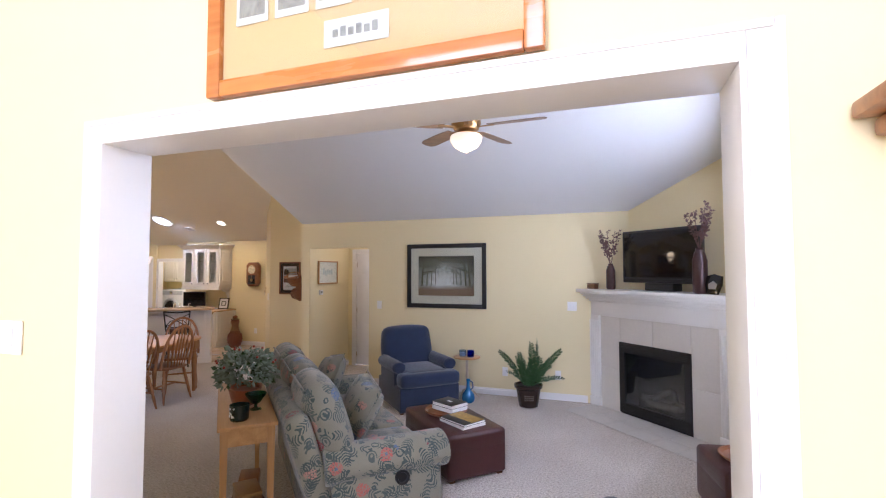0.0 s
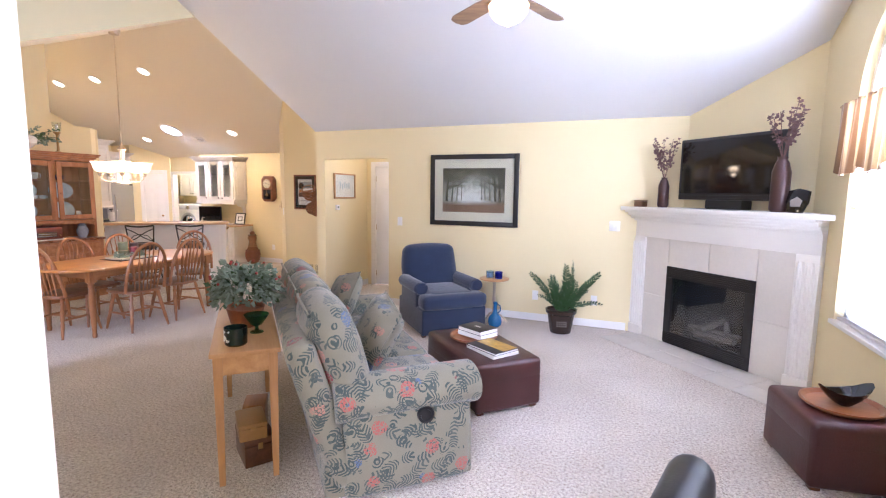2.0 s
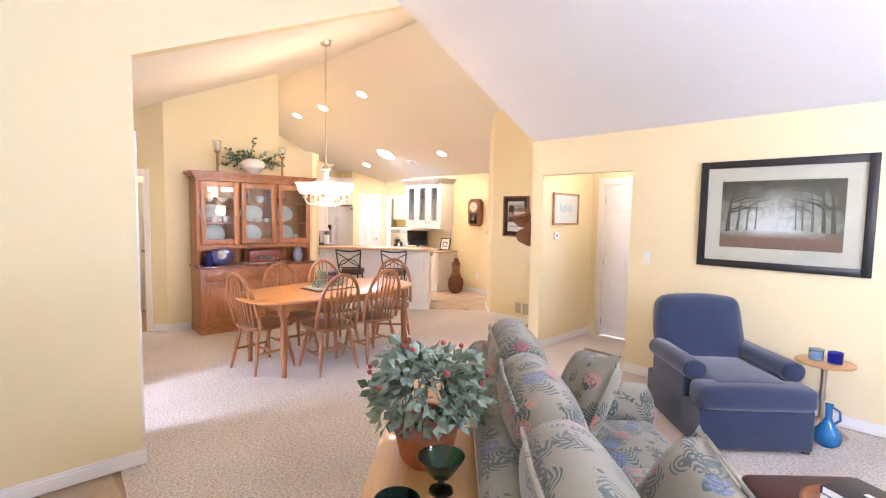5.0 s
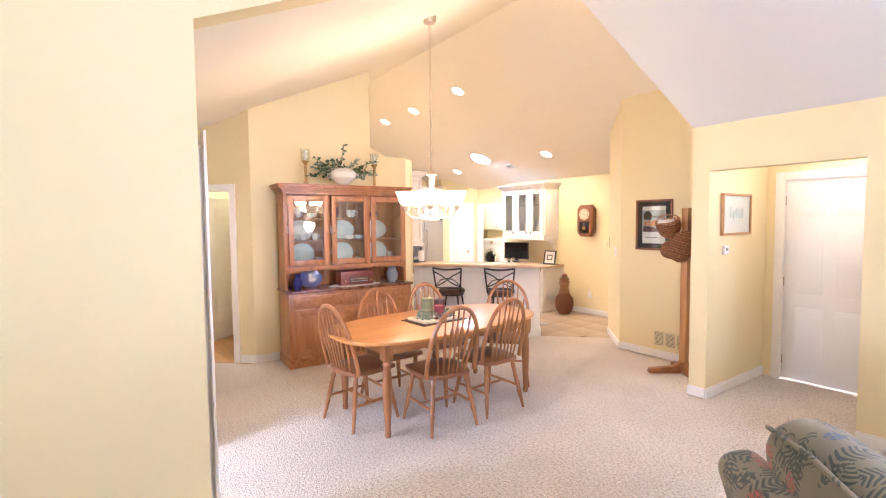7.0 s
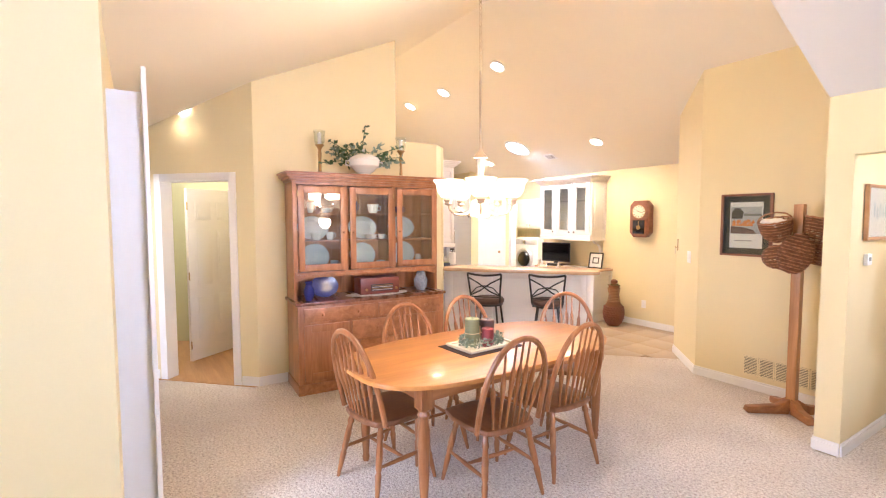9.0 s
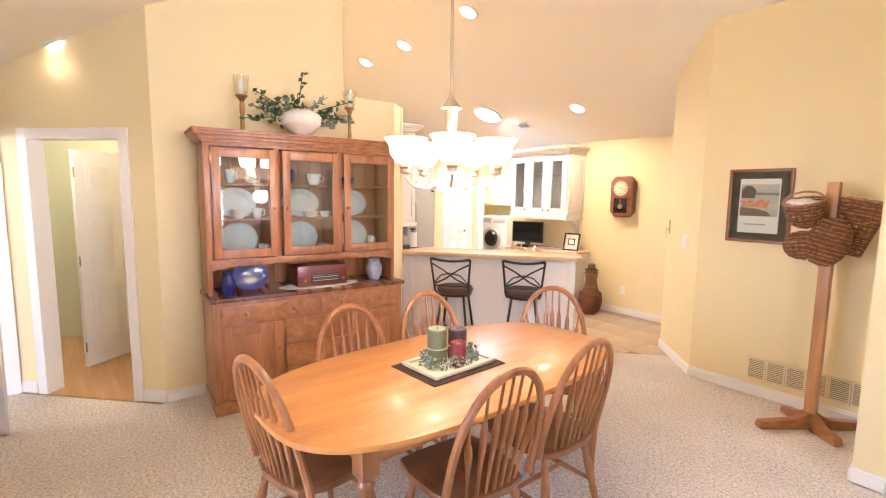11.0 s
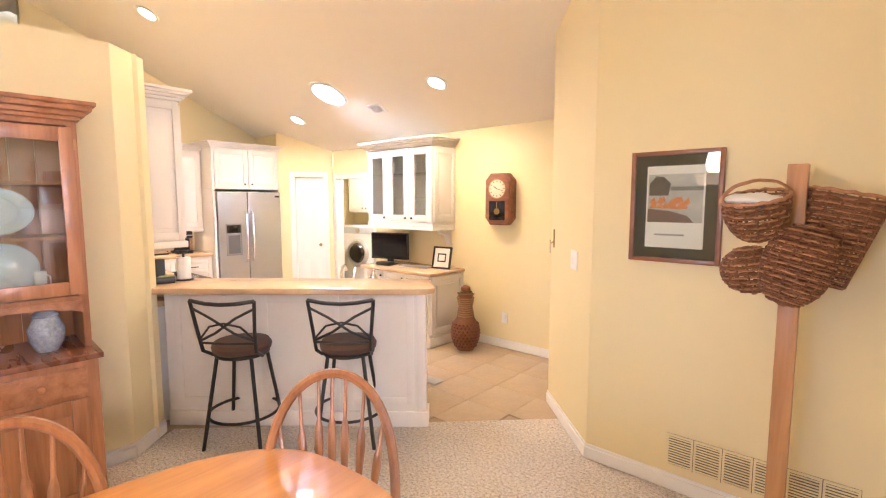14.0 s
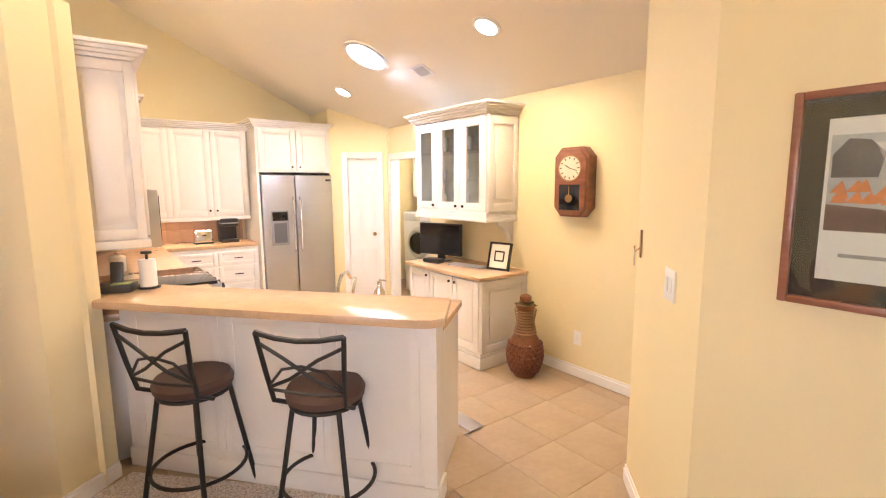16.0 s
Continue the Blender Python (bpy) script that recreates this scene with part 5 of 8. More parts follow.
# ---- pictures, switches, doors ----
def picture(where, w, h, frame_w, fmat, matm, mat_w, art, label, name="picture"):
    """Hung on a wall: local x along the wall, z up, facing -y."""
    p = thing(name, where, label, "picture")
    for a, b2, c, d in ((-w / 2, -w / 2 + frame_w, -h / 2, h / 2), (w / 2 - frame_w, w / 2, -h / 2, h / 2)):
        part("frame_side", box(B(), (a, -0.03, c), (b2, -0.002, d), 0.005), fmat, p)
    for c, d in ((-h / 2, -h / 2 + frame_w), (h / 2 - frame_w, h / 2)):
        part("frame_rail", box(B(), (-w / 2 + frame_w, -0.0295, c), (w / 2 - frame_w, -0.002, d), 0.005), fmat, p)
    part("mat_board", box(B(), (-w / 2 + frame_w, -0.014, -h / 2 + frame_w), (w / 2 - frame_w, -0.008, h / 2 - frame_w)), matm, p)
    m = frame_w + mat_w
    part("print", box(B(), (-w / 2 + m, -0.0165, -h / 2 + m), (w / 2 - m, -0.013, h / 2 - m)), art, p)
    g = part("glazing", box(B(), (-w / 2 + frame_w, -0.022, -h / 2 + frame_w), (w / 2 - frame_w, -0.020, h / 2 - frame_w)), PANE, p)
    return p


def misty_alley():
    """A print: arching dark trees over a pale misty avenue with a brown floor."""
    m = mat("misty_avenue_print", (0.3, 0.3, 0.28), 0.5, 0, 0.1, 5)
    n, l = m.node_tree.nodes, m.node_tree.links
    b = n["Principled BSDF"]
    co, sep = n.new("ShaderNodeTexCoord"), n.new("ShaderNodeSeparateXYZ")
    l.new(co.outputs["Object"], sep.inputs[0])
    ln = n.new("ShaderNodeVectorMath")
    ln.operation = "LENGTH"
    mp = n.new("ShaderNodeMapping")
    mp.inputs["Scale"].default_value, mp.inputs["Location"].default_value = (2.6, 0, 4.2), (0.1, 0, 0.35)
    l.new(co.outputs["Object"], mp.inputs["Vector"]), l.new(mp.outputs[0], ln.inputs[0])
    nz = n.new("ShaderNodeTexNoise")
    nz.inputs["Scale"].default_value, nz.inputs["Detail"].default_value, nz.inputs["Distortion"].default_value = 9, 8, 1.2
    l.new(co.outputs["Object"], nz.inputs["Vector"])
    add = n.new("ShaderNodeMath")
    add.operation = "MULTIPLY_ADD"
    add.inputs[1].default_value = 1.3
    l.new(nz.outputs[0], add.inputs[0]), l.new(ln.outputs["Value"], add.inputs[2])
    ramp = n.new("ShaderNodeValToRGB")
    e = ramp.color_ramp.elements
    e[0].position, e[0].color = 0.42, (0.75, 0.76, 0.75, 1)
    e[1].position, e[1].color = 1.0, (0.03, 0.033, 0.028, 1)
    x = e.new(0.66)
    x.color = (0.36, 0.37, 0.33, 1)
    mr = n.new("ShaderNodeMapRange")
    mr.inputs[2].default_value = 2.1
    l.new(add.outputs[0], mr.inputs[0]), l.new(mr.outputs[0], ramp.inputs[0])
    low = n.new("ShaderNodeMapRange")
    low.inputs[1].default_value, low.inputs[2].default_value = -0.13, -0.20
    l.new(sep.outputs[2], low.inputs[0])
    mx = n.new("ShaderNodeMix")
    mx.data_type = "RGBA"
    mx.inputs[7].default_value = (0.20, 0.11, 0.075, 1)
    l.new(low.outputs[0], mx.inputs[0]), l.new(ramp.outputs[0], mx.inputs[6]), l.new(mx.outputs[2], b.inputs["Base Color"])
    return m


CREAM = mat("cream_mat_board", (0.66, 0.62, 0.52), 0.8, 0, 0.01, 3)
avenue = picture(pose(-1.533, 7.098, 1.637), 1.20, 0.925, 0.062, BLACKFRAME, CREAM, 0.115, misty_alley(), "large black-framed print of a misty tree avenue")
def limb(bm, pts, widths, depth):
    """A flat tapering branch of a printed tree, in the plane of the print."""
    left, right = [], []
    for k, (x, z) in enumerate(pts):
        a, c = pts[max(k - 1, 0)], pts[min(k + 1, len(pts) - 1)]
        d = Vector((c[0] - a[0], c[1] - a[1])).normalized()
        left.append((x - d.y * widths[k], z + d.x * widths[k])), right.append((x + d.y * widths[k], z - d.x * widths[k]))
    prism(bm, left + right[::-1], depth, depth + 0.0004, Matrix.Rotation(radians(90), 4, "X"))


rnd = random.Random(23)
TREEINK = mat("dark_tree_ink", (0.035, 0.04, 0.032), 0.6, 0, 0.3, 30)
GREYTREE = mat("grey_tree_ink", (0.12, 0.13, 0.115), 0.6, 0, 0.3, 30)
near_trees, far_trees = B(), B()
for x0, lean, wide, which in ((-0.37, 0.16, 0.017, 0), (-0.29, 0.13, 0.012, 1), (-0.22, 0.10, 0.008, 1), (-0.16, 0.07, 0.006, 1), (0.36, -0.14, 0.017, 0), (0.30, -0.12, 0.015, 0), (0.23, -0.11, 0.011, 1), (0.165, -0.08, 0.007, 1), (0.12, -0.05, 0.005, 1)):
    bmx = far_trees if which else near_trees
    zb = -0.15 + 0.10 * (0.4 - abs(x0))
    trunk = [(x0 + lean * 0.25 * k * k / 9 + rnd.uniform(-0.004, 0.004), zb + k * (0.24 - zb) / 3 * 0.98) for k in range(4)]
    dep = 0.0168 + 0.0005 * (0 if which else 1)
    limb(bmx, trunk, [wide, wide * 0.8, wide * 0.6, wide * 0.35], dep)
    for _ in range(5):
        k = rnd.uniform(0.35, 0.9)
        bx, bz = x0 + lean * 0.25 * k * k, zb + k * (0.24 - zb)
        run, rise = lean * rnd.uniform(0.6, 1.9), rnd.uniform(0.02, 0.10)
        tip = (max(-0.40, min(0.40, bx + run)), min(0.25, bz + rise))
        limb(bmx, [(bx, bz), ((bx + tip[0]) / 2, min(0.25, (bz + tip[1]) / 2 + 0.02)), tip], [wide * 0.4, wide * 0.3, wide * 0.08], dep + 0.00002)
part("printed_far_trees", far_trees, GREYTREE, avenue)
part("printed_near_trees", near_trees, TREEINK, avenue)
MAPLE = wood("light_maple_frame", (0.40, 0.20, 0.08), (0.52, 0.30, 0.13), 0.4, 0)
p = picture(pose(-3.848, 7.60, 1.685, 0, 0, 90), 0.58, 0.39, 0.022, MAPLE, PAPER, 0.045, PAPER, "wood-framed white print on the hall wall")
b = B()
rnd = random.Random(2)
for i in range(5):
    x0 = -0.15 + 0.06 * i
    box(b, (x0, -0.0172, -0.05 + 0.02 * rnd.random()), (x0 + 0.04, -0.0166, 0.03 + 0.04 * rnd.random()))
part("faded_drawing", b, mat("pale_ink", (0.45, 0.55, 0.60), 0.7, 0, 0.2, 20), p)
CHERRY = wood("cherry_frame", (0.16, 0.055, 0.025), (0.28, 0.11, 0.05), 0.35, 0)
NAVYMAT = mat("dark_green_mat_board", (0.010, 0.016, 0.018), 0.7, 0, 0.05, 4)
p = picture(pose(-4.903, 7.998, 1.58) @ Matrix.Diagonal((1.09, 1, 1.03, 1)), 0.42, 0.58, 0.022, CHERRY, NAVYMAT, 0.055, PAPER, "cherry-framed poster of orange flowers by a lake")
ART = mat("lake_flower_print_water", (0.44, 0.45, 0.44), 0.5, 0, 0.25, 14, 0, 40)
part("print_scene", box(B(), (-0.125, -0.0172, -0.08), (0.125, -0.0168, 0.17)), ART, p)
part("print_tree", prism(B(), [(-0.12, 0.06), (-0.03, 0.06), (-0.02, 0.12), (-0.05, 0.155), (-0.09, 0.16), (-0.12, 0.12)], 0.0174, 0.0178, Matrix.Rotation(radians(90), 4, "X")), DARKCOVER, p)
fl = B()
rnd = random.Random(5)
for i in range(22):
    x, z = rnd.uniform(-0.10, 0.06), rnd.uniform(-0.01, 0.03)
    prism(fl, [(x - 0.02, z - 0.005), (x + 0.015, z - 0.004), (x + 0.004, z + 0.028)], 0.0176 + i * 0.00002, 0.018 + i * 0.00002, Matrix.Rotation(radians(90), 4, "X"))
part("print_flowers", fl, mat("orange_flower_ink", (0.74, 0.20, 0.03), 0.5, 0, 0.25, 60), p)
part("print_bank", prism(B(), [(-0.125, -0.08), (0.09, -0.08), (0.06, -0.045), (-0.02, -0.02), (-0.125, -0.01)], 0.0174, 0.0176, Matrix.Rotation(radians(90), 4, "X")), mat("russet_bank_ink", (0.13, 0.07, 0.06), 0.6, 0, 0.35, 40), p)
part("print_far_shore", box(B(), (-0.02, -0.0176, 0.085), (0.125, -0.0173, 0.105)), mat("grey_shore_ink", (0.16, 0.17, 0.16), 0.6, 0, 0.3, 40), p)
part("print_caption", box(B(), (-0.09, -0.0172, -0.15), (0.05, -0.0168, -0.14)), mat("grey_ink", (0.3, 0.3, 0.3), 0.7), p)

# framed collage over the opening
ORANGEFRAME = wood("amber_wood_frame", (0.42, 0.13, 0.02), (0.62, 0.24, 0.05), 0.25, 0, 0.5)
PEACH = mat("peach_mat_board", (0.74, 0.50, 0.24), 0.7, 0, 0.02, 4)
p = picture(pose(0.115, 1.657, 2.52), 0.915, 0.68, 0.045, ORANGEFRAME, PEACH, 0.30, PEACH, "amber-framed collage of small architectural prints on peach mat")
GREYINK = mat("grey_photo_print", (0.30, 0.29, 0.28), 0.6, 0, 0.5, 22, 0, 60)
for i in range(6):
    x = -0.315 + 0.126 * i
    part("small_print_border", box(B(), (x - 0.052, -0.0175, -0.15), (x + 0.052, -0.0168, 0.18)), PAPER, p)
    part("small_print", box(B(), (x - 0.042, -0.0182, -0.13), (x + 0.042, -0.0176, 0.16)), GREYINK, p)
part("name_card", box(B(), (-0.09, -0.0175, -0.255), (0.09, -0.0168, -0.185)), PAPER, p)
b = B()
for i in range(6):
    box(b, (-0.065 + 0.022 * i, -0.0180, -0.232), (-0.049 + 0.022 * i, -0.0176, -0.212 + 0.006 * (i % 2)))
part("handwriting", b, GREYINK, p)
sh = thing("wall_shelf", pose(1.395, 1.655, 1.97), "small wooden wall shelf in the foyer", "shelf")
part("shelf_board", box(B(), (-0.30, -0.14, 0.0), (0.3, -0.003, 0.03), 0.008), OAK, sh)
part("moulding", box(B(), (-0.27, -0.11, -0.035), (0.27, -0.003, -0.001), 0.012), OAK, sh)


def plate(where, w, h, label, toggles=1, name="light_switch"):
    p = thing(name, where, label, "switch" if name == "light_switch" else "fitting")
    part("plate", box(B(), (-w / 2, -0.008, -h / 2), (w / 2, -0.002, h / 2), 0.002), TRIM, p)
    for i in range(toggles):
        x = (i - (toggles - 1) / 2) * 0.045
        part("rocker", box(B(), (x - 0.014, -0.012, -0.03), (x + 0.014, -0.008, 0.03), 0.002), PAPER, p)


plate(pose(-2.60, 7.1, 1.20), 0.075, 0.12, "white light switch on the living room wall")
plate(pose(0.22, 7.1, 1.24), 0.12, 0.12, "white double switch plate beside the fireplace", 2)
for x in (-0.68, 0.03):
    plate(pose(x, 7.1, 0.33), 0.075, 0.12, "white power outlet above the baseboard", 1, "power_outlet")
plate(pose(-5.575, 8.215, 1.22, 0, 0, -45), 0.12, 0.13, "white double light switch on the angled wall", 2)
plate(pose(-7.02, 9.55, 0.34), 0.075, 0.12, "white power outlet on the kitchen wall", 1, "power_outlet")
plate(pose(-1.18, 1.66, 1.49), 0.11, 0.11, "white wall control in the foyer", 1, "wall_control")
plate(pose(-4.26, 3.0, 1.15, 0, 0, 180), 0.075, 0.12, "white light switch by the dining doorway")
th = thing("thermostat", pose(-3.85, 7.40, 1.355, 0, 0, 90), "small white thermostat on the hall wall", "thermostat")
part("body", box(B(), (-0.045, -0.028, -0.04), (0.045, -0.002, 0.04), 0.006), TRIM, th)
part("display", box(B(), (-0.02, -0.030, -0.01), (0.02, -0.027, 0.018), 0.001), mat("grey_display", (0.2, 0.22, 0.2), 0.3), th)
plate(pose(1.85, 4.15, 0.35, 0, 0, -90), 0.075, 0.12, "white power outlet under the window", 1, "power_outlet")


def grille(where, n, label):
    g = thing("air_return_grille", where, label, "vent")
    part("backing", box(B(), (-n * 0.075, -0.006, -0.08), (n * 0.075, -0.002, 0.08)), mat("shadowed_duct", (0.12, 0.11, 0.09), 0.8), g)
    for i in range(n):
        x = (i - (n - 1) / 2) * 0.15
        b = box(B(), (x - 0.073, -0.012, -0.08), (x - 0.062, -0.004, 0.08))
        box(b, (x + 0.062, -0.012, -0.08), (x + 0.073, -0.004, 0.08)), box(b, (x - 0.062, -0.012, 0.07), (x + 0.062, -0.004, 0.08)), box(b, (x - 0.062, -0.012, -0.08), (x + 0.062, -0.004, -0.07))
        part("grille_frame", b, PAINT, g)
        for k in range(11):
            part("slat", box(B(), (x - 0.062, -0.0115, -0.067 + 0.0127 * k), (x + 0.062, -0.006, -0.0612 + 0.0127 * k)), PAINT, g)


grille(pose(-4.478, 8.0, 0.232) @ Matrix.Diagonal((0.91, 1, 1.16, 1)), 6, "wide wall-coloured air return grille above the baseboard")


def six_panel(name, where, w, h, label, knob=1):
    """A moulded door leaf: local x from the hinge, front to -y."""
    d = new(name)
    d.matrix_basis = where
    tagged(d, label, "door", "", "structure")
    part("leaf", box(B(), (0, 0, 0.012), (w, 0.036, h), 0.002), TRIM, d)
    s, st = w * 0.14, w * 0.13
    pw = (w - 2 * s - st) / 2
    for x0 in (s, s + pw + st):
        for z0, z1 in ((0.13 * h, 0.37 * h), (0.44 * h, 0.76 * h), (0.82 * h, 0.93 * h)):
            for y0, y1 in ((-0.004, 0.001), (0.035, 0.040)):
                b = box(B(), (x0, y0, z0), (x0 + pw, y1, z1), 0.002)
                box(b, (x0 + 0.03, y0 - 0.004 if y0 < 0 else y1, z0 + 0.03), (x0 + pw - 0.03, y0 if y0 < 0 else y1 + 0.004, z1 - 0.03), 0.003)
                part("panel", b, TRIM, d)
    for y in (-0.05, 0.086):
        part("door_knob", ball(B(), (w - 0.06, y, 0.95), 0.026, n=12), BRASS, d)
        part("knob_stem", cyl(B(), (w - 0.06, y, 0.95), (w - 0.06, 0.018, 0.95), 0.011), BRASS, d)
    for z in (0.2, 1.0, h - 0.2):
        part("hinge", cyl(B(), (-0.003, -0.004, z - 0.045), (-0.003, -0.004, z + 0.045), 0.006), BRASS, d)


def casing(p0, p1, h, thick, label):
    """White casing and jamb lining round a doorway from p0 to p1, on the left of that line; the wall lies to the right."""
    p0, p1 = Vector(p0), Vector(p1)
    d = p1 - p0
    w = d.length
    b = B()
    for f in (0.0, -thick - 0.014):
        box(b, (-0.065, f, 0), (0.0, f + 0.014, h + 0.065), 0.003), box(b, (w, f, 0), (w + 0.065, f + 0.014, h + 0.065), 0.003), box(b, (0, f, h), (w, f + 0.014, h + 0.065), 0.003)
    box(b, (0, -thick - 0.014, 0), (0.014, 0.014, h)), box(b, (w - 0.014, -thick - 0.014, 0), (w, 0.014, h)), box(b, (0.014, -thick - 0.014, h - 0.014), (w - 0.014, 0.014, h))
    bmesh.ops.transform(b, matrix=Matrix.Translation((p0.x, p0.y, 0)) @ Matrix.Rotation(math.atan2(d.y, d.x), 4, "Z"), verts=b.verts[:])
    setting("trim", b, TRIM, label, "door casing")


casing((-2.92, 8.3), (-3.70, 8.3), 2.04, 0.12, "white casing round the hall door")
six_panel("door_1", pose(-3.685, 8.33, 0), 0.75, 2.02, "closed white six-panel door at the end of the hall")
r2 = 0.70710678
casing((-7.5 - 0.26 * r2, 4.05 - 0.26 * r2), (-7.5 - 1.06 * r2, 4.05 - 1.06 * r2), 2.04, 0.12, "white casing round the angled doorway")
six_panel("door_2", pose(-8.745, 3.57, 0, 0, 0, 126), 0.74, 2.0, "white six-panel door standing ajar in the back room")
casing((-7.58, 3.0), (-8.40, 3.0), 2.05, 0.12, "white casing round the corner doorway")
casing((-4.47, 3.0), (-5.47, 3.0), 2.05, 0.12, "white casing round the dining room side door")
six_panel("door_3", pose(-8.39, 2.92, 0, 0, 0, -80), 0.76, 2.0, "white six-panel door opened into the back room")
casing((-10.85 + 0.70 * r2, 9.05 + 0.70 * r2), (-10.85 + 0.25 * r2, 9.05 + 0.25 * r2), 2.0, 0.1, "white casing round the pantry door")
six_panel("door_4", pose(-10.85 + 0.26 * r2 - 0.03, 9.05 + 0.26 * r2 + 0.03, 0, 0, 0, 45), 0.43, 1.98, "closed white six-panel pantry door")
casing((-9.22, 9.65), (-10.19, 9.65), 1.97, 0.1, "white casing round the laundry doorway")


# ---- dining area ----
tb = thing("dining_table", pose(-5.28, 5.14, 0, 0, 0, 3), "polished oval oak dining table", "table")


def oval(hx, hy, n=56, p=2.9):
    return [(hx * math.copysign(abs(math.cos(a)) ** (2 / p), math.cos(a)), hy * math.copysign(abs(math.sin(a)) ** (2 / p), math.sin(a))) for a in [6.28318 * i / n for i in range(n)]]


part("tabletop", prism(B(), oval(0.52, 1.02, 64, 3.0), 0.722, 0.75, None, 0.008), TABLEOAK, tb)
for x in (-0.36, 0.36):
    part("side_apron", box(B(), (x - 0.011, -0.75, 0.635), (x + 0.011, 0.75, 0.722)), OAKY, tb)
for y in (-0.77, 0.77):
    part("end_apron", box(B(), (-0.35, y - 0.011, 0.635), (0.35, y + 0.011, 0.722)), OAK, tb)
for x in (-0.36, 0.36):
    for y in (-0.77, 0.77):
        b = box(B(), (x - 0.038, y - 0.038, 0.60), (x + 0.038, y + 0.038, 0.722), 0.004)
        lathe(b, [(0.036, 0.60), (0.028, 0.585), (0.036, 0.565), (0.026, 0.54), (0.034, 0.48), (0.036, 0.40), (0.030, 0.20), (0.021, 0.05), (0.026, 0.03), (0.02, 0.0)], 18, Matrix.Translation((x, y, 0)))
        part("leg", b, OAKZ, tb)


def windsor():
    """Bow-back chair facing -y."""
    c = thing("dining_chair", pose(-5.34, 4.38, 0, 0, 0, 190), "oak bow-back windsor dining chair with arrow spindles", "chair", "chairs round the dining table")
    seat = [(-0.20, -0.22), (-0.10, -0.235), (0.10, -0.235), (0.20, -0.22), (0.225, -0.10), (0.215, 0.08), (0.17, 0.19), (0.08, 0.215), (-0.08, 0.215), (-0.17, 0.19), (-0.215, 0.08), (-0.225, -0.10)]
    part("seat", prism(B(), seat, 0.425, 0.46, None, 0.012), wood("chair_seat_oak", (0.15, 0.06, 0.025), (0.27, 0.12, 0.05), 0.3, 1), c)

    def bow(t):
        a = math.pi * t
        x = 0.225 * math.cos(a) * (1 + 0.10 * math.sin(a))
        z = 0.45 + 0.54 * math.sin(a) ** 0.72
        return Vector((x, 0.165 + 0.19 * (z - 0.45) + 0.03 * math.sin(a), z))

    pts = [bow(i / 32) for i in range(33)]
    part("back_bow", tube(B(), pts, 0.0175, 8), OAKZ, c)
    for i in range(7):
        u = (i - 3) / 3
        best = min(pts[3:30], key=lambda q: abs(q.x - 0.178 * u))
        base = Vector((0.125 * u, 0.18 + 0.012 * (1 - u * u), 0.455))
        b = tube(B(), [base.lerp(best, k) for k in (0, 0.2, 0.34, 0.46, 0.56, 0.66, 0.72, 1)], [0.007, 0.0075, 0.010, 0.014, 0.016, 0.014, 0.007, 0.006], 8)
        part("spindle", b, OAKZ, c)
    tips = {}
    for sx in (-1, 1):
        for sy in (-1, 1):
            top, foot = Vector((sx * 0.15, sy * 0.145, 0.43)), Vector((sx * 0.215, sy * 0.225, 0.0))
            b = tube(B(), [top.lerp(foot, k) for k in (0, 0.1, 0.16, 0.2, 0.34, 0.55, 0.6, 0.64, 0.8, 1)], [0.016, 0.017, 0.022, 0.016, 0.021, 0.020, 0.015, 0.02, 0.016, 0.011], 10)
            tips[sx, sy] = top.lerp(foot, 0.55)
            part("leg", b, OAKZ, c)
    for sx in (-1, 1):
        part("stretcher", tube(B(), [tips[sx, -1].lerp(tips[sx, 1], k) for k in (0, 0.25, 0.5, 0.75, 1)], [0.009, 0.012, 0.014, 0.012, 0.009], 8), OAKY, c)
    part("cross_stretcher", tube(B(), [Vector((x, 0, tips[1, 1].z)) for x in (-0.185, -0.09, 0, 0.09, 0.185)], [0.009, 0.012, 0.014, 0.012, 0.009], 8), OAK, c)
    return c


ch = windsor()
for x, y, rz in ((-4.88, 4.87, -92), (-4.92, 5.42, -88), (-5.57, 4.81, 92), (-5.62, 5.38, 88), (-5.34, 6.04, 46)):
    copy_thing(ch, pose(x, y, 0, 0, 0, rz))

# centrepiece
CP = pose(-5.285, 5.10, 0.75, 0, 0, 4)
rn = thing("placemat", CP, "dark brown placemat under the centrepiece", "placemat")
part("mat", box(B(), (-0.175, -0.25, 0.0005), (0.175, 0.25, 0.005), 0.002), mat("dark_brown_woven_mat", (0.045, 0.022, 0.016), 0.8, 0, 0.2, 30, 0.4, 200), rn)
tr = thing("serving_tray", CP @ pose(0, 0, 0.006) @ Matrix.Diagonal((0.93, 0.84, 1, 1)), "rectangular cream ceramic tray on the table", "tray")
b = box(B(), (-0.14, -0.24, 0.0), (0.14, 0.24, 0.010), 0.004)
for a, c2 in (((-0.15, -0.25, 0.008), (-0.125, 0.25, 0.024)), ((0.125, -0.25, 0.008), (0.15, 0.25, 0.024)), ((-0.125, -0.25, 0.008), (0.125, -0.225, 0.024)), ((-0.125, 0.225, 0.008), (0.125, 0.25, 0.024))):
    box(b, a, c2, 0.006)
part("tray", b, mat("cream_glazed_tray", (0.66, 0.60, 0.45), 0.3, 0, 0.05, 8), tr)
wr = thing("candle_wreath", CP @ pose(0, 0, 0.018) @ Matrix.Diagonal((0.93, 0.84, 1, 1)), "ring of small green and white leaves round the candles", "wreath")
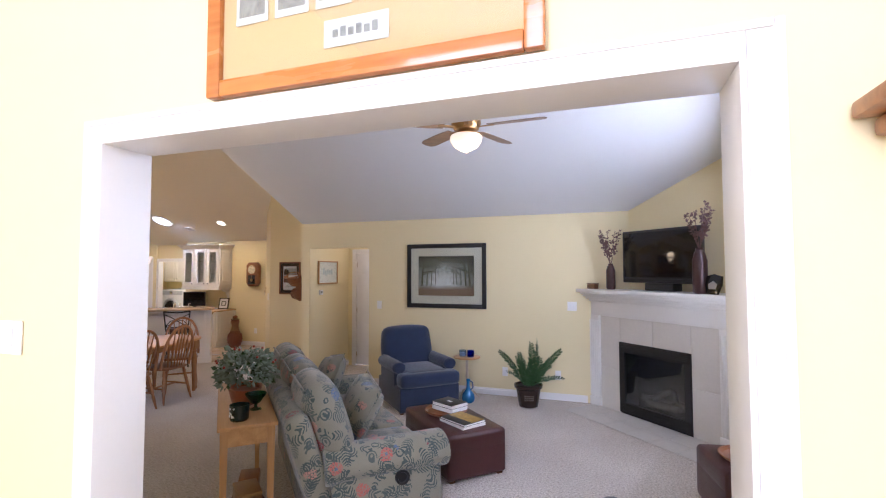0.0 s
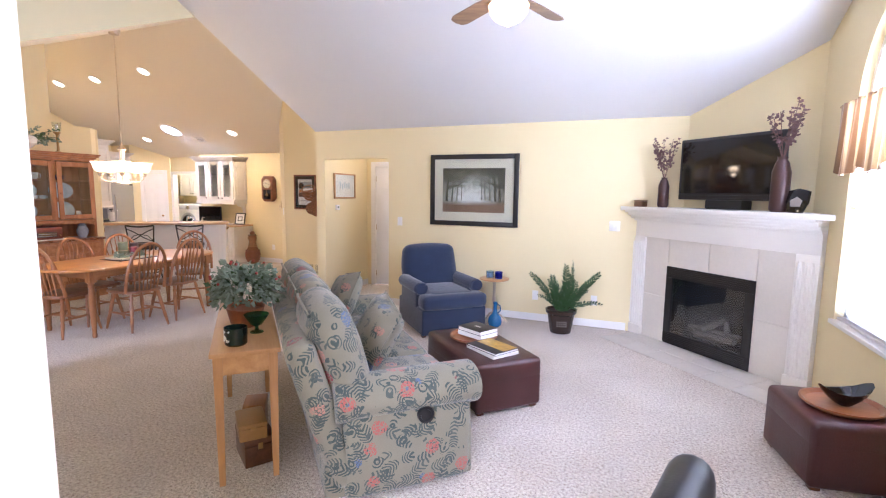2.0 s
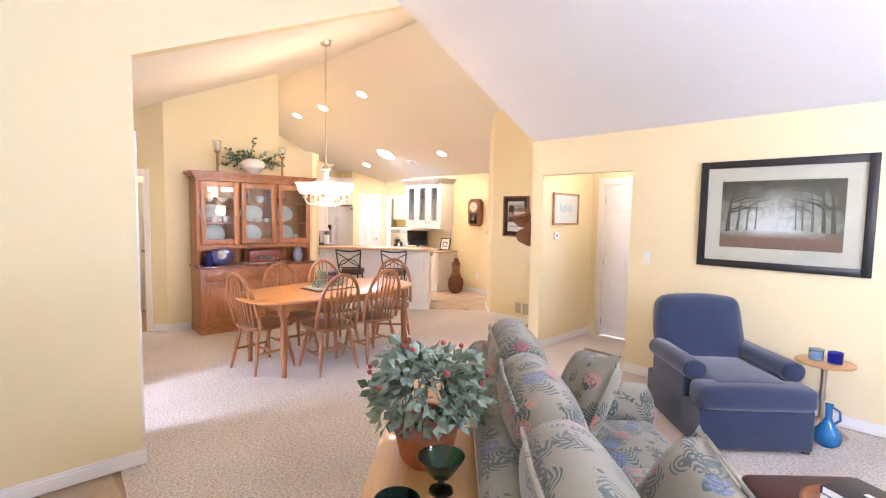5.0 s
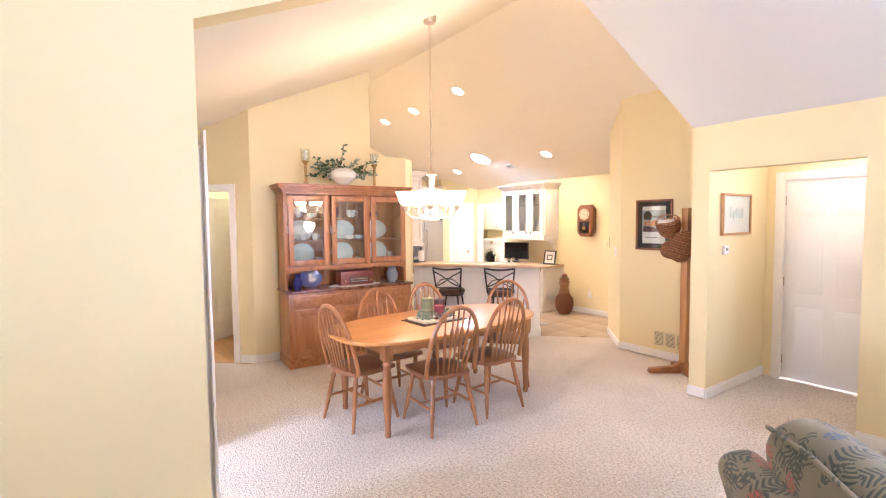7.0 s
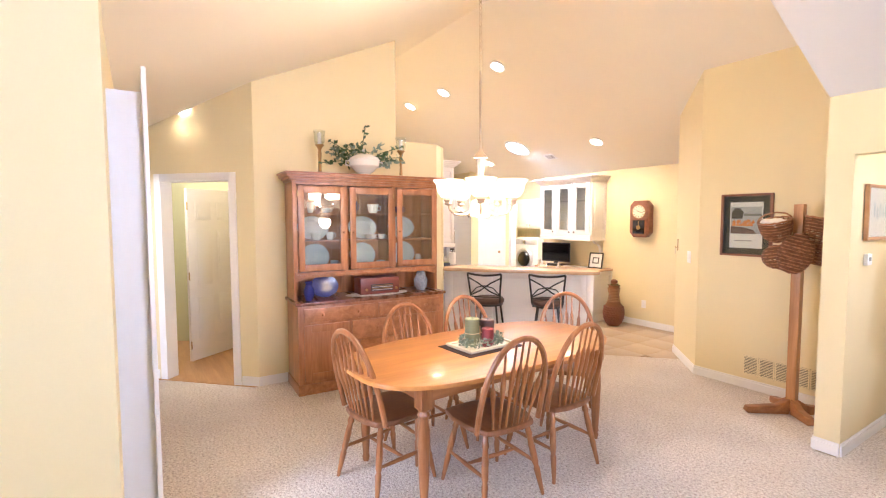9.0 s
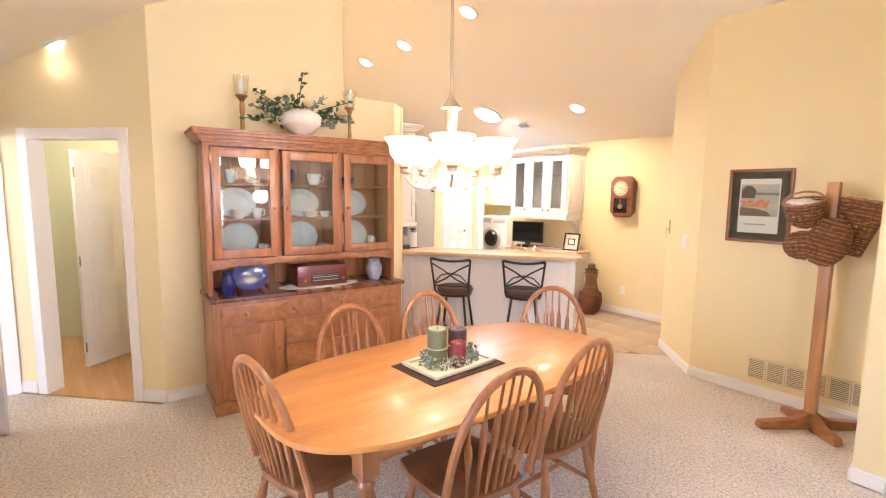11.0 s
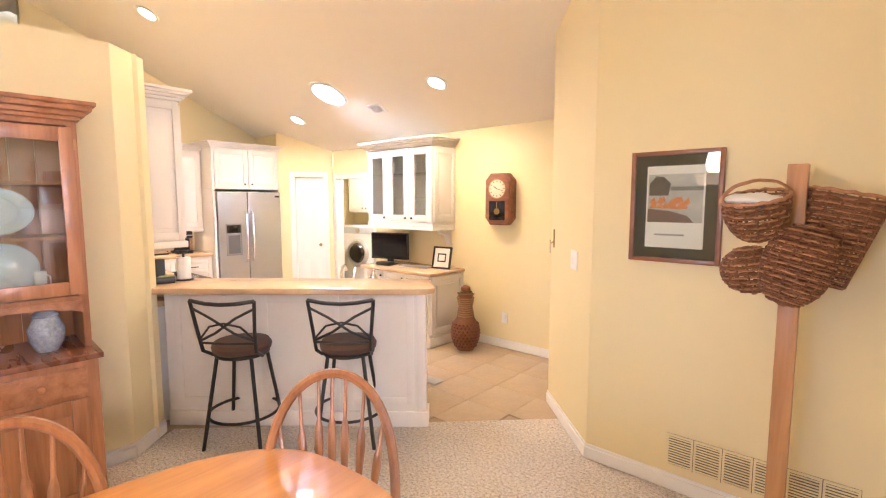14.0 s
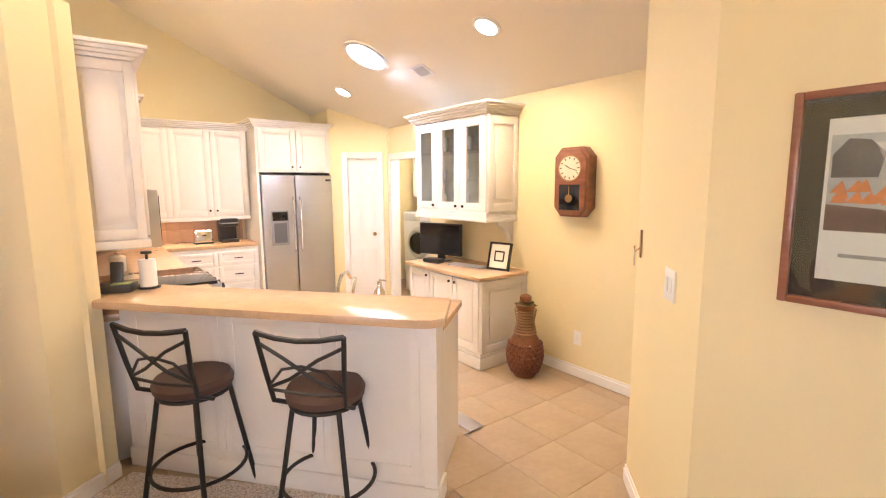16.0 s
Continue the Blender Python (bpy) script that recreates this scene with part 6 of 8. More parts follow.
for nm, mm, sd, ct_ in (("leaves", SAGE, 21, 330), ("pale_buds", mat("cream_buds", (0.60, 0.58, 0.42), 0.7, 0, 0.15, 30), 22, 260)):
    b = B()
    rnd = random.Random(sd)
    for _ in range(ct_):
        a = rnd.uniform(0, 6.283)
        p = Vector((math.cos(a) * rnd.uniform(0.085, 0.135), math.sin(a) * rnd.uniform(0.14, 0.215), rnd.uniform(0.0, 0.055)))
        d = Vector((rnd.uniform(-1, 1), rnd.uniform(-1, 1), rnd.uniform(-0.2, 1))).normalized() * (0.028 if nm == "leaves" else 0.012)
        w = d.orthogonal().normalized() * d.length * 0.35
        b.faces.new([b.verts.new(q) for q in (p, p + d * 0.5 + w, p + d, p + d * 0.5 - w)])
    part(nm, b, mm, wr)


def candle(x, y, r, h, colour, label, band=True):
    c = thing("pillar_candle", CP @ pose(x, y, 0.018), label, "candle", "pillar candles on the tray")
    part("wax", lathe(B(), [(0, 0), (r, 0), (r, h - 0.006), (r - 0.006, h), (r * 0.4, h - 0.008), (0, h - 0.010)], 28), mat("wax_" + label.split()[0], colour, 0.45, 0, 0.08, 12, 0.05, 60), c)
    part("wick", cyl(B(), (0, 0, h - 0.012), (0.002, 0, h + 0.008), 0.0015, None, 6), DARKCOVER, c)
    if band:
        part("raffia_band", tube(B(), [((r + 0.002) * math.cos(6.283 * i / 20), (r + 0.002) * math.sin(6.283 * i / 20), h * 0.45) for i in range(20)], 0.003, 5, True), mat("raffia", (0.55, 0.42, 0.25), 0.8), c)


candle(-0.035, -0.055, 0.052, 0.185, (0.17, 0.19, 0.10), "sage green pillar candle with a raffia band")
candle(-0.02, 0.075, 0.050, 0.165, (0.085, 0.050, 0.055), "mauve brown pillar candle with a raffia band")
candle(0.062, 0.005, 0.042, 0.125, (0.22, 0.035, 0.045), "wine red pillar candle in the middle", False)

# hutch
HU = pose(-7.44, 5.10, 0, 0, 0, 87)
hu = thing("hutch", HU, "oak china hutch with three glazed doors and drawers", "cabinet")
W, DL, DU = 0.77, 0.47, 0.33


def rail(a, b2, m=HUTCHOAK, bev=0.004, name="rail", par=None):
    return part(name, box(B(), a, b2, bev), m, par or hu)


rail((-W, -DL, 0.10), (W, -0.004, 0.845), HUTCHOAK, 0.004, "lower_body")
rail((-W - 0.01, -DL - 0.008, 0.0), (W + 0.01, -0.004, 0.10), HUTCHOAKY, 0.004, "plinth")
rail((-W - 0.02, -DL - 0.02, 0.845), (W + 0.02, -0.004, 0.875), wood("dark_hutch_top", (0.10, 0.035, 0.016), (0.20, 0.075, 0.035), 0.25, 1), 0.006, "counter")
for x0, x1 in ((-W + 0.05, -0.02), (0.02, W - 0.05)):
    d = part("drawer", box(B(), (x0, -DL - 0.018, 0.685), (x1, -DL, 0.815), 0.007), HUTCHOAKY, hu)
    for k in (0.25, 0.75):
        part("knob", ball(B(), (x0 + (x1 - x0) * k, -DL - 0.03, 0.75), 0.015, n=10), HUTCHOAK, d)
for x0, x1 in ((-W + 0.05, -0.28), (0.28, W - 0.05)):
    d = new("cupboard_door")
    d.parent = hu
    for a, b2, z0, z1 in ((x0, x0 + 0.07, 0.13, 0.66), (x1 - 0.07, x1, 0.13, 0.66), (x0 + 0.07, x1 - 0.07, 0.13, 0.20), (x0 + 0.07, x1 - 0.07, 0.59, 0.66)):
        part("door_stile", box(B(), (a, -DL - 0.018, z0), (b2, -DL, z1), 0.004), HUTCHOAK, d)
    part("door_panel", box(B(), (x0 + 0.07, -DL - 0.010, 0.20), (x1 - 0.07, -DL, 0.59), 0.004), HUTCHOAK, d)
    part("knob", ball(B(), (x1 - 0.035 if x0 < 0 else x0 + 0.035, -DL - 0.03, 0.45), 0.015, n=10), HUTCHOAK, d)
for z0, z1 in ((0.13, 0.28), (0.30, 0.46), (0.48, 0.66)):
    d = part("drawer", box(B(), (-0.26, -DL - 0.018, z0), (0.26, -DL, z1), 0.007), HUTCHOAKY, hu)
    part("knob", ball(B(), (0, -DL - 0.03, (z0 + z1) / 2), 0.015, n=10), HUTCHOAK, d)
rail((-W, -DU, 0.875), (-W + 0.03, -0.004, 2.0), HUTCHOAK, 0.003, "side_panel")
rail((W - 0.03, -DU, 0.875), (W, -0.004, 2.0), HUTCHOAK, 0.003, "side_panel")
for i in range(14):
    x = -W + 0.03 + (2 * W - 0.06) * i / 14
    rail((x + 0.001, -0.018, 0.875), (x + (2 * W - 0.06) / 14 - 0.001, -0.006, 2.0), HUTCHOAK, 0.002, "back_board")
rail((-W, -DU, 1.115), (W, -0.02, 1.14), HUTCHOAKY, 0.003, "shelf_bottom")
rail((-W, -DU, 1.975), (W, -0.004, 2.0), HUTCHOAKY, 0.003, "shelf_top")
for z in (1.42, 1.69):
    rail((-W + 0.03, -DU + 0.05, z), (W - 0.03, -0.02, z + 0.018), HUTCHOAKY, 0.003, "shelf")
b = prism(B(), [(-W, 0), (-W, -0.07), (-W + 0.06, -0.05), (-W + 0.16, -0.03), (-0.2, -0.026), (0, -0.02), (0.2, -0.026), (W - 0.16, -0.03), (W - 0.06, -0.05), (W, -0.07), (W, 0)], 0, 0.018, Matrix.Translation((0, -DU + 0.018, 1.115)) @ Matrix.Rotation(radians(90), 4, "X"))
part("scalloped_valance", b, HUTCHOAKY, hu)
for x in (-W + 0.02, -0.257, 0.257, W - 0.02):
    rail((x - 0.02, -DU - 0.004, 1.14), (x + 0.02, -DU + 0.02, 1.975), HUTCHOAK, 0.003, "stile")
for i in range(3):
    x0, x1 = -W + 0.045 + 0.5065 * i, -W + 0.045 + 0.5065 * i + 0.467
    d = new("glazed_door")
    d.parent = hu
    for a, b2, z0, z1 in ((x0, x0 + 0.06, 1.15, 1.965), (x1 - 0.06, x1, 1.15, 1.965), (x0 + 0.06, x1 - 0.06, 1.15, 1.215), (x0 + 0.06, x1 - 0.06, 1.895, 1.965)):
        part("door_stile", box(B(), (a, -DU - 0.024, z0), (b2, -DU - 0.005, z1), 0.005), HUTCHOAK, d)
    part("pane", box(B(), (x0 + 0.055, -DU - 0.016, 1.21), (x1 - 0.055, -DU - 0.013, 1.90)), PANE, d)
    part("knob", ball(B(), ((x0 + 0.03) if i else (x1 - 0.03), -DU - 0.036, 1.52), 0.014, n=10), HUTCHOAK, d)
    part("hinge", box(B(), ((x1 - 0.004) if i else (x0 - 0.004), -DU - 0.027, 1.86), ((x1 + 0.006) if i else (x0 + 0.006), -DU - 0.02, 1.91)), BRASS, d)
b = B()
for z0, z1, o in ((2.0, 2.02, 0.015), (2.02, 2.045, 0.035), (2.045, 2.07, 0.06), (2.07, 2.09, 0.075)):
    box(b, (-W - o, -DU - o - 0.005, z0), (W + o, -0.004, z1), 0.006)
part("cornice", b, HUTCHOAKY, hu)


def dish(where, r, m, label, name="plate", lean=78, wide=1.0):
    p = thing(name, where @ pose(0, 0, 0, lean, 0, 0) @ Matrix.Diagonal((wide, 1, 1, 1)), label, "plate", "china in the hutch")
    part("dish", lathe(B(), [(0, 0), (r * 0.62, 0.0), (r * 0.70, 0.008), (r, 0.016), (r, 0.019), (r * 0.68, 0.012), (r * 0.6, 0.005), (0, 0.005)], 36, Matrix.Translation((0, r, 0))), m, p)
    part("rim_band", tube(B(), [(r * 0.96 * math.cos(6.283 * i / 36), r + r * 0.96 * math.sin(6.283 * i / 36), 0.018) for i in range(36)], 0.0018, 4, True), mat("grey_blue_rim", (0.40, 0.44, 0.46), 0.3), p)


def cup_thing(where, r, h, m, label):
    c = thing("china_cup", where, label, "cup", "china in the hutch")
    part("cup", lathe(B(), [(0, 0), (r * 0.6, 0), (r * 0.85, h * 0.3), (r, h), (r * 0.93, h), (r * 0.7, h * 0.3), (0, h * 0.15)], 20), m, c)
    part("handle", tube(B(), [(r * 0.8, 0, h * 0.25), (r * 1.4, 0, h * 0.35), (r * 1.4, 0, h * 0.75), (r * 0.95, 0, h * 0.85)], 0.004, 6), m, c)


for x in (-0.50, 0.0, 0.47):
    dish(HU @ pose(x, -0.10, 1.142), 0.13, PALEBLUE, "large pale blue china plate standing in the hutch", wide=1.1)
    dish(HU @ pose(x + (-0.02 if x else 0), -0.10, 1.44), 0.12, PORCELAIN if x < 0 else PALEBLUE, "wide oval pale china platter standing in the hutch", wide=1.32)
for x, z, r, h, m, lab in ((-0.57, 1.71, 0.035, 0.10, PORCELAIN, "white china tankard in the hutch"), (-0.42, 1.71, 0.045, 0.05, PORCELAIN, "white china teacup in the hutch"), (-0.12, 1.71, 0.03, 0.12, BLUECHINA, "blue and white beaker in the hutch"), (0.08, 1.71, 0.06, 0.09, PORCELAIN, "white china teapot in the hutch"), (0.38, 1.71, 0.05, 0.07, BLUECHINA, "blue and white bowl in the hutch"), (-0.52, 1.44, 0.055, 0.07, PORCELAIN, "white covered sugar bowl in the hutch"), (-0.38, 1.44, 0.04, 0.08, PORCELAIN, "white cream jug in the hutch"), (0.05, 1.44, 0.065, 0.05, PORCELAIN, "white sauce bowl in the hutch"), (0.17, 1.44, 0.04, 0.05, PORCELAIN, "small white cup in the hutch"), (-0.34, 1.142, 0.04, 0.09, mat("cut_crystal", (0.55, 0.57, 0.58), 0.08, 0, 0.3, 40), "cut crystal cup in the hutch"), (0.16, 1.142, 0.045, 0.07, mat("cut_crystal_bowl", (0.55, 0.57, 0.58), 0.08, 0, 0.3, 40), "cut crystal bowl in the hutch"), (0.60, 1.142, 0.028, 0.12, PORCELAIN, "white china figure vase in the hutch")):
    cup_thing(HU @ pose(x, -0.20, z), r, h, m, lab)
# on the hutch counter
v = thing("cobalt_vase", HU @ pose(-0.64, -0.36, 0.875), "small cobalt blue glass vase on the hutch", "vase")
part("vase", lathe(B(), [(0, 0), (0.03, 0), (0.05, 0.05), (0.052, 0.10), (0.028, 0.15), (0.04, 0.18), (0.034, 0.18), (0.02, 0.15), (0, 0.14)], 24), mat("cobalt_blue_glaze", (0.014, 0.02, 0.16), 0.08, 0, 0.1, 6), v)
p = thing("blue_platter", HU @ pose(-0.46, -0.27, 0.877, 74, 0, 0), "oval blue and white patterned platter standing upright", "plate")
b = lathe(B(), [(0, 0), (0.10, 0), (0.14, 0.014), (0.14, 0.018), (0.09, 0.006), (0, 0.006)], 36)
bmesh.ops.scale(b, vec=(1, 0.78, 1), verts=b.verts[:])
bmesh.ops.translate(b, vec=(0, 0.11, 0), verts=b.verts[:])
part("platter", b, BLUECHINA, p)
rd = thing("table_radio", HU @ pose(0.08, -0.28, 0.885), "red-brown wooden table radio on a lace doily", "radio")
REDWOOD = wood("red_mahogany", (0.12, 0.025, 0.02), (0.22, 0.055, 0.04), 0.3, 0)
part("body", box(B(), (-0.21, -0.10, 0), (0.21, 0.10, 0.165), 0.01), REDWOOD, rd)
part("dial_panel", box(B(), (-0.10, -0.108, 0.03), (0.14, -0.098, 0.10), 0.003), DARKCOVER, rd)
for i in range(4):
    part("dial_bar", box(B(), (-0.09, -0.111, 0.042 + 0.014 * i), (0.13, -0.106, 0.047 + 0.014 * i)), BRASS if i % 2 else PAPER, rd)
for x in (-0.15, 0.175):
    part("knob", cyl(B(), (x, -0.115, 0.05), (x, -0.1, 0.05), 0.013), BRASS, rd)
do = thing("lace_doily", HU @ pose(0.08, -0.30, 0.876), "white lace runner under the radio", "doily")
part("cloth", prism(B(), [(0.33 * math.cos(6.283 * i / 60) * (1 + 0.03 * (i % 2)), 0.13 * math.sin(6.283 * i / 60) * (1 + 0.06 * (i % 2))) for i in range(60)], 0.0, 0.004), PAPER, do)
gj = thing("ginger_jar", HU @ pose(0.60, -0.27, 0.875), "blue and white ginger jar on the hutch", "jar")
part("jar", lathe(B(), [(0, 0), (0.045, 0), (0.07, 0.05), (0.075, 0.11), (0.05, 0.165), (0.042, 0.17), (0, 0.17)], 28), mat("blue_white_china", (0.30, 0.34, 0.42), 0.2, 0, 0.34, 40, 0, 90), gj)
part("lid", lathe(B(), [(0.052, 0.17), (0.054, 0.18), (0.03, 0.205), (0.012, 0.215), (0.014, 0.225), (0, 0.23)], 24), mat("blue_white_china_lid", (0.30, 0.34, 0.42), 0.2, 0, 0.34, 40, 0, 90), gj)
# on top of the hutch
for x in (-0.46, 0.42):
    c = thing("candlestick", HU @ pose(x, -0.17, 2.09), "brass candlestick with a glass hurricane shade", "candlestick", "candlesticks on the hutch")
    part("stick", lathe(B(), [(0, 0), (0.05, 0), (0.05, 0.012), (0.018, 0.03), (0.014, 0.12), (0.02, 0.2), (0.014, 0.24), (0.03, 0.27), (0.045, 0.28), (0.045, 0.29), (0, 0.29)], 20), BRASS, c)
    part("wax_candle", cyl(B(), (0, 0, 0.29), (0, 0, 0.40), 0.018), PORCELAIN, c)
    part("glass_shade", lathe(B(), [(0.03, 0.29), (0.052, 0.32), (0.05, 0.36), (0.058, 0.43), (0.056, 0.43), (0.048, 0.36), (0.05, 0.32), (0.028, 0.292)], 24), PANE, c)
tu = thing("soup_tureen", HU @ pose(-0.02, -0.23, 2.09), "white china tureen with lid and handles", "tureen")
part("tureen", lathe(B(), [(0, 0), (0.055, 0), (0.045, 0.015), (0.07, 0.03), (0.115, 0.075), (0.12, 0.11), (0.125, 0.12), (0, 0.12)], 32), PORCELAIN, tu)
part("lid", lathe(B(), [(0.122, 0.121), (0.11, 0.14), (0.06, 0.165), (0.015, 0.175), (0.012, 0.185), (0.02, 0.195), (0.015, 0.205), (0, 0.207)], 32), PORCELAIN, tu)
for sx in (-1, 1):
    part("handle", tube(B(), [(sx * 0.11, 0, 0.07), (sx * 0.15, 0, 0.08), (sx * 0.15, 0, 0.11), (sx * 0.12, 0, 0.11)], 0.007, 6), PORCELAIN, tu)
gr = thing("eucalyptus_greenery", HU @ pose(-0.02, -0.12, 2.09), "trailing silk eucalyptus on top of the hutch", "plant")
rnd = random.Random(31)
for i in range(22):
    a = rnd.uniform(0.15, 2.99)
    L = rnd.uniform(0.2, 0.40)
    tip = Vector((math.cos(a) * L * 0.95, rnd.uniform(-0.16, 0.06), 0.05 + math.sin(a) * L * rnd.uniform(0.5, 0.95)))
    b = tube(B(), [(0, 0, 0.02), Vector((0, 0, 0.06)).lerp(tip, 0.5) + Vector((0, 0, 0.04)), tip], 0.003, 5)
    for k in range(16):
        t = 0.25 + 0.75 * k / 15
        c = Vector((0, 0, 0.05)).lerp(tip, t) + Vector((0, 0, 0.08 * t * (1 - t)))
        d = Vector((rnd.uniform(-1, 1), rnd.uniform(-1, 0.4), rnd.uniform(-0.6, 0.8))).normalized() * 0.042
        w = d.orthogonal().normalized() * 0.018
        b.faces.new([b.verts.new(q) for q in (c, c + d * 0.45 + w, c + d, c + d * 0.45 - w)])
    part("spray", b, LEAF if i % 3 else SAGE, gr)

tu.scale = (1.3, 1.3, 1.3)
gr.scale = (1.3, 1.3, 1.3)

# chandelier
chn = thing("chandelier", pose(-5.21, 5.03, 0), "nickel chandelier with five lit upturned glass shades", "chandelier")
top = din_ceil(5.05)
part("canopy", lathe(B(), [(0.012, top - 0.06), (0.05, top - 0.05), (0.062, top - 0.01), (0.062, top + 0.02)], 24), NICKEL, chn)
part("rod", cyl(B(), (0, 0, 2.14), (0, 0, 2.62), 0.0075, None, 10), NICKEL, chn)
b = B()
z = 2.63
k = 0
while z < top - 0.05:
    m = Matrix.Translation((0, 0, z)) @ Matrix.Rotation(radians(90 * (k % 2)), 4, "Z")
    tube(b, [m @ Vector((0.009 * math.cos(6.283 * i / 8), 0, 0.017 * math.sin(6.283 * i / 8))) for i in range(8)], 0.0026, 5, True)
    z += 0.026
    k += 1
part("chain", b, NICKEL, chn)
part("column", lathe(B(), [(0.008, 2.15), (0.012, 2.11), (0.02, 2.09), (0.045, 2.06), (0.05, 2.05), (0.028, 2.045), (0.026, 1.93), (0.04, 1.92), (0.03, 1.88), (0.02, 1.80), (0.035, 1.74), (0.05, 1.72), (0.012, 1.70)], 24), NICKEL, chn)
part("down_shade", lathe(B(), [(0.03, 1.78), (0.055, 1.765), (0.062, 1.70), (0.066, 1.665), (0.06, 1.662), (0, 1.68)], 28), SHADEGLASS, chn, "lit glass downlight")
part("down_rim", lathe(B(), [(0.066, 1.668), (0.072, 1.664), (0.066, 1.66)], 28), NICKEL, chn)
for i in range(5):
    a = radians(72 * i + 36)
    d = Vector((math.cos(a), math.sin(a), 0))
    s = thing("arm_light", pose(0, 0, 0), "", "")
    for kk in list(s.keys()):
        del s[kk]
    s.parent = chn
    part("arm", tube(B(), [d * r + Vector((0, 0, zz)) for r, zz in ((0.03, 1.75), (0.065, 1.70), (0.12, 1.673), (0.18, 1.68), (0.212, 1.71), (0.22, 1.745))], 0.0075, 8), NICKEL, s)
    m = Matrix.Translation(d * 0.22)
    part("socket", lathe(B(), [(0.01, 1.735), (0.028, 1.745), (0.024, 1.76), (0.032, 1.77), (0.022, 1.79)], 18, m), NICKEL, s)
    part("shade", lathe(B(), [(0.026, 1.785), (0.047, 1.79), (0.074, 1.83), (0.079, 1.868), (0.093, 1.890), (0.101, 1.90), (0.097, 1.902), (0.074, 1.87), (0.069, 1.84), (0.042, 1.80)], 28, m), SHADEGLASS, s, "lit frosted glass shade")

# basket stand
POSTOAK = wood("honey_oak_upright", (0.34, 0.155, 0.05), (0.52, 0.27, 0.10), 0.38, 2)
bs = thing("basket_stand", pose(-4.355, 7.68, 0), "tall square oak post stand on four feet", "stand")
part("post", box(B(), (-0.035, -0.035, 0.05), (0.035, 0.035, 1.76), 0.005), POSTOAK, bs)
for i in range(4):
    a = 90 * i + 52
    m = Matrix.Rotation(radians(a), 4, "Z")
    part("foot", prism(B(), [(0.03, 0.0), (0.36, 0.0), (0.375, 0.02), (0.36, 0.055), (0.12, 0.075), (0.03, 0.13)], -0.03, 0.03, m @ Matrix.Rotation(radians(90), 4, "X"), 0.006) if a % 180 == 52 else prism(B(), [(0.03, 0.0), (0.25, 0.0), (0.265, 0.02), (0.25, 0.055), (0.12, 0.075), (0.03, 0.13)], -0.03, 0.03, m @ Matrix.Rotation(radians(90), 4, "X"), 0.006), OAK, bs)
for p0, p1 in (((-0.035, -0.02, 1.58), (-0.14, -0.06, 1.60)), ((0.035, -0.02, 1.50), (0.14, -0.03, 1.52)), ((0, -0.035, 1.40), (0, -0.14, 1.42))):
    part("peg", cyl(B(), p0, p1, 0.009, None, 8), OAK, bs)


def basket(where, rx, ry, h, label, shape="bowl"):
    """A woven basket: horizontal wands over upright stakes; bowl, deep square taper, or a closed egg."""
    k = thing("wicker_basket", where, label, "basket", "baskets hanging on the stand")
    rows = max(11, int(h / 0.0085))
    rnd = random.Random(int(h * 1000))

    def ring(t, i, n, grow=1.0):
        a = 6.283 * i / n
        c, s2 = math.cos(a), math.sin(a)
        if shape == "egg":
            w = 0.06 + 0.94 * max(0.0, 1 - (2 * t - 1) ** 2) ** 0.5
        elif shape == "deep":
            q = (abs(c) ** 4 + abs(s2) ** 4) ** -0.25
            c, s2, w = c * q, s2 * q, 0.62 + 0.38 * t
        else:
            w = 0.16 + 0.84 * (1 - (1 - t) ** 2.2) ** 0.5
        return Vector((rx * w * c * grow, ry * w * s2 * grow, h * t))

    weave = [B(), B()]
    for r in range(rows):
        t = r / (rows - 1)
        wob = rnd.uniform(-0.004, 0.004)
        tube(weave[r % 3 == 0], [ring(t, i, 36, 1 + 0.045 * (-1) ** (i // 2 + r)) + Vector((0, 0, wob + rnd.uniform(-0.002, 0.002))) for i in range(36)], 0.52 * h / rows, 5, True)
    part("weave", weave[0], WICKER, k)
    part("pale_weave", weave[1], PALEWICKER, k, "lighter tan wands in the weave")
    for i in range(18):
        part("stake", tube(B(), [ring(j / 7, i, 18, 1.03) for j in range(8)], 0.0045, 5), WICKER, k)
    if shape == "bowl":
        for turn in (0.0, 0.012):
            part("handle", tube(B(), [(rx * 1.02 * math.cos(math.pi * i / 16), turn + 0.006 * math.sin(i * 1.9), h + 0.07 * math.sin(math.pi * i / 16)) for i in range(17)], 0.006, 6), PALEWICKER, k)
    if shape != "egg":
        part("rim", tube(B(), [ring(1, i, 36, 1.03) + Vector((0, 0, 0.004 + 0.003 * math.sin(i * 2.4))) for i in range(36)], 0.008, 6, True), PALEWICKER, k)
        part("bottom", prism(B(), [tuple(ring(0, i, 20).xy) for i in range(20)], -0.006, 0.004), WICKER, k)


PALEWICKER = mat("tan_wicker", (0.38, 0.18, 0.08), 0.5, 0, 0.3, 30, 0.4, 90)
basket(pose(-4.465, 7.585, 1.45, 14, -10, 20), 0.115, 0.105, 0.18, "small round wicker basket with a white liner")
basket(pose(-4.37, 7.54, 1.20, -6, 14, 0), 0.115, 0.09, 0.33, "egg-shaped brown wicker basket hung in front", "egg")
basket(pose(-4.265, 7.70, 1.28, -4, 12, 8), 0.125, 0.095, 0.36, "deep square tapered dark wicker basket", "deep")
basket(pose(-4.475, 7.65, 1.22, 6, -10, -10), 0.11, 0.09, 0.20, "shallow brown wicker basket hanging low", "egg")
t = thing("cloth_liner", pose(-4.49, 7.555, 1.63), "crumpled white cloth lining the small basket", "cloth")
b = B()
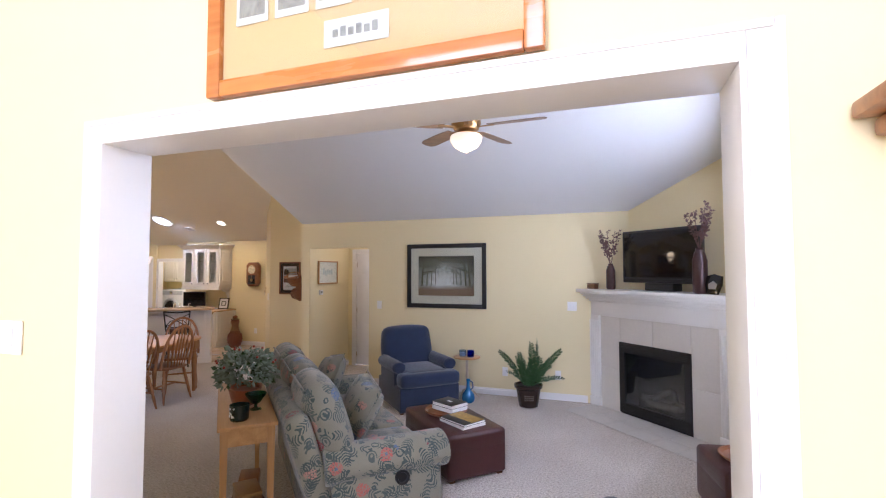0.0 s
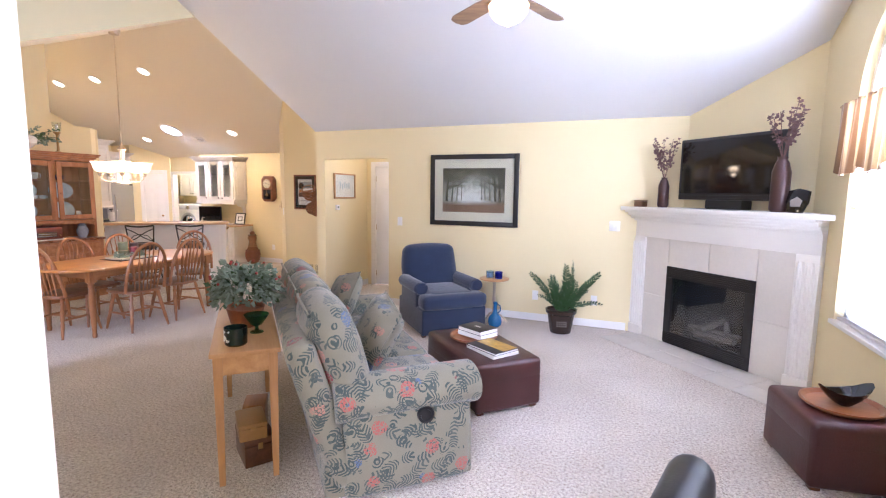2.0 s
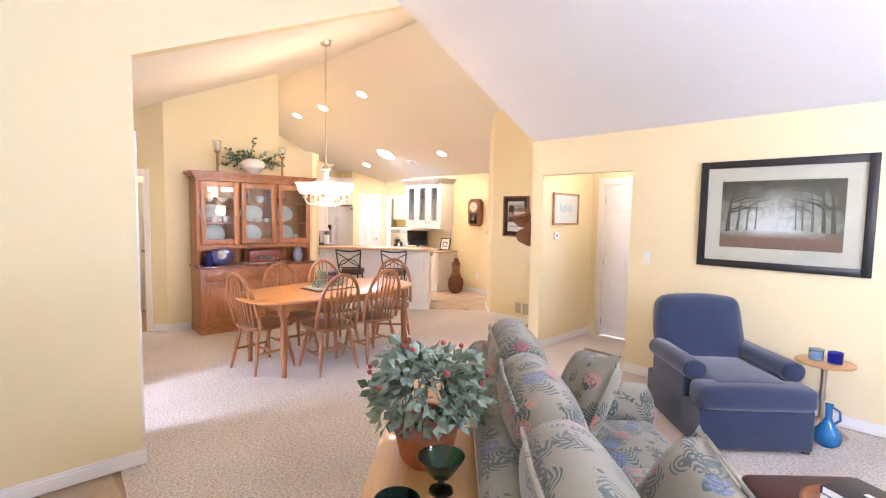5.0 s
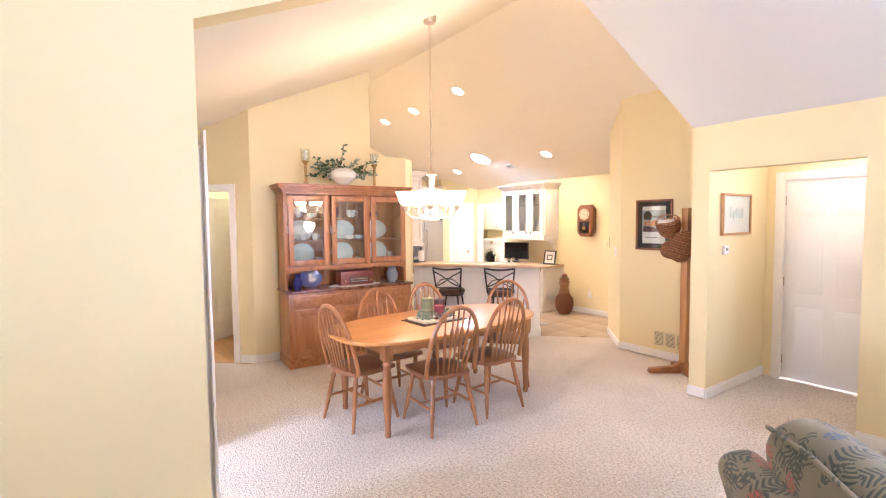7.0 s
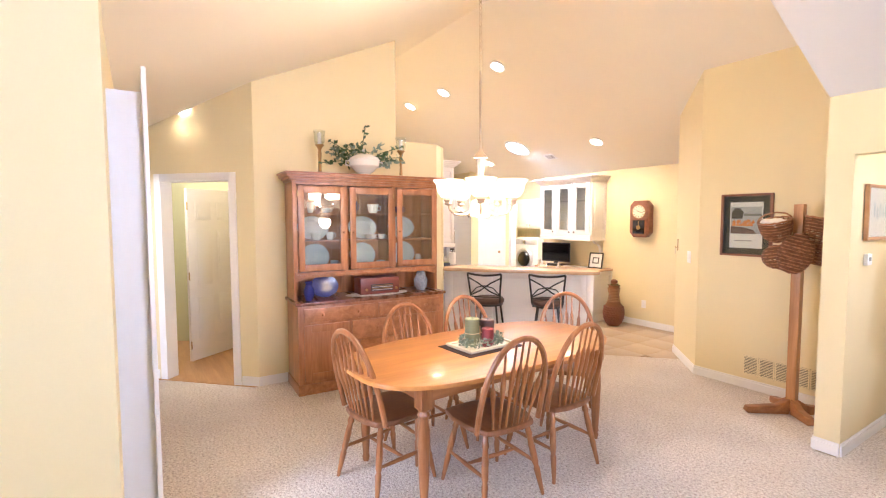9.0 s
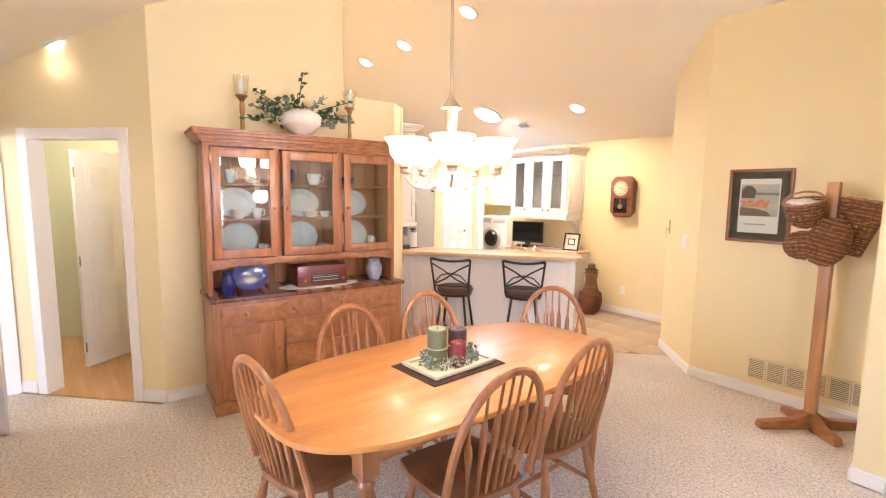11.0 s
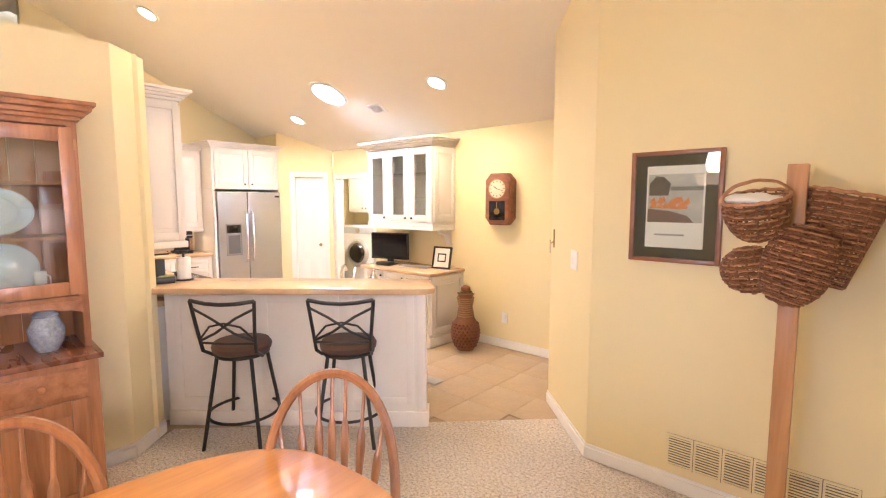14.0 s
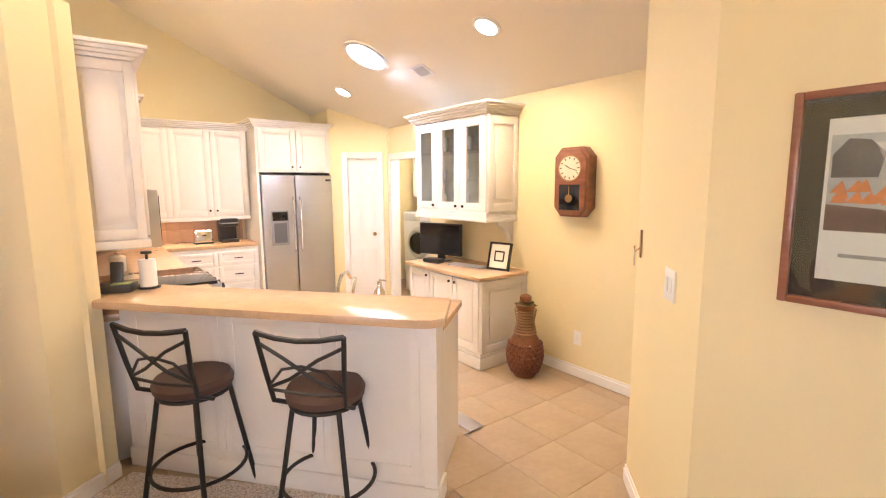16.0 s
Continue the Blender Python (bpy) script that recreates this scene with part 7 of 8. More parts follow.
ball(b, (0, 0, -0.02), 0.105, (1, 0.85, 0.28), 16)
for v2 in b.verts:
    v2.co += Vector(noise.noise_vector(v2.co * 22)) * 0.018
part("cloth", b, PAPER, t)


# ---- kitchen ----
# bar counter
BA = pose(-7.82, 6.435, 0, 0, 0, 40.4) @ Matrix.Diagonal((1.035, 1, 1, 1))
ba = thing("bar_counter", BA, "white panelled breakfast bar", "counter")
part("bar_wall", box(B(), (0.0, 0.0, 0), (1.78, 0.13, 0.99)), CABINET, ba)
for x0, x1 in ((0.06, 0.62), (0.66, 1.20), (1.24, 1.71)):
    b = B()
    for a, b2, z0, z1 in ((x0, x0 + 0.05, 0.16, 0.95), (x1 - 0.05, x1, 0.16, 0.95), (x0 + 0.05, x1 - 0.05, 0.16, 0.21), (x0 + 0.05, x1 - 0.05, 0.90, 0.95)):
        box(b, (a, -0.006, z0), (b2, 0.001, z1), 0.002)
    part("front_panel", b, CABINET, ba)
part("corner_post", box(B(), (1.73, -0.012, 0), (1.795, 0.14, 0.99), 0.003), CABINET, ba)
part("base_moulding", box(B(), (0.0, -0.02, 0), (1.805, 0.0, 0.11), 0.005), CABINET, ba)
part("end_moulding", box(B(), (1.795, 0.0, 0), (1.81, 0.14, 0.11), 0.005), CABINET, ba)
tp = thing("worktop", BA, "tan polished stone bar top with rounded corners", "worktop")
part("slab", prism(B(), [(-0.02, -0.18), (1.74, -0.18), (1.81, -0.165), (1.86, -0.11), (1.81, 0.26), (-0.12, 0.26), (-0.12, 0.05)], 0.99, 1.033, None, 0.010), COUNTER, tp)
sk = thing("sink_cabinet", BA, "white base cabinet with sink behind the bar", "cabinet")
part("body", box(B(), (0.15, 0.135, 0.0), (1.76, 0.72, 0.86)), CABINET, sk)
part("worktop", box(B(), (0.12, 0.134, 0.86), (1.78, 0.75, 0.90), 0.006), COUNTER, sk)
fc = thing("kitchen_faucet", BA @ pose(1.14, 0.36, 0.90), "arched chrome kitchen faucet", "faucet")
part("spout", tube(B(), [(0, 0, 0), (0, 0, 0.14), (0.0, 0.05, 0.20), (0, 0.13, 0.205), (0, 0.18, 0.16)], 0.011, 10), CHROME, fc)
part("lever", tube(B(), [(0.09, 0, 0), (0.09, 0, 0.12), (0.10, 0.02, 0.20)], 0.009, 8), CHROME, fc)
sc2 = thing("soap_pump", BA @ pose(1.38, 0.38, 0.90), "chrome soap dispenser beside the sink", "dispenser")
part("bottle", lathe(B(), [(0, 0), (0.03, 0), (0.032, 0.12), (0.012, 0.15), (0.012, 0.18), (0, 0.18)], 16), CHROME, sc2)
part("nozzle", tube(B(), [(0, 0, 0.175), (0, 0, 0.19), (0.04, 0, 0.185)], 0.006, 6), CHROME, sc2)
# things on the left end of the bar
ph = thing("desk_phone", BA @ pose(-0.04, 0.04, 1.033, 0, 0, 30), "black cordless phone on its base", "telephone")
part("base", box(B(), (-0.09, -0.07, 0), (0.09, 0.07, 0.045), 0.01), BLACKFRAME, ph)
part("handset", box(B(), (-0.03, -0.02, 0.04), (0.03, 0.02, 0.17), 0.01, Matrix.Rotation(radians(-14), 4, "X")), BLACKFRAME, ph)
part("notepad", box(B(), (-0.01, -0.06, 0.046), (0.08, 0.0, 0.052)), mat("green_note", (0.35, 0.38, 0.15), 0.7), ph)
pt = thing("paper_towel_holder", BA @ pose(0.06, 0.16, 1.033), "paper towel roll on a stand", "paper towel")
part("roll", lathe(B(), [(0.02, 0.012), (0.045, 0.012), (0.045, 0.17), (0.02, 0.17)], 24), PAPER, pt)
part("stand", lathe(B(), [(0, 0), (0.06, 0), (0.06, 0.01), (0.008, 0.012), (0.008, 0.20), (0.03, 0.205), (0.028, 0.22), (0, 0.225)], 20), BLACK, pt)


def stool():
    s = thing("bar_stool", pose(-7.22, 6.70, 0, 0, 0, 218), "black metal bar stool with brown seat and crossed back", "stool", "stools at the bar")
    part("seat", lathe(B(), [(0, 0.615), (0.165, 0.615), (0.185, 0.63), (0.19, 0.66), (0.175, 0.685), (0.10, 0.695), (0, 0.695)], 36), BROWNSEAT, s, "brown vinyl swivel seat")
    part("seat_ring", tube(B(), [(0.165 * math.cos(6.283 * i / 32), 0.165 * math.sin(6.283 * i / 32), 0.605) for i in range(32)], 0.011, 8, True), BLACK, s)
    for sx in (-1, 1):
        for sy in (-1, 1):
            part("leg", tube(B(), [(sx * 0.115, sy * 0.115, 0.60), (sx * 0.19, sy * 0.19, 0.0)], 0.0125, 8), BLACK, s)
        part("back_post", tube(B(), [(sx * 0.165, 0.06, 0.60), (sx * 0.175, 0.165, 0.66), (sx * 0.185, 0.20, 0.80), (sx * 0.205, 0.235, 1.0)], 0.0115, 8), BLACK, s)
    part("foot_ring", tube(B(), [(0.225 * math.cos(6.283 * i / 36), 0.225 * math.sin(6.283 * i / 36), 0.20) for i in range(36)], 0.010, 8, True), BLACK, s)
    part("top_rail", tube(B(), [(-0.205, 0.235, 1.0), (-0.1, 0.252, 0.985), (0, 0.258, 0.98), (0.1, 0.252, 0.985), (0.205, 0.235, 1.0)], 0.013, 8), BLACK, s)
    part("low_rail", tube(B(), [(-0.178, 0.175, 0.715), (0, 0.195, 0.715), (0.178, 0.175, 0.715)], 0.008, 8), BLACK, s)
    for sx in (-1, 1):
        part("cross_bar", tube(B(), [(sx * 0.198, 0.226, 0.95), (sx * 0.08, 0.232, 0.89), (-sx * 0.06, 0.216, 0.79), (-sx * 0.18, 0.182, 0.73)], 0.0085, 8), BLACK, s)
        part("cross_curve", tube(B(), [(sx * 0.18, 0.185, 0.74), (sx * 0.10, 0.212, 0.83), (0, 0.226, 0.855), (-sx * 0.04, 0.228, 0.85)], 0.007, 8), BLACK, s)
    return s


s0 = stool()
copy_thing(s0, pose(-6.705, 7.19, 0, 0, 0, 222))
WKNOB = mat("dark_bronze_knob", (0.03, 0.022, 0.016), 0.35, 0.6)


def cab_door(par, x0, x1, z0, z1, y, knob=None, name="door"):
    """A raised-panel cabinet door on the plane y, facing -y."""
    d = new(name)
    d.parent = par
    s = min(0.055, (x1 - x0) * 0.2, (z1 - z0) * 0.25)
    for a, b2, c, e in ((x0, x0 + s, z0, z1), (x1 - s, x1, z0, z1), (x0 + s, x1 - s, z0, z0 + s), (x0 + s, x1 - s, z1 - s, z1)):
        part("stile", box(B(), (a, y - 0.018, c), (b2, y, e), 0.003), CABINET, d)
    part("panel", box(B(), (x0 + s, y - 0.009, z0 + s), (x1 - s, y, z1 - s)), CABINET, d)
    if (x1 - x0) > 4 * s and (z1 - z0) > 4 * s:
        part("raised_field", box(B(), (x0 + s + 0.025, y - 0.016, z0 + s + 0.025), (x1 - s - 0.025, y - 0.008, z1 - s - 0.025), 0.005), CABINET, d)
    if knob:
        part("knob", ball(B(), (knob[0], y - 0.03, knob[1]), 0.013, n=10), WKNOB, d)


def crown(par, x0, x1, y0, y1, z, n=4, o=0.018):
    b = B()
    for i in range(n):
        box(b, (x0 - o * (i + 1), y0 - o * (i + 1), z + 0.02 * i), (x1 + o * (i + 1), y1, z + 0.02 * (i + 1)), 0.004)
    part("crown_moulding", b, CABINET, par)


# south run: local facing +y of the world
KS = pose(-7.80, 6.30, 0, 0, 0, 180) @ Matrix.Scale(1.035, 4)
uc = thing("wall_cabinet", KS, "white raised-panel wall cabinet beside the bar", "cabinet", "kitchen wall cabinets")
part("body", box(B(), (0.06, -0.30, 1.28), (0.62, -0.002, 2.24), 0.003), CABINET, uc)
cab_door(uc, 0.08, 0.60, 1.30, 2.22, -0.30, (0.56, 1.35))
e = new("end_panel")
e.parent = uc
for a, b2, c, d2 in ((-0.295, -0.255, 1.29, 2.23), (-0.045, -0.005, 1.29, 2.23), (-0.255, -0.045, 1.29, 1.34), (-0.255, -0.045, 2.18, 2.23)):
    part("stile", box(B(), (0.042, a, c), (0.06, b2, d2), 0.003), CABINET, e)
part("raised_field", box(B(), (0.048, -0.225, 1.37), (0.062, -0.075, 2.15), 0.005), CABINET, e)
crown(uc, 0.06, 0.62, -0.30, -0.002, 2.24)
b = box(B(), (0.04, -0.315, 1.235), (0.63, -0.002, 1.28), 0.008)
part("light_rail", b, CABINET, uc)
uc2 = thing("wall_cabinet", KS, "white wall cabinet over the microwave", "cabinet", "kitchen wall cabinets")
part("body", box(B(), (0.64, -0.34, 1.56), (1.42, -0.002, 2.10), 0.003), CABINET, uc2)
cab_door(uc2, 0.66, 1.03, 1.58, 2.08, -0.34, (0.99, 1.62)), cab_door(uc2, 1.04, 1.40, 1.58, 2.08, -0.34, (1.08, 1.62))
crown(uc2, 0.64, 1.42, -0.34, -0.002, 2.10, 3)
mw = thing("microwave", KS, "stainless steel microwave above the range", "microwave")
part("body", box(B(), (0.66, -0.43, 1.16), (1.40, -0.002, 1.55), 0.006), STEEL, mw)
part("door_glass", box(B(), (0.70, -0.438, 1.20), (1.18, -0.428, 1.51), 0.003), SCREEN, mw)
part("handle", tube(B(), [(1.21, -0.435, 1.20), (1.21, -0.47, 1.24), (1.21, -0.48, 1.355), (1.21, -0.47, 1.47), (1.21, -0.435, 1.51)], 0.009, 8), BLACK, mw)
uc3 = thing("wall_cabinet", KS, "white wall cabinet in the kitchen corner", "cabinet", "kitchen wall cabinets")
part("body", box(B(), (1.44, -0.34, 1.19), (3.2, -0.002, 2.24), 0.003), CABINET, uc3)
cab_door(uc3, 1.46, 1.98, 1.21, 2.22, -0.34, (1.94, 1.26)), cab_door(uc3, 2.0, 2.6, 1.21, 2.22, -0.34, (2.05, 1.26))
crown(uc3, 1.44, 3.2, -0.34, -0.002, 2.24)
bc = thing("base_cabinet", KS, "white kitchen base cabinets along the wall", "cabinet", "kitchen base cabinets")
part("body", box(B(), (1.43, -0.66, 0.0), (3.58, -0.002, 0.83), 0.003), CABINET, bc)
part("side_body", box(B(), (0.10, -0.66, 0.0), (0.64, -0.002, 0.83), 0.003), CABINET, bc)
for i in range(3):
    cab_door(bc, 1.45 + 0.5 * i, 1.93 + 0.5 * i, 0.12, 0.60, -0.66, (1.9 + 0.5 * i, 0.55)), cab_door(bc, 1.45 + 0.5 * i, 1.93 + 0.5 * i, 0.62, 0.80, -0.66, (1.69 + 0.5 * i, 0.70), "drawer")
wt = thing("worktop", KS, "tan stone worktop in the kitchen corner", "worktop")
part("slab", box(B(), (1.42, -0.70, 0.83), (3.59, -0.002, 0.87), 0.008), COUNTER, wt)
part("slab_side", box(B(), (0.08, -0.70, 0.83), (0.655, -0.002, 0.87), 0.008), COUNTER, wt)
BACKSPLASH = mat("peach_tile_backsplash", (0.58, 0.36, 0.24), 0.35, 0, 0.08, 10, 0.05, 40)
bk = new("backsplash")
bk.matrix_basis = KS
tagged(bk, "peach tile backsplash above the worktop", "backsplash", "", "structure")
tilem = box(B(), (0, -0.008, 0), (0.148, 0, 0.148), 0.0015)
first = part("tile", tilem, BACKSPLASH, bk)
first.matrix_basis = pose(0.10, -0.002, 0.872)
for i in range(23):
    for j in range(2):
        if i or j:
            o = new("tile", first.data)
            o.parent, o.matrix_basis = bk, pose(0.10 + 0.15 * i, -0.002, 0.872 + 0.15 * j)
rg = thing("kitchen_range", KS, "black glass-top kitchen range", "stove")
part("body", box(B(), (0.66, -0.70, 0.0), (1.41, -0.01, 0.86), 0.006), STEEL, rg)
part("cooktop", box(B(), (0.655, -0.76, 0.86), (1.415, -0.01, 0.885), 0.006), SCREEN, rg)
part("control_panel", box(B(), (0.66, -0.79, 0.78), (1.41, -0.70, 0.86), 0.012), STEEL, rg)
for i in range(5):
    part("knob", cyl(B(), (0.74 + 0.145 * i, -0.79, 0.825), (0.74 + 0.145 * i, -0.82, 0.83), 0.02), BLACK, rg)
part("oven_handle", tube(B(), [(0.72, -0.70, 0.68), (0.72, -0.75, 0.68), (1.35, -0.75, 0.68), (1.35, -0.70, 0.68)], 0.01, 8), STEEL, rg)
for x, y, r, h, lab in ((0.28, -0.22, 0.065, 0.15, "large cream ceramic canister"), (0.48, -0.20, 0.055, 0.11, "small cream ceramic canister"), (1.60, -0.2, 0.06, 0.12, "cream ceramic canister with lid")):
    c = thing("canister", KS @ pose(x, y, 0.87), lab + " on the worktop", "canister", "kitchen canisters")
    part("jar", lathe(B(), [(0, 0), (r * 0.85, 0), (r, 0.02), (r, h), (0, h)], 24), mat("cream_ceramic", (0.68, 0.55, 0.36), 0.25, 0, 0.05, 8), c)
    part("lid", lathe(B(), [(r * 1.03, h), (r * 1.03, h + 0.012), (r * 0.4, h + 0.03), (0.012, h + 0.032), (0.014, h + 0.045), (0, h + 0.048)], 24), mat("cream_ceramic_lid", (0.68, 0.55, 0.36), 0.25, 0, 0.05, 8), c)

# west run: facing +x
KW = pose(-11.54, 6.28, 0, 0, 0, 90) @ Matrix.Scale(1.035, 4)
uw = thing("wall_cabinet", KW, "white double wall cabinet beside the refrigerator", "cabinet", "kitchen wall cabinets")
part("body", box(B(), (0.36, -0.36, 1.19), (1.72, -0.002, 2.24), 0.003), CABINET, uw)
cab_door(uw, 0.42, 0.84, 1.21, 2.22, -0.36, (0.46, 1.26)), cab_door(uw, 0.86, 1.28, 1.21, 2.22, -0.36, (1.25, 1.27)), cab_door(uw, 1.30, 1.70, 1.21, 2.22, -0.36, (1.33, 1.27))
crown(uw, 0.36, 1.72, -0.36, -0.002, 2.24)
part("light_rail", box(B(), (0.36, -0.375, 1.15), (1.72, -0.002, 1.19), 0.008), CABINET, uw)
fw = thing("fridge_cabinet", KW, "white cabinet above the refrigerator", "cabinet", "kitchen wall cabinets")
part("body", box(B(), (1.74, -0.66, 1.73), (2.71, -0.002, 2.28), 0.003), CABINET, fw)
part("side_panel", box(B(), (1.735, -0.68, 0.0), (1.765, -0.002, 1.73)), CABINET, fw)
cab_door(fw, 1.77, 2.22, 1.75, 2.26, -0.66, (2.18, 1.80)), cab_door(fw, 2.24, 2.69, 1.75, 2.26, -0.66, (2.28, 1.80))
crown(fw, 1.74, 2.71, -0.66, -0.002, 2.28)
bw = thing("base_cabinet", KW, "white kitchen drawers beside the refrigerator", "cabinet", "kitchen base cabinets")
part("body", box(B(), (0.71, -0.58, 0.0), (1.73, -0.002, 0.83), 0.003), CABINET, bw)
for x0, x1 in ((0.80, 1.24), (1.26, 1.71)):
    for z0, z1 in ((0.12, 0.38), (0.40, 0.60), (0.62, 0.78)):
        cab_door(bw, x0, x1, z0, z1, -0.58, None, "drawer")
        part("pull", box(B(), ((x0 + x1) / 2 - 0.05, -0.615, (z0 + z1) / 2 - 0.006), ((x0 + x1) / 2 + 0.05, -0.597, (z0 + z1) / 2 + 0.006), 0.003), WKNOB, bw)
ww = thing("worktop", KW, "tan stone worktop beside the refrigerator", "worktop")
part("slab", box(B(), (0.71, -0.61, 0.83), (1.73, -0.002, 0.87), 0.008), COUNTER, ww)
bk2 = new("backsplash")
bk2.matrix_basis = KW
tagged(bk2, "peach tile backsplash beside the refrigerator", "backsplash", "", "structure")
for i in range(11):
    for j in range(2):
        o = new("tile", first.data)
        o.parent, o.matrix_basis = bk2, pose(0.05 + 0.15 * i, -0.002, 0.872 + 0.15 * j)
fr = thing("refrigerator", KW, "stainless side-by-side refrigerator with water dispenser", "refrigerator")
part("body", box(B(), (1.775, -0.64, 0.02), (2.69, -0.01, 1.70), 0.006), mat("dark_fridge_case", (0.06, 0.06, 0.065), 0.5), fr)
for x0, x1 in ((1.777, 2.185), (2.195, 2.688)):
    part("fridge_door", box(B(), (x0, -0.71, 0.09), (x1, -0.645, 1.695), 0.012), STEEL, fr)
for x in (2.15, 2.235):
    part("handle", tube(B(), [(x, -0.71, 0.72), (x, -0.755, 0.76), (x, -0.765, 1.08), (x, -0.755, 1.38), (x, -0.71, 1.42)], 0.012, 8), CHROME, fr)
dsp = part("dispenser", box(B(), (1.87, -0.716, 0.82), (2.09, -0.70, 1.26), 0.006), mat("grey_dispenser", (0.30, 0.30, 0.31), 0.35, 0.4), fr)
part("display", box(B(), (1.885, -0.720, 1.13), (2.075, -0.712, 1.24), 0.003), SCREEN, dsp)
part("recess", box(B(), (1.90, -0.7185, 0.85), (2.06, -0.712, 1.10), 0.003), mat("dark_recess", (0.12, 0.12, 0.125), 0.4), dsp)
part("badge", box(B(), (2.60, -0.7125, 1.62), (2.67, -0.709, 1.645)), BLACKFRAME, fr)
part("kick_plate", box(B(), (1.78, -0.66, 0.0), (2.68, -0.62, 0.085)), BLACK, fr)
ts = thing("toaster", KW @ pose(1.16, -0.30, 0.87), "chrome toaster on the worktop", "toaster")
part("body", box(B(), (-0.10, -0.08, 0.008), (0.10, 0.08, 0.17), 0.03, None, 3), CHROME, ts)
part("base", box(B(), (-0.105, -0.085, 0), (0.105, 0.085, 0.02), 0.005), BLACK, ts)
part("lever", box(B(), (-0.02, -0.095, 0.10), (0.02, -0.08, 0.115), 0.003), BLACK, ts)
cm = thing("coffee_maker", KW @ pose(1.45, -0.30, 0.87), "black coffee maker on the worktop", "coffee maker")
b = box(B(), (-0.10, -0.02, 0), (0.10, 0.12, 0.28), 0.015)
box(b, (-0.10, -0.13, 0), (0.10, -0.01, 0.04), 0.01)
box(b, (-0.10, -0.14, 0.20), (0.10, -0.01, 0.30), 0.02)
part("body", b, BLACKFRAME, cm)
part("metal_band", box(B(), (-0.102, -0.142, 0.235), (0.102, 0.0, 0.25), 0.003), STEEL, cm)
part("water_tank", box(B(), (0.10, -0.03, 0.02), (0.14, 0.10, 0.27), 0.008), PANE, cm)

# desk with glass cabinet above it, on the clock wall
DK = pose(-8.17, 9.548, 0)
gc = thing("glass_cabinet", pose(-8.30, 9.548, 0.035), "white wall cabinet with three glazed doors of glassware", "cabinet")
b = box(B(), (-0.56, -0.36, 1.34), (-0.54, -0.002, 2.20))
box(b, (0.52, -0.36, 1.34), (0.55, -0.002, 2.20)), box(b, (-0.54, -0.36, 1.34), (0.52, -0.002, 1.36)), box(b, (-0.54, -0.36, 2.18), (0.52, -0.002, 2.20)), box(b, (-0.54, -0.015, 1.36), (0.52, -0.002, 2.18))
part("body", b, CABINET, gc)
for z in (1.62, 1.90):
    part("shelf", box(B(), (-0.54, -0.33, z), (0.52, -0.015, z + 0.012)), PANE, gc, "clear glass shelf")
for i in range(3):
    x0 = -0.555 + 0.366 * i
    d = new("glazed_door")
    d.parent = gc
    for a, b2, c, e2 in ((x0, x0 + 0.085, 1.345, 2.195), (x0 + 0.275, x0 + 0.36, 1.345, 2.195), (x0 + 0.085, x0 + 0.275, 1.345, 1.42), (x0 + 0.085, x0 + 0.275, 2.11, 2.195)):
        part("stile", box(B(), (a, -0.38, c), (b2, -0.362, e2), 0.003), CABINET, d)
    part("pane", box(B(), (x0 + 0.08, -0.373, 1.41), (x0 + 0.28, -0.370, 2.12)), PANE, d)
    part("knob", ball(B(), (x0 + (0.31 if i < 2 else 0.05), -0.395, 1.385), 0.014, n=10), WKNOB, d)
crown(gc, -0.56, 0.55, -0.38, -0.002, 2.20, 5)
b = B()
for i in range(3):
    box(b, (-0.56 - 0.006 * i, -0.38 - 0.006 * i, 1.34 - 0.03 * (i + 1)), (0.55 + 0.006 * i, -0.002, 1.34 - 0.03 * i), 0.006)
part("base_moulding", b, CABINET, gc)
e = new("end_panel")
e.parent = gc
for a, b2, c, d2 in ((-0.36, -0.31, 1.35, 2.19), (-0.055, -0.005, 1.35, 2.19), (-0.31, -0.055, 1.35, 1.42), (-0.31, -0.055, 2.12, 2.19)):
    part("stile", box(B(), (0.55, a, c), (0.566, b2, d2), 0.003), CABINET, e)
part("raised_field", box(B(), (0.548, -0.28, 1.46), (0.562, -0.085, 2.08), 0.005), CABINET, e)
part("corbel", prism(B(), [(0, 0), (-0.20, 0), (-0.18, -0.04), (-0.08, -0.07), (-0.04, -0.14), (-0.03, -0.20), (0, -0.20)], -0.025, 0.025, Matrix.Translation((0.48, -0.003, 1.25)) @ Matrix(((0, 0, 1, 0), (1, 0, 0, 0), (0, 1, 0, 0), (0, 0, 0, 1)))), CABINET, gc)
GK = pose(-8.30, 9.548, 0.035)
GLASSWARE = mat("pale_glassware", (0.62, 0.64, 0.62), 0.1, 0, 0.1, 20)
rnd = random.Random(17)
for i in range(3):
    for z in (1.362, 1.634, 1.914):
        for k in range(3):
            g = thing("drinking_glass", GK @ pose(-0.44 + 0.366 * i + 0.065 * k, -0.15 - 0.06 * rnd.random(), z), "clear drinking glass in the glazed cabinet", "glass", "glassware in the cabinet")
            h = rnd.uniform(0.08, 0.15)
            part("glass", lathe(B(), [(0, 0), (0.022, 0), (0.028, h * 0.4), (0.03, h), (0.027, h), (0.022, 0.012), (0, 0.012)], 14), GLASSWARE if k % 2 else PORCELAIN, g)
dk = thing("desk_cabinet", DK, "white built-in desk cabinet with raised panel doors", "cabinet")
part("body", box(B(), (-0.56, -0.56, 0.0), (0.55, -0.002, 0.80), 0.003), CABINET, dk)
part("base_moulding", box(B(), (-0.575, -0.575, 0.0), (0.565, -0.004, 0.11), 0.006), CABINET, dk)
part("base_bead", box(B(), (-0.57, -0.57, 0.112), (0.56, -0.004, 0.14), 0.01), CABINET, dk)
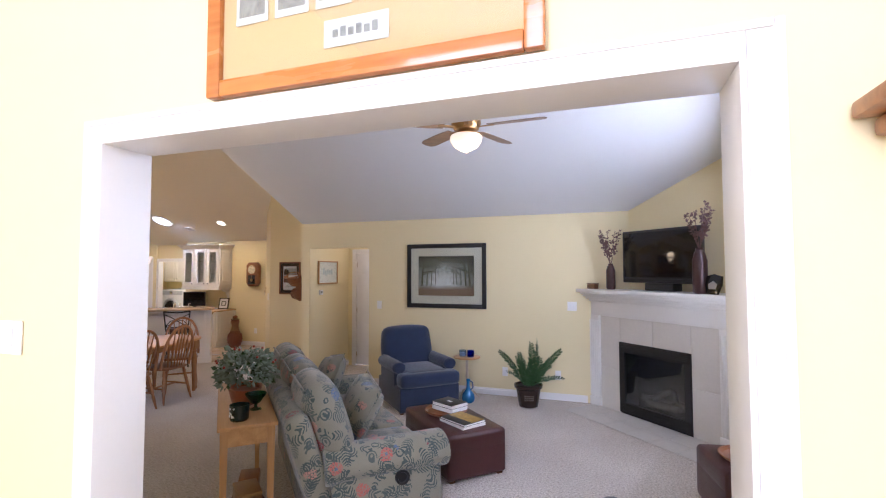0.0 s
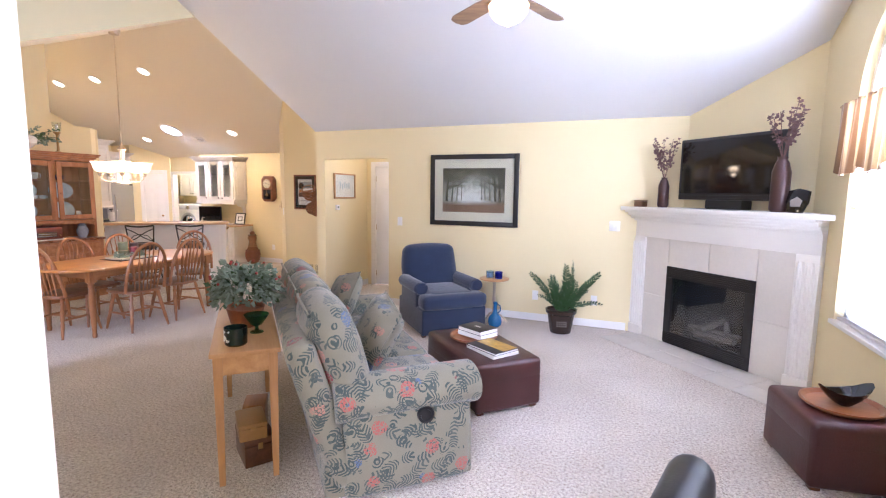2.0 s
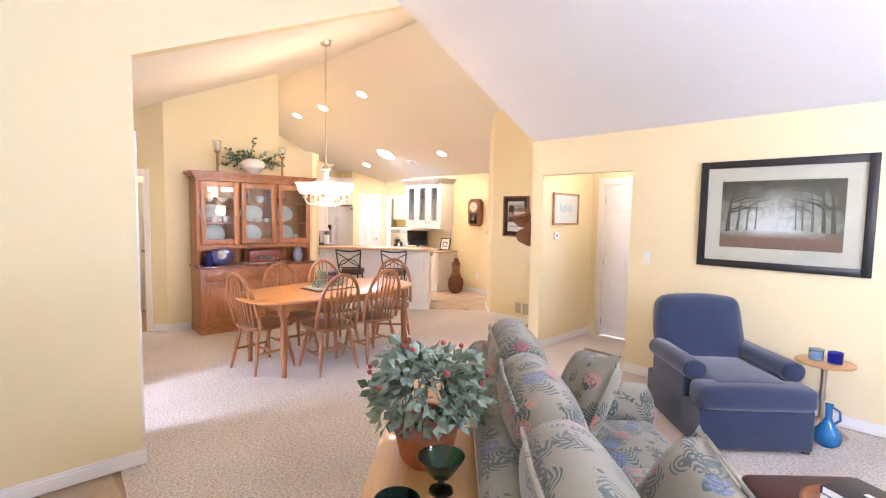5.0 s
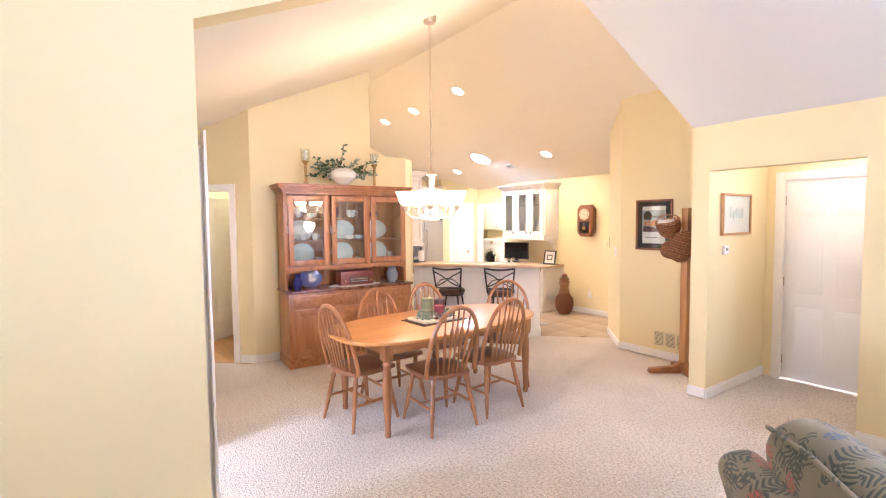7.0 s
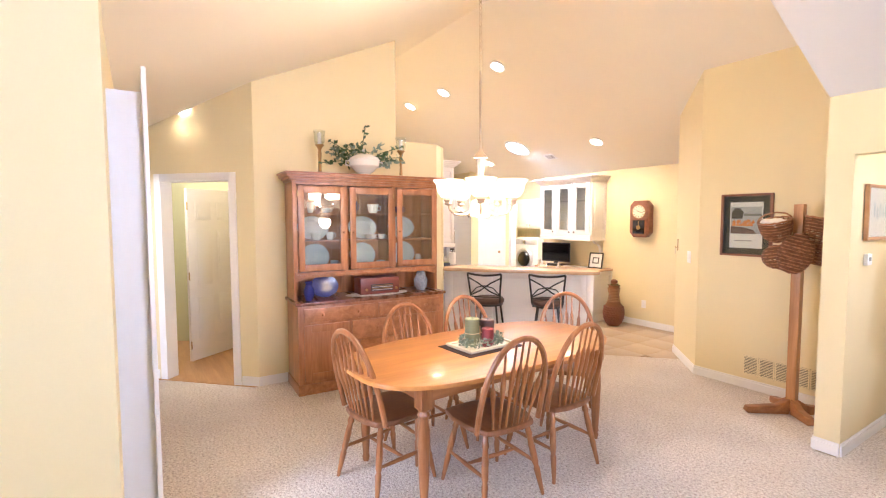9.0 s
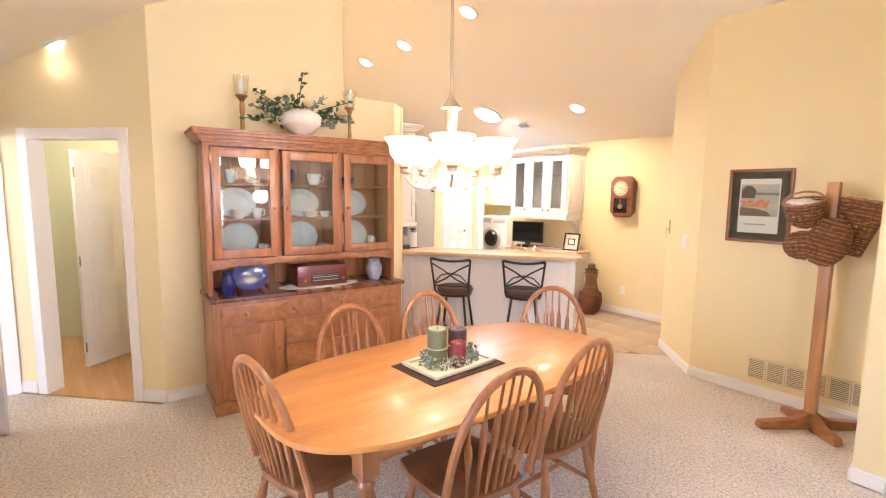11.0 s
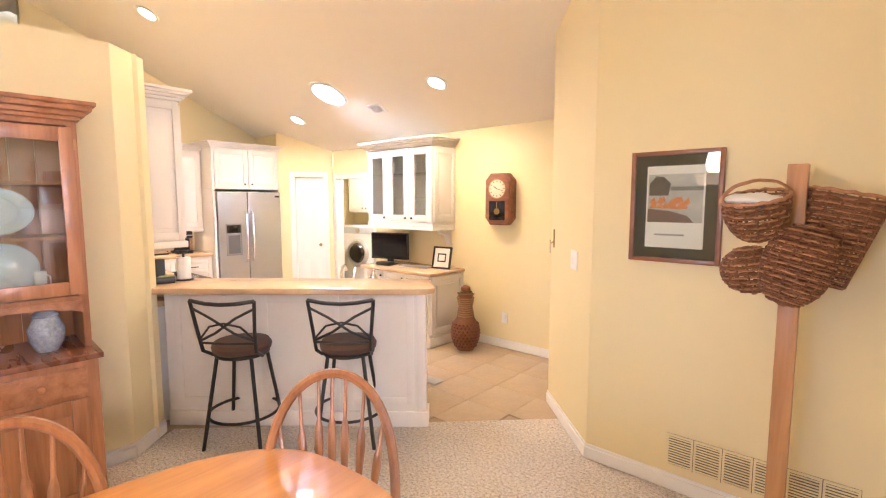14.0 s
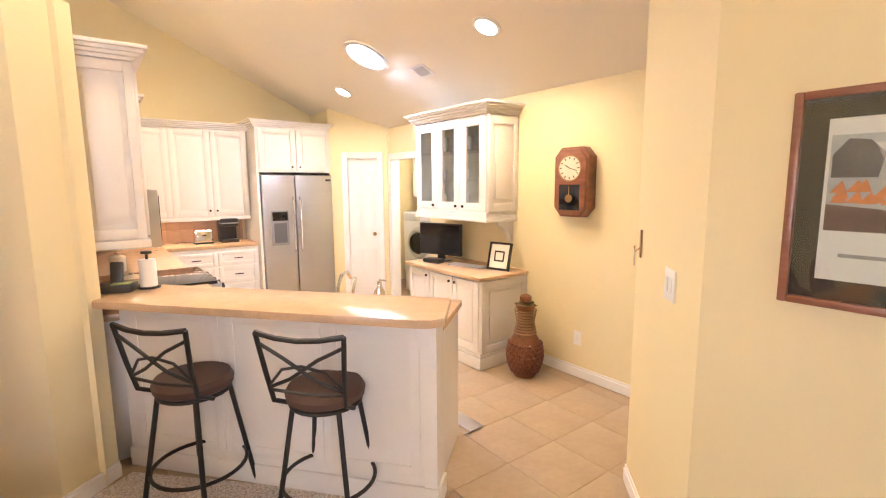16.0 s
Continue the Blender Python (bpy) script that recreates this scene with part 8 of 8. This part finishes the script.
for i in range(3):
    x0 = -0.55 + 0.366 * i
    cab_door(dk, x0, x0 + 0.355, 0.16, 0.785, -0.56, (x0 + (0.32 if i < 2 else 0.035), 0.74))
e = new("end_panel")
e.parent = dk
for a, b2, c, d2 in ((-0.555, -0.50, 0.15, 0.79), (-0.06, -0.005, 0.15, 0.79), (-0.50, -0.06, 0.15, 0.21), (-0.50, -0.06, 0.73, 0.79)):
    part("stile", box(B(), (0.55, a, c), (0.566, b2, d2), 0.003), CABINET, e)
part("raised_field", box(B(), (0.548, -0.46, 0.25), (0.562, -0.10, 0.69), 0.005), CABINET, e)
dt = thing("worktop", DK, "tan stone desk top", "worktop")
part("slab", box(B(), (-0.60, -0.60, 0.80), (0.585, -0.002, 0.835), 0.008), COUNTER, dt)
mo = thing("computer_monitor", DK @ pose(-0.40, -0.28, 0.835, 0, 0, 18), "black flat computer monitor on the desk", "monitor")
part("panel", box(B(), (-0.26, -0.02, 0.06), (0.26, 0.02, 0.39), 0.006), BLACKFRAME, mo)
part("screen", box(B(), (-0.245, -0.024, 0.085), (0.245, -0.018, 0.375)), SCREEN, mo)
part("neck", box(B(), (-0.04, 0.0, 0.01), (0.04, 0.03, 0.08)), BLACKFRAME, mo)
part("foot", lathe(B(), [(0, 0), (0.12, 0), (0.115, 0.012), (0, 0.016)], 28), BLACKFRAME, mo)
dv = thing("desk_printer", DK @ pose(-0.32, -0.42, 0.835, 0, 0, 10), "small black device on the desk", "device")
part("body", soft_box(B(), (-0.12, -0.06, 0), (0.10, 0.06, 0.045), 0.02), BLACKFRAME, dv)
kb = thing("keyboard", DK @ pose(0.06, -0.30, 0.835, 0, 0, 12), "thin grey keyboard on the desk", "keyboard")
part("body", box(B(), (-0.20, -0.06, 0), (0.20, 0.06, 0.016), 0.004), STEEL, kb)
ph2 = thing("photo_frame", DK @ pose(0.40, -0.22, 0.836, -14, 0, 12), "black-framed certificate leaning on the desk", "picture frame")
for a, b2, c, d2 in ((-0.12, -0.10, 0, 0.26), (0.10, 0.12, 0, 0.26), (-0.10, 0.10, 0, 0.02), (-0.10, 0.10, 0.24, 0.26)):
    part("frame", box(B(), (a, -0.012, c), (b2, 0.012, d2), 0.003), BLACKFRAME, ph2)
part("mat_board", box(B(), (-0.10, -0.004, 0.02), (0.10, 0.008, 0.24)), PAPER, ph2)
b = B()
for a, b2, c, d2 in ((-0.055, 0.055, 0.08, 0.095), (-0.055, 0.055, 0.165, 0.18), (-0.055, -0.04, 0.095, 0.165), (0.04, 0.055, 0.095, 0.165)):
    box(b, (a, -0.006, c), (b2, -0.003, d2))
part("inner_border", b, DARKCOVER, ph2)

# clock
ck = thing("wall_clock", pose(-7.06, 9.548, 1.637) @ Matrix.Diagonal((1, 1, 0.92, 1)), "octagonal cherry pendulum wall clock", "clock")
octo = [(-0.10, -0.30), (0.10, -0.30), (0.165, -0.22), (0.165, 0.22), (0.10, 0.30), (-0.10, 0.30), (-0.165, 0.22), (-0.165, -0.22)]
RX = Matrix.Rotation(radians(90), 4, "X")
part("case", prism(B(), octo, 0.0, 0.10, RX, 0.006), CHERRY, ck)
part("case_front", prism(B(), [(x * 0.9, z * 0.93) for x, z in octo], 0.10, 0.118, RX, 0.006), CHERRY, ck)
part("dial", prism(B(), [(0.105 * math.cos(6.283 * i / 32), 0.12 + 0.105 * math.sin(6.283 * i / 32)) for i in range(32)], 0.118, 0.121, RX), mat("ivory_dial", (0.66, 0.58, 0.42), 0.5, 0, 0.08, 12), ck)
part("dial_rim", tube(B(), [(0.108 * math.cos(6.283 * i / 32), -0.121, 0.12 + 0.108 * math.sin(6.283 * i / 32)) for i in range(32)], 0.006, 6, True), BRASS, ck)
for i in range(12):
    a = 6.283 * i / 12
    part("hour_mark", box(B(), (-0.004, -0.123, 0.075), (0.004, -0.121, 0.095), 0, Matrix.Translation((0, 0, 0.12)) @ Matrix.Rotation(a, 4, "Y")), DARKCOVER, ck)
part("hour_hand", box(B(), (-0.004, -0.125, 0), (0.004, -0.1235, 0.05), 0, Matrix.Translation((0, 0, 0.12)) @ Matrix.Rotation(radians(-55), 4, "Y")), DARKCOVER, ck)
part("minute_hand", box(B(), (-0.003, -0.127, 0), (0.003, -0.1255, 0.08), 0, Matrix.Translation((0, 0, 0.12)) @ Matrix.Rotation(radians(105), 4, "Y")), DARKCOVER, ck)
part("pendulum_window", box(B(), (-0.10, -0.122, -0.24), (0.10, -0.1185, -0.02), 0.002), SCREEN, ck)
part("pendulum", lathe(B(), [(0, 0), (0.035, 0), (0.035, 0.004), (0, 0.006)], 24, Matrix.Translation((0.0, -0.123, -0.14)) @ RX), BRASS, ck)
part("pendulum_rod", box(B(), (-0.003, -0.126, -0.12), (0.003, -0.1225, -0.03)), BRASS, ck)
# wicker floor vase
fv = thing("floor_vase", pose(-7.32, 9.23, 0), "tall woven brown floor vase with a stopper", "vase")
prof = [(0.0, 0.0), (0.09, 0.0), (0.105, 0.03), (0.14, 0.12), (0.15, 0.20), (0.135, 0.29), (0.09, 0.37), (0.068, 0.45), (0.066, 0.55), (0.08, 0.60), (0.085, 0.62), (0.06, 0.62), (0.0, 0.60)]
part("vase_body", lathe(B(), prof, 32), WICKER, fv)
b = B()
for j in range(8):
    z = 0.05 + 0.034 * j
    r = [p for p in zip(prof, prof[1:]) if p[0][1] <= z <= p[1][1]][0]
    k = (z - r[0][1]) / (r[1][1] - r[0][1])
    rr = r[0][0] + k * (r[1][0] - r[0][0])
    for i in range(20):
        a = 6.283 * (i + 0.5 * (j % 2)) / 20
        ball(b, (rr * math.cos(a), rr * math.sin(a), z), 0.017, (1, 1, 0.8), 6)
part("woven_studs", b, wood("red_brown_weave", (0.13, 0.03, 0.02), (0.22, 0.07, 0.04), 0.4, 0), fv)
b = B()
for j in range(9):
    tube(b, [((0.072 + 0.018 * abs(j - 4) / 4) * math.cos(6.283 * i / 24), (0.072 + 0.018 * abs(j - 4) / 4) * math.sin(6.283 * i / 24), 0.38 + 0.024 * j) for i in range(24)], 0.008, 5, True)
part("neck_binding", b, mat("tan_rattan", (0.30, 0.17, 0.08), 0.6, 0, 0.2, 30, 0.3, 90), fv)
part("stopper", lathe(B(), [(0, 0.60), (0.03, 0.61), (0.025, 0.63), (0.05, 0.655), (0.05, 0.69), (0.02, 0.71), (0, 0.712)], 20), WICKER, fv)
b = B()
leafy(b, (0, 0, 0.62), 0.085, 60, 0.04, 5, 0.3, 0.2)
part("dry_leaves", b, mat("olive_leaf", (0.12, 0.11, 0.03), 0.6, 0, 0.2, 20), fv)
hk = thing("key_hook", pose(-5.90, 8.538, 1.33, 0, 0, -45), "small brass key hook on the wall", "hook")
part("plate", box(B(), (-0.012, -0.008, -0.07), (0.012, -0.001, 0.07), 0.003), BRASS, hk)
part("hook", tube(B(), [(0, -0.006, -0.02), (0, -0.03, -0.04), (0, -0.035, -0.01)], 0.004, 6), BRASS, hk)
part("keys", box(B(), (-0.01, -0.034, -0.11), (0.01, -0.030, -0.035), 0.003), NICKEL, hk)

# laundry
ws = thing("washing_machine", pose(-10.48, 10.58, 0, 0, 0, 8), "white front-loading washing machine on a pedestal", "washing machine")
part("body", box(B(), (-0.35, -0.33, 0.30), (0.35, 0.36, 1.22), 0.012), PORCELAIN, ws)
part("pedestal", box(B(), (-0.35, -0.31, 0.0), (0.35, 0.36, 0.295), 0.008), PORCELAIN, ws)
part("door_ring", lathe(B(), [(0.0, 0), (0.23, 0), (0.24, 0.02), (0.20, 0.05), (0.17, 0.04), (0.0, 0.03)], 36, Matrix.Translation((0, -0.33, 0.76)) @ RX), STEEL, ws)
part("door_glass", lathe(B(), [(0, 0.03), (0.165, 0.035), (0.14, 0.07), (0, 0.085)], 32, Matrix.Translation((0, -0.335, 0.76)) @ RX), SCREEN, ws)
part("control_strip", box(B(), (-0.33, -0.338, 1.08), (0.33, -0.325, 1.19), 0.004), mat("grey_control_panel", (0.5, 0.5, 0.5), 0.35), ws)
part("dial", cyl(B(), (0, -0.36, 1.135), (0, -0.335, 1.135), 0.04), CHROME, ws)
lc = thing("laundry_cabinet", pose(-10.3, 10.995, 0), "cream wall cabinets above the washer", "cabinet")
part("body", box(B(), (-0.9, -0.33, 1.42), (0.9, -0.003, 2.25), 0.003), CABINET, lc)
for i in range(4):
    cab_door(lc, -0.89 + 0.447 * i, -0.45 + 0.447 * i, 1.44, 2.23, -0.33, (-0.85 + 0.447 * i + (0.36 if i % 2 == 0 else 0), 1.5))

# lamps and fittings in the ceiling
for cx, cy2 in CANS:
    r = thing("recessed_light", pose(cx, cy2, din_ceil(cy2), -math.degrees(math.atan(0.4715)) if cy2 > 6.3 else math.degrees(math.atan(0.445)), 0, 0), "lit round recessed ceiling lamp with white trim", "ceiling light", "recessed ceiling lamps")
    part("trim_ring", lathe(B(), [(0.085, -0.002), (0.115, -0.002), (0.112, -0.010), (0.088, -0.012)], 28), TRIM, r)
    part("lens", lathe(B(), [(0, -0.006), (0.087, -0.006), (0.084, -0.012), (0, -0.016)], 28), CANGLOW, r)
sk2 = thing("tube_skylight", pose(-8.88, 8.62, din_ceil(8.62), -math.degrees(math.atan(0.4715)), 0, 0), "bright round tubular skylight in the ceiling", "skylight")
part("ring", lathe(B(), [(0.21, -0.002), (0.235, -0.002), (0.232, -0.014), (0.212, -0.016)], 40), TRIM, sk2)
part("diffuser", lathe(B(), [(0, -0.006), (0.212, -0.006), (0.19, -0.016), (0, -0.024)], 40), SKYGLOW, sk2)


def ceiling_vent(where, w, h, label):
    v2 = thing("ceiling_vent", where, label, "vent")
    b = box(B(), (-w / 2, -h / 2, -0.010), (-w / 2 + 0.02, h / 2, -0.001))
    box(b, (w / 2 - 0.02, -h / 2, -0.010), (w / 2, h / 2, -0.001)), box(b, (-w / 2, -h / 2, -0.010), (w / 2, -h / 2 + 0.02, -0.001)), box(b, (-w / 2, h / 2 - 0.02, -0.010), (w / 2, h / 2, -0.001))
    part("frame", b, TRIM, v2)
    part("backing", box(B(), (-w / 2 + 0.02, -h / 2 + 0.02, -0.004), (w / 2 - 0.02, h / 2 - 0.02, -0.001)), mat("grey_duct", (0.2, 0.2, 0.2), 0.7), v2)
    for i in range(6):
        x = -w / 2 + 0.03 + (w - 0.06) * i / 5
        part("slat", box(B(), (x - 0.006, -h / 2 + 0.02, -0.009), (x + 0.006, h / 2 - 0.02, -0.005)), TRIM, v2)


ceiling_vent(pose(-8.45, 8.98, din_ceil(8.98), -math.degrees(math.atan(0.4715)), 0, 0), 0.22, 0.16, "white ceiling air vent in the kitchen")
ceiling_vent(pose(1.26, 5.08, lr_ceil(5.08), -math.degrees(math.atan(GRID)), 0, 0), 0.15, 0.30, "white ceiling air vent in the living room")
fm = thing("floor_vent", pose(-7.0, 8.3, 0.004, 0, 0, 0), "small grey floor register in the tiles", "vent")
part("grille", box(B(), (-0.13, -0.06, 0), (0.13, 0.06, 0.006), 0.002), STEEL, fm)

# floor tiles: kitchen on the diagonal, foyer square
kf = new("kitchen_floor")
tagged(kf, "beige square ceramic kitchen floor tiles with thin joints", "floor", "", "structure")
tile = None
T = 0.405
for i in range(-16, 17):
    for j in range(-16, 17):
        x, y = -8.3 + T * i, 8.0 + T * j
        side = (y - 6.44) * 2.0 - (x + 7.74) * 1.9 / 1.0
        if not (-11.6 < x < -4.7 and 6.3 < y < 9.75) or side < -0.15:
            continue
        if tile is None:
            tile = part("tile", box(B(), (-T / 2 + 0.0015, -T / 2 + 0.0015, 0), (T / 2 - 0.0015, T / 2 - 0.0015, 0.012), 0.001), TILE, kf)
            o = tile
        else:
            o = new("tile", tile.data)
            o.parent = kf
        o.matrix_basis = pose(x, y, -0.019)
ff = new("foyer_floor")
tagged(ff, "beige square ceramic foyer floor tiles", "floor", "", "structure")
first_f = None
for i in range(17):
    for j in range(15):
        x, y = -3.8 + T * i, -3.0 + T * j
        inside = y < 1.68 or (x < -1.95 and y < 2.8 and (x - -2.7) * 1.28 + (y - 2.8) < 0.05)
        if not inside or (y < 1.6 and (x < -2.2 or x > 2.7)):
            continue
        if first_f is None:
            first_f = part("tile", box(B(), (-T / 2 + 0.0015, -T / 2 + 0.0015, 0), (T / 2 - 0.0015, T / 2 - 0.0015, 0.012), 0.001), TILE, ff)
            o = first_f
        else:
            o = new("tile", first_f.data)
            o.parent = ff
        o.matrix_basis = pose(x, y, -0.019)
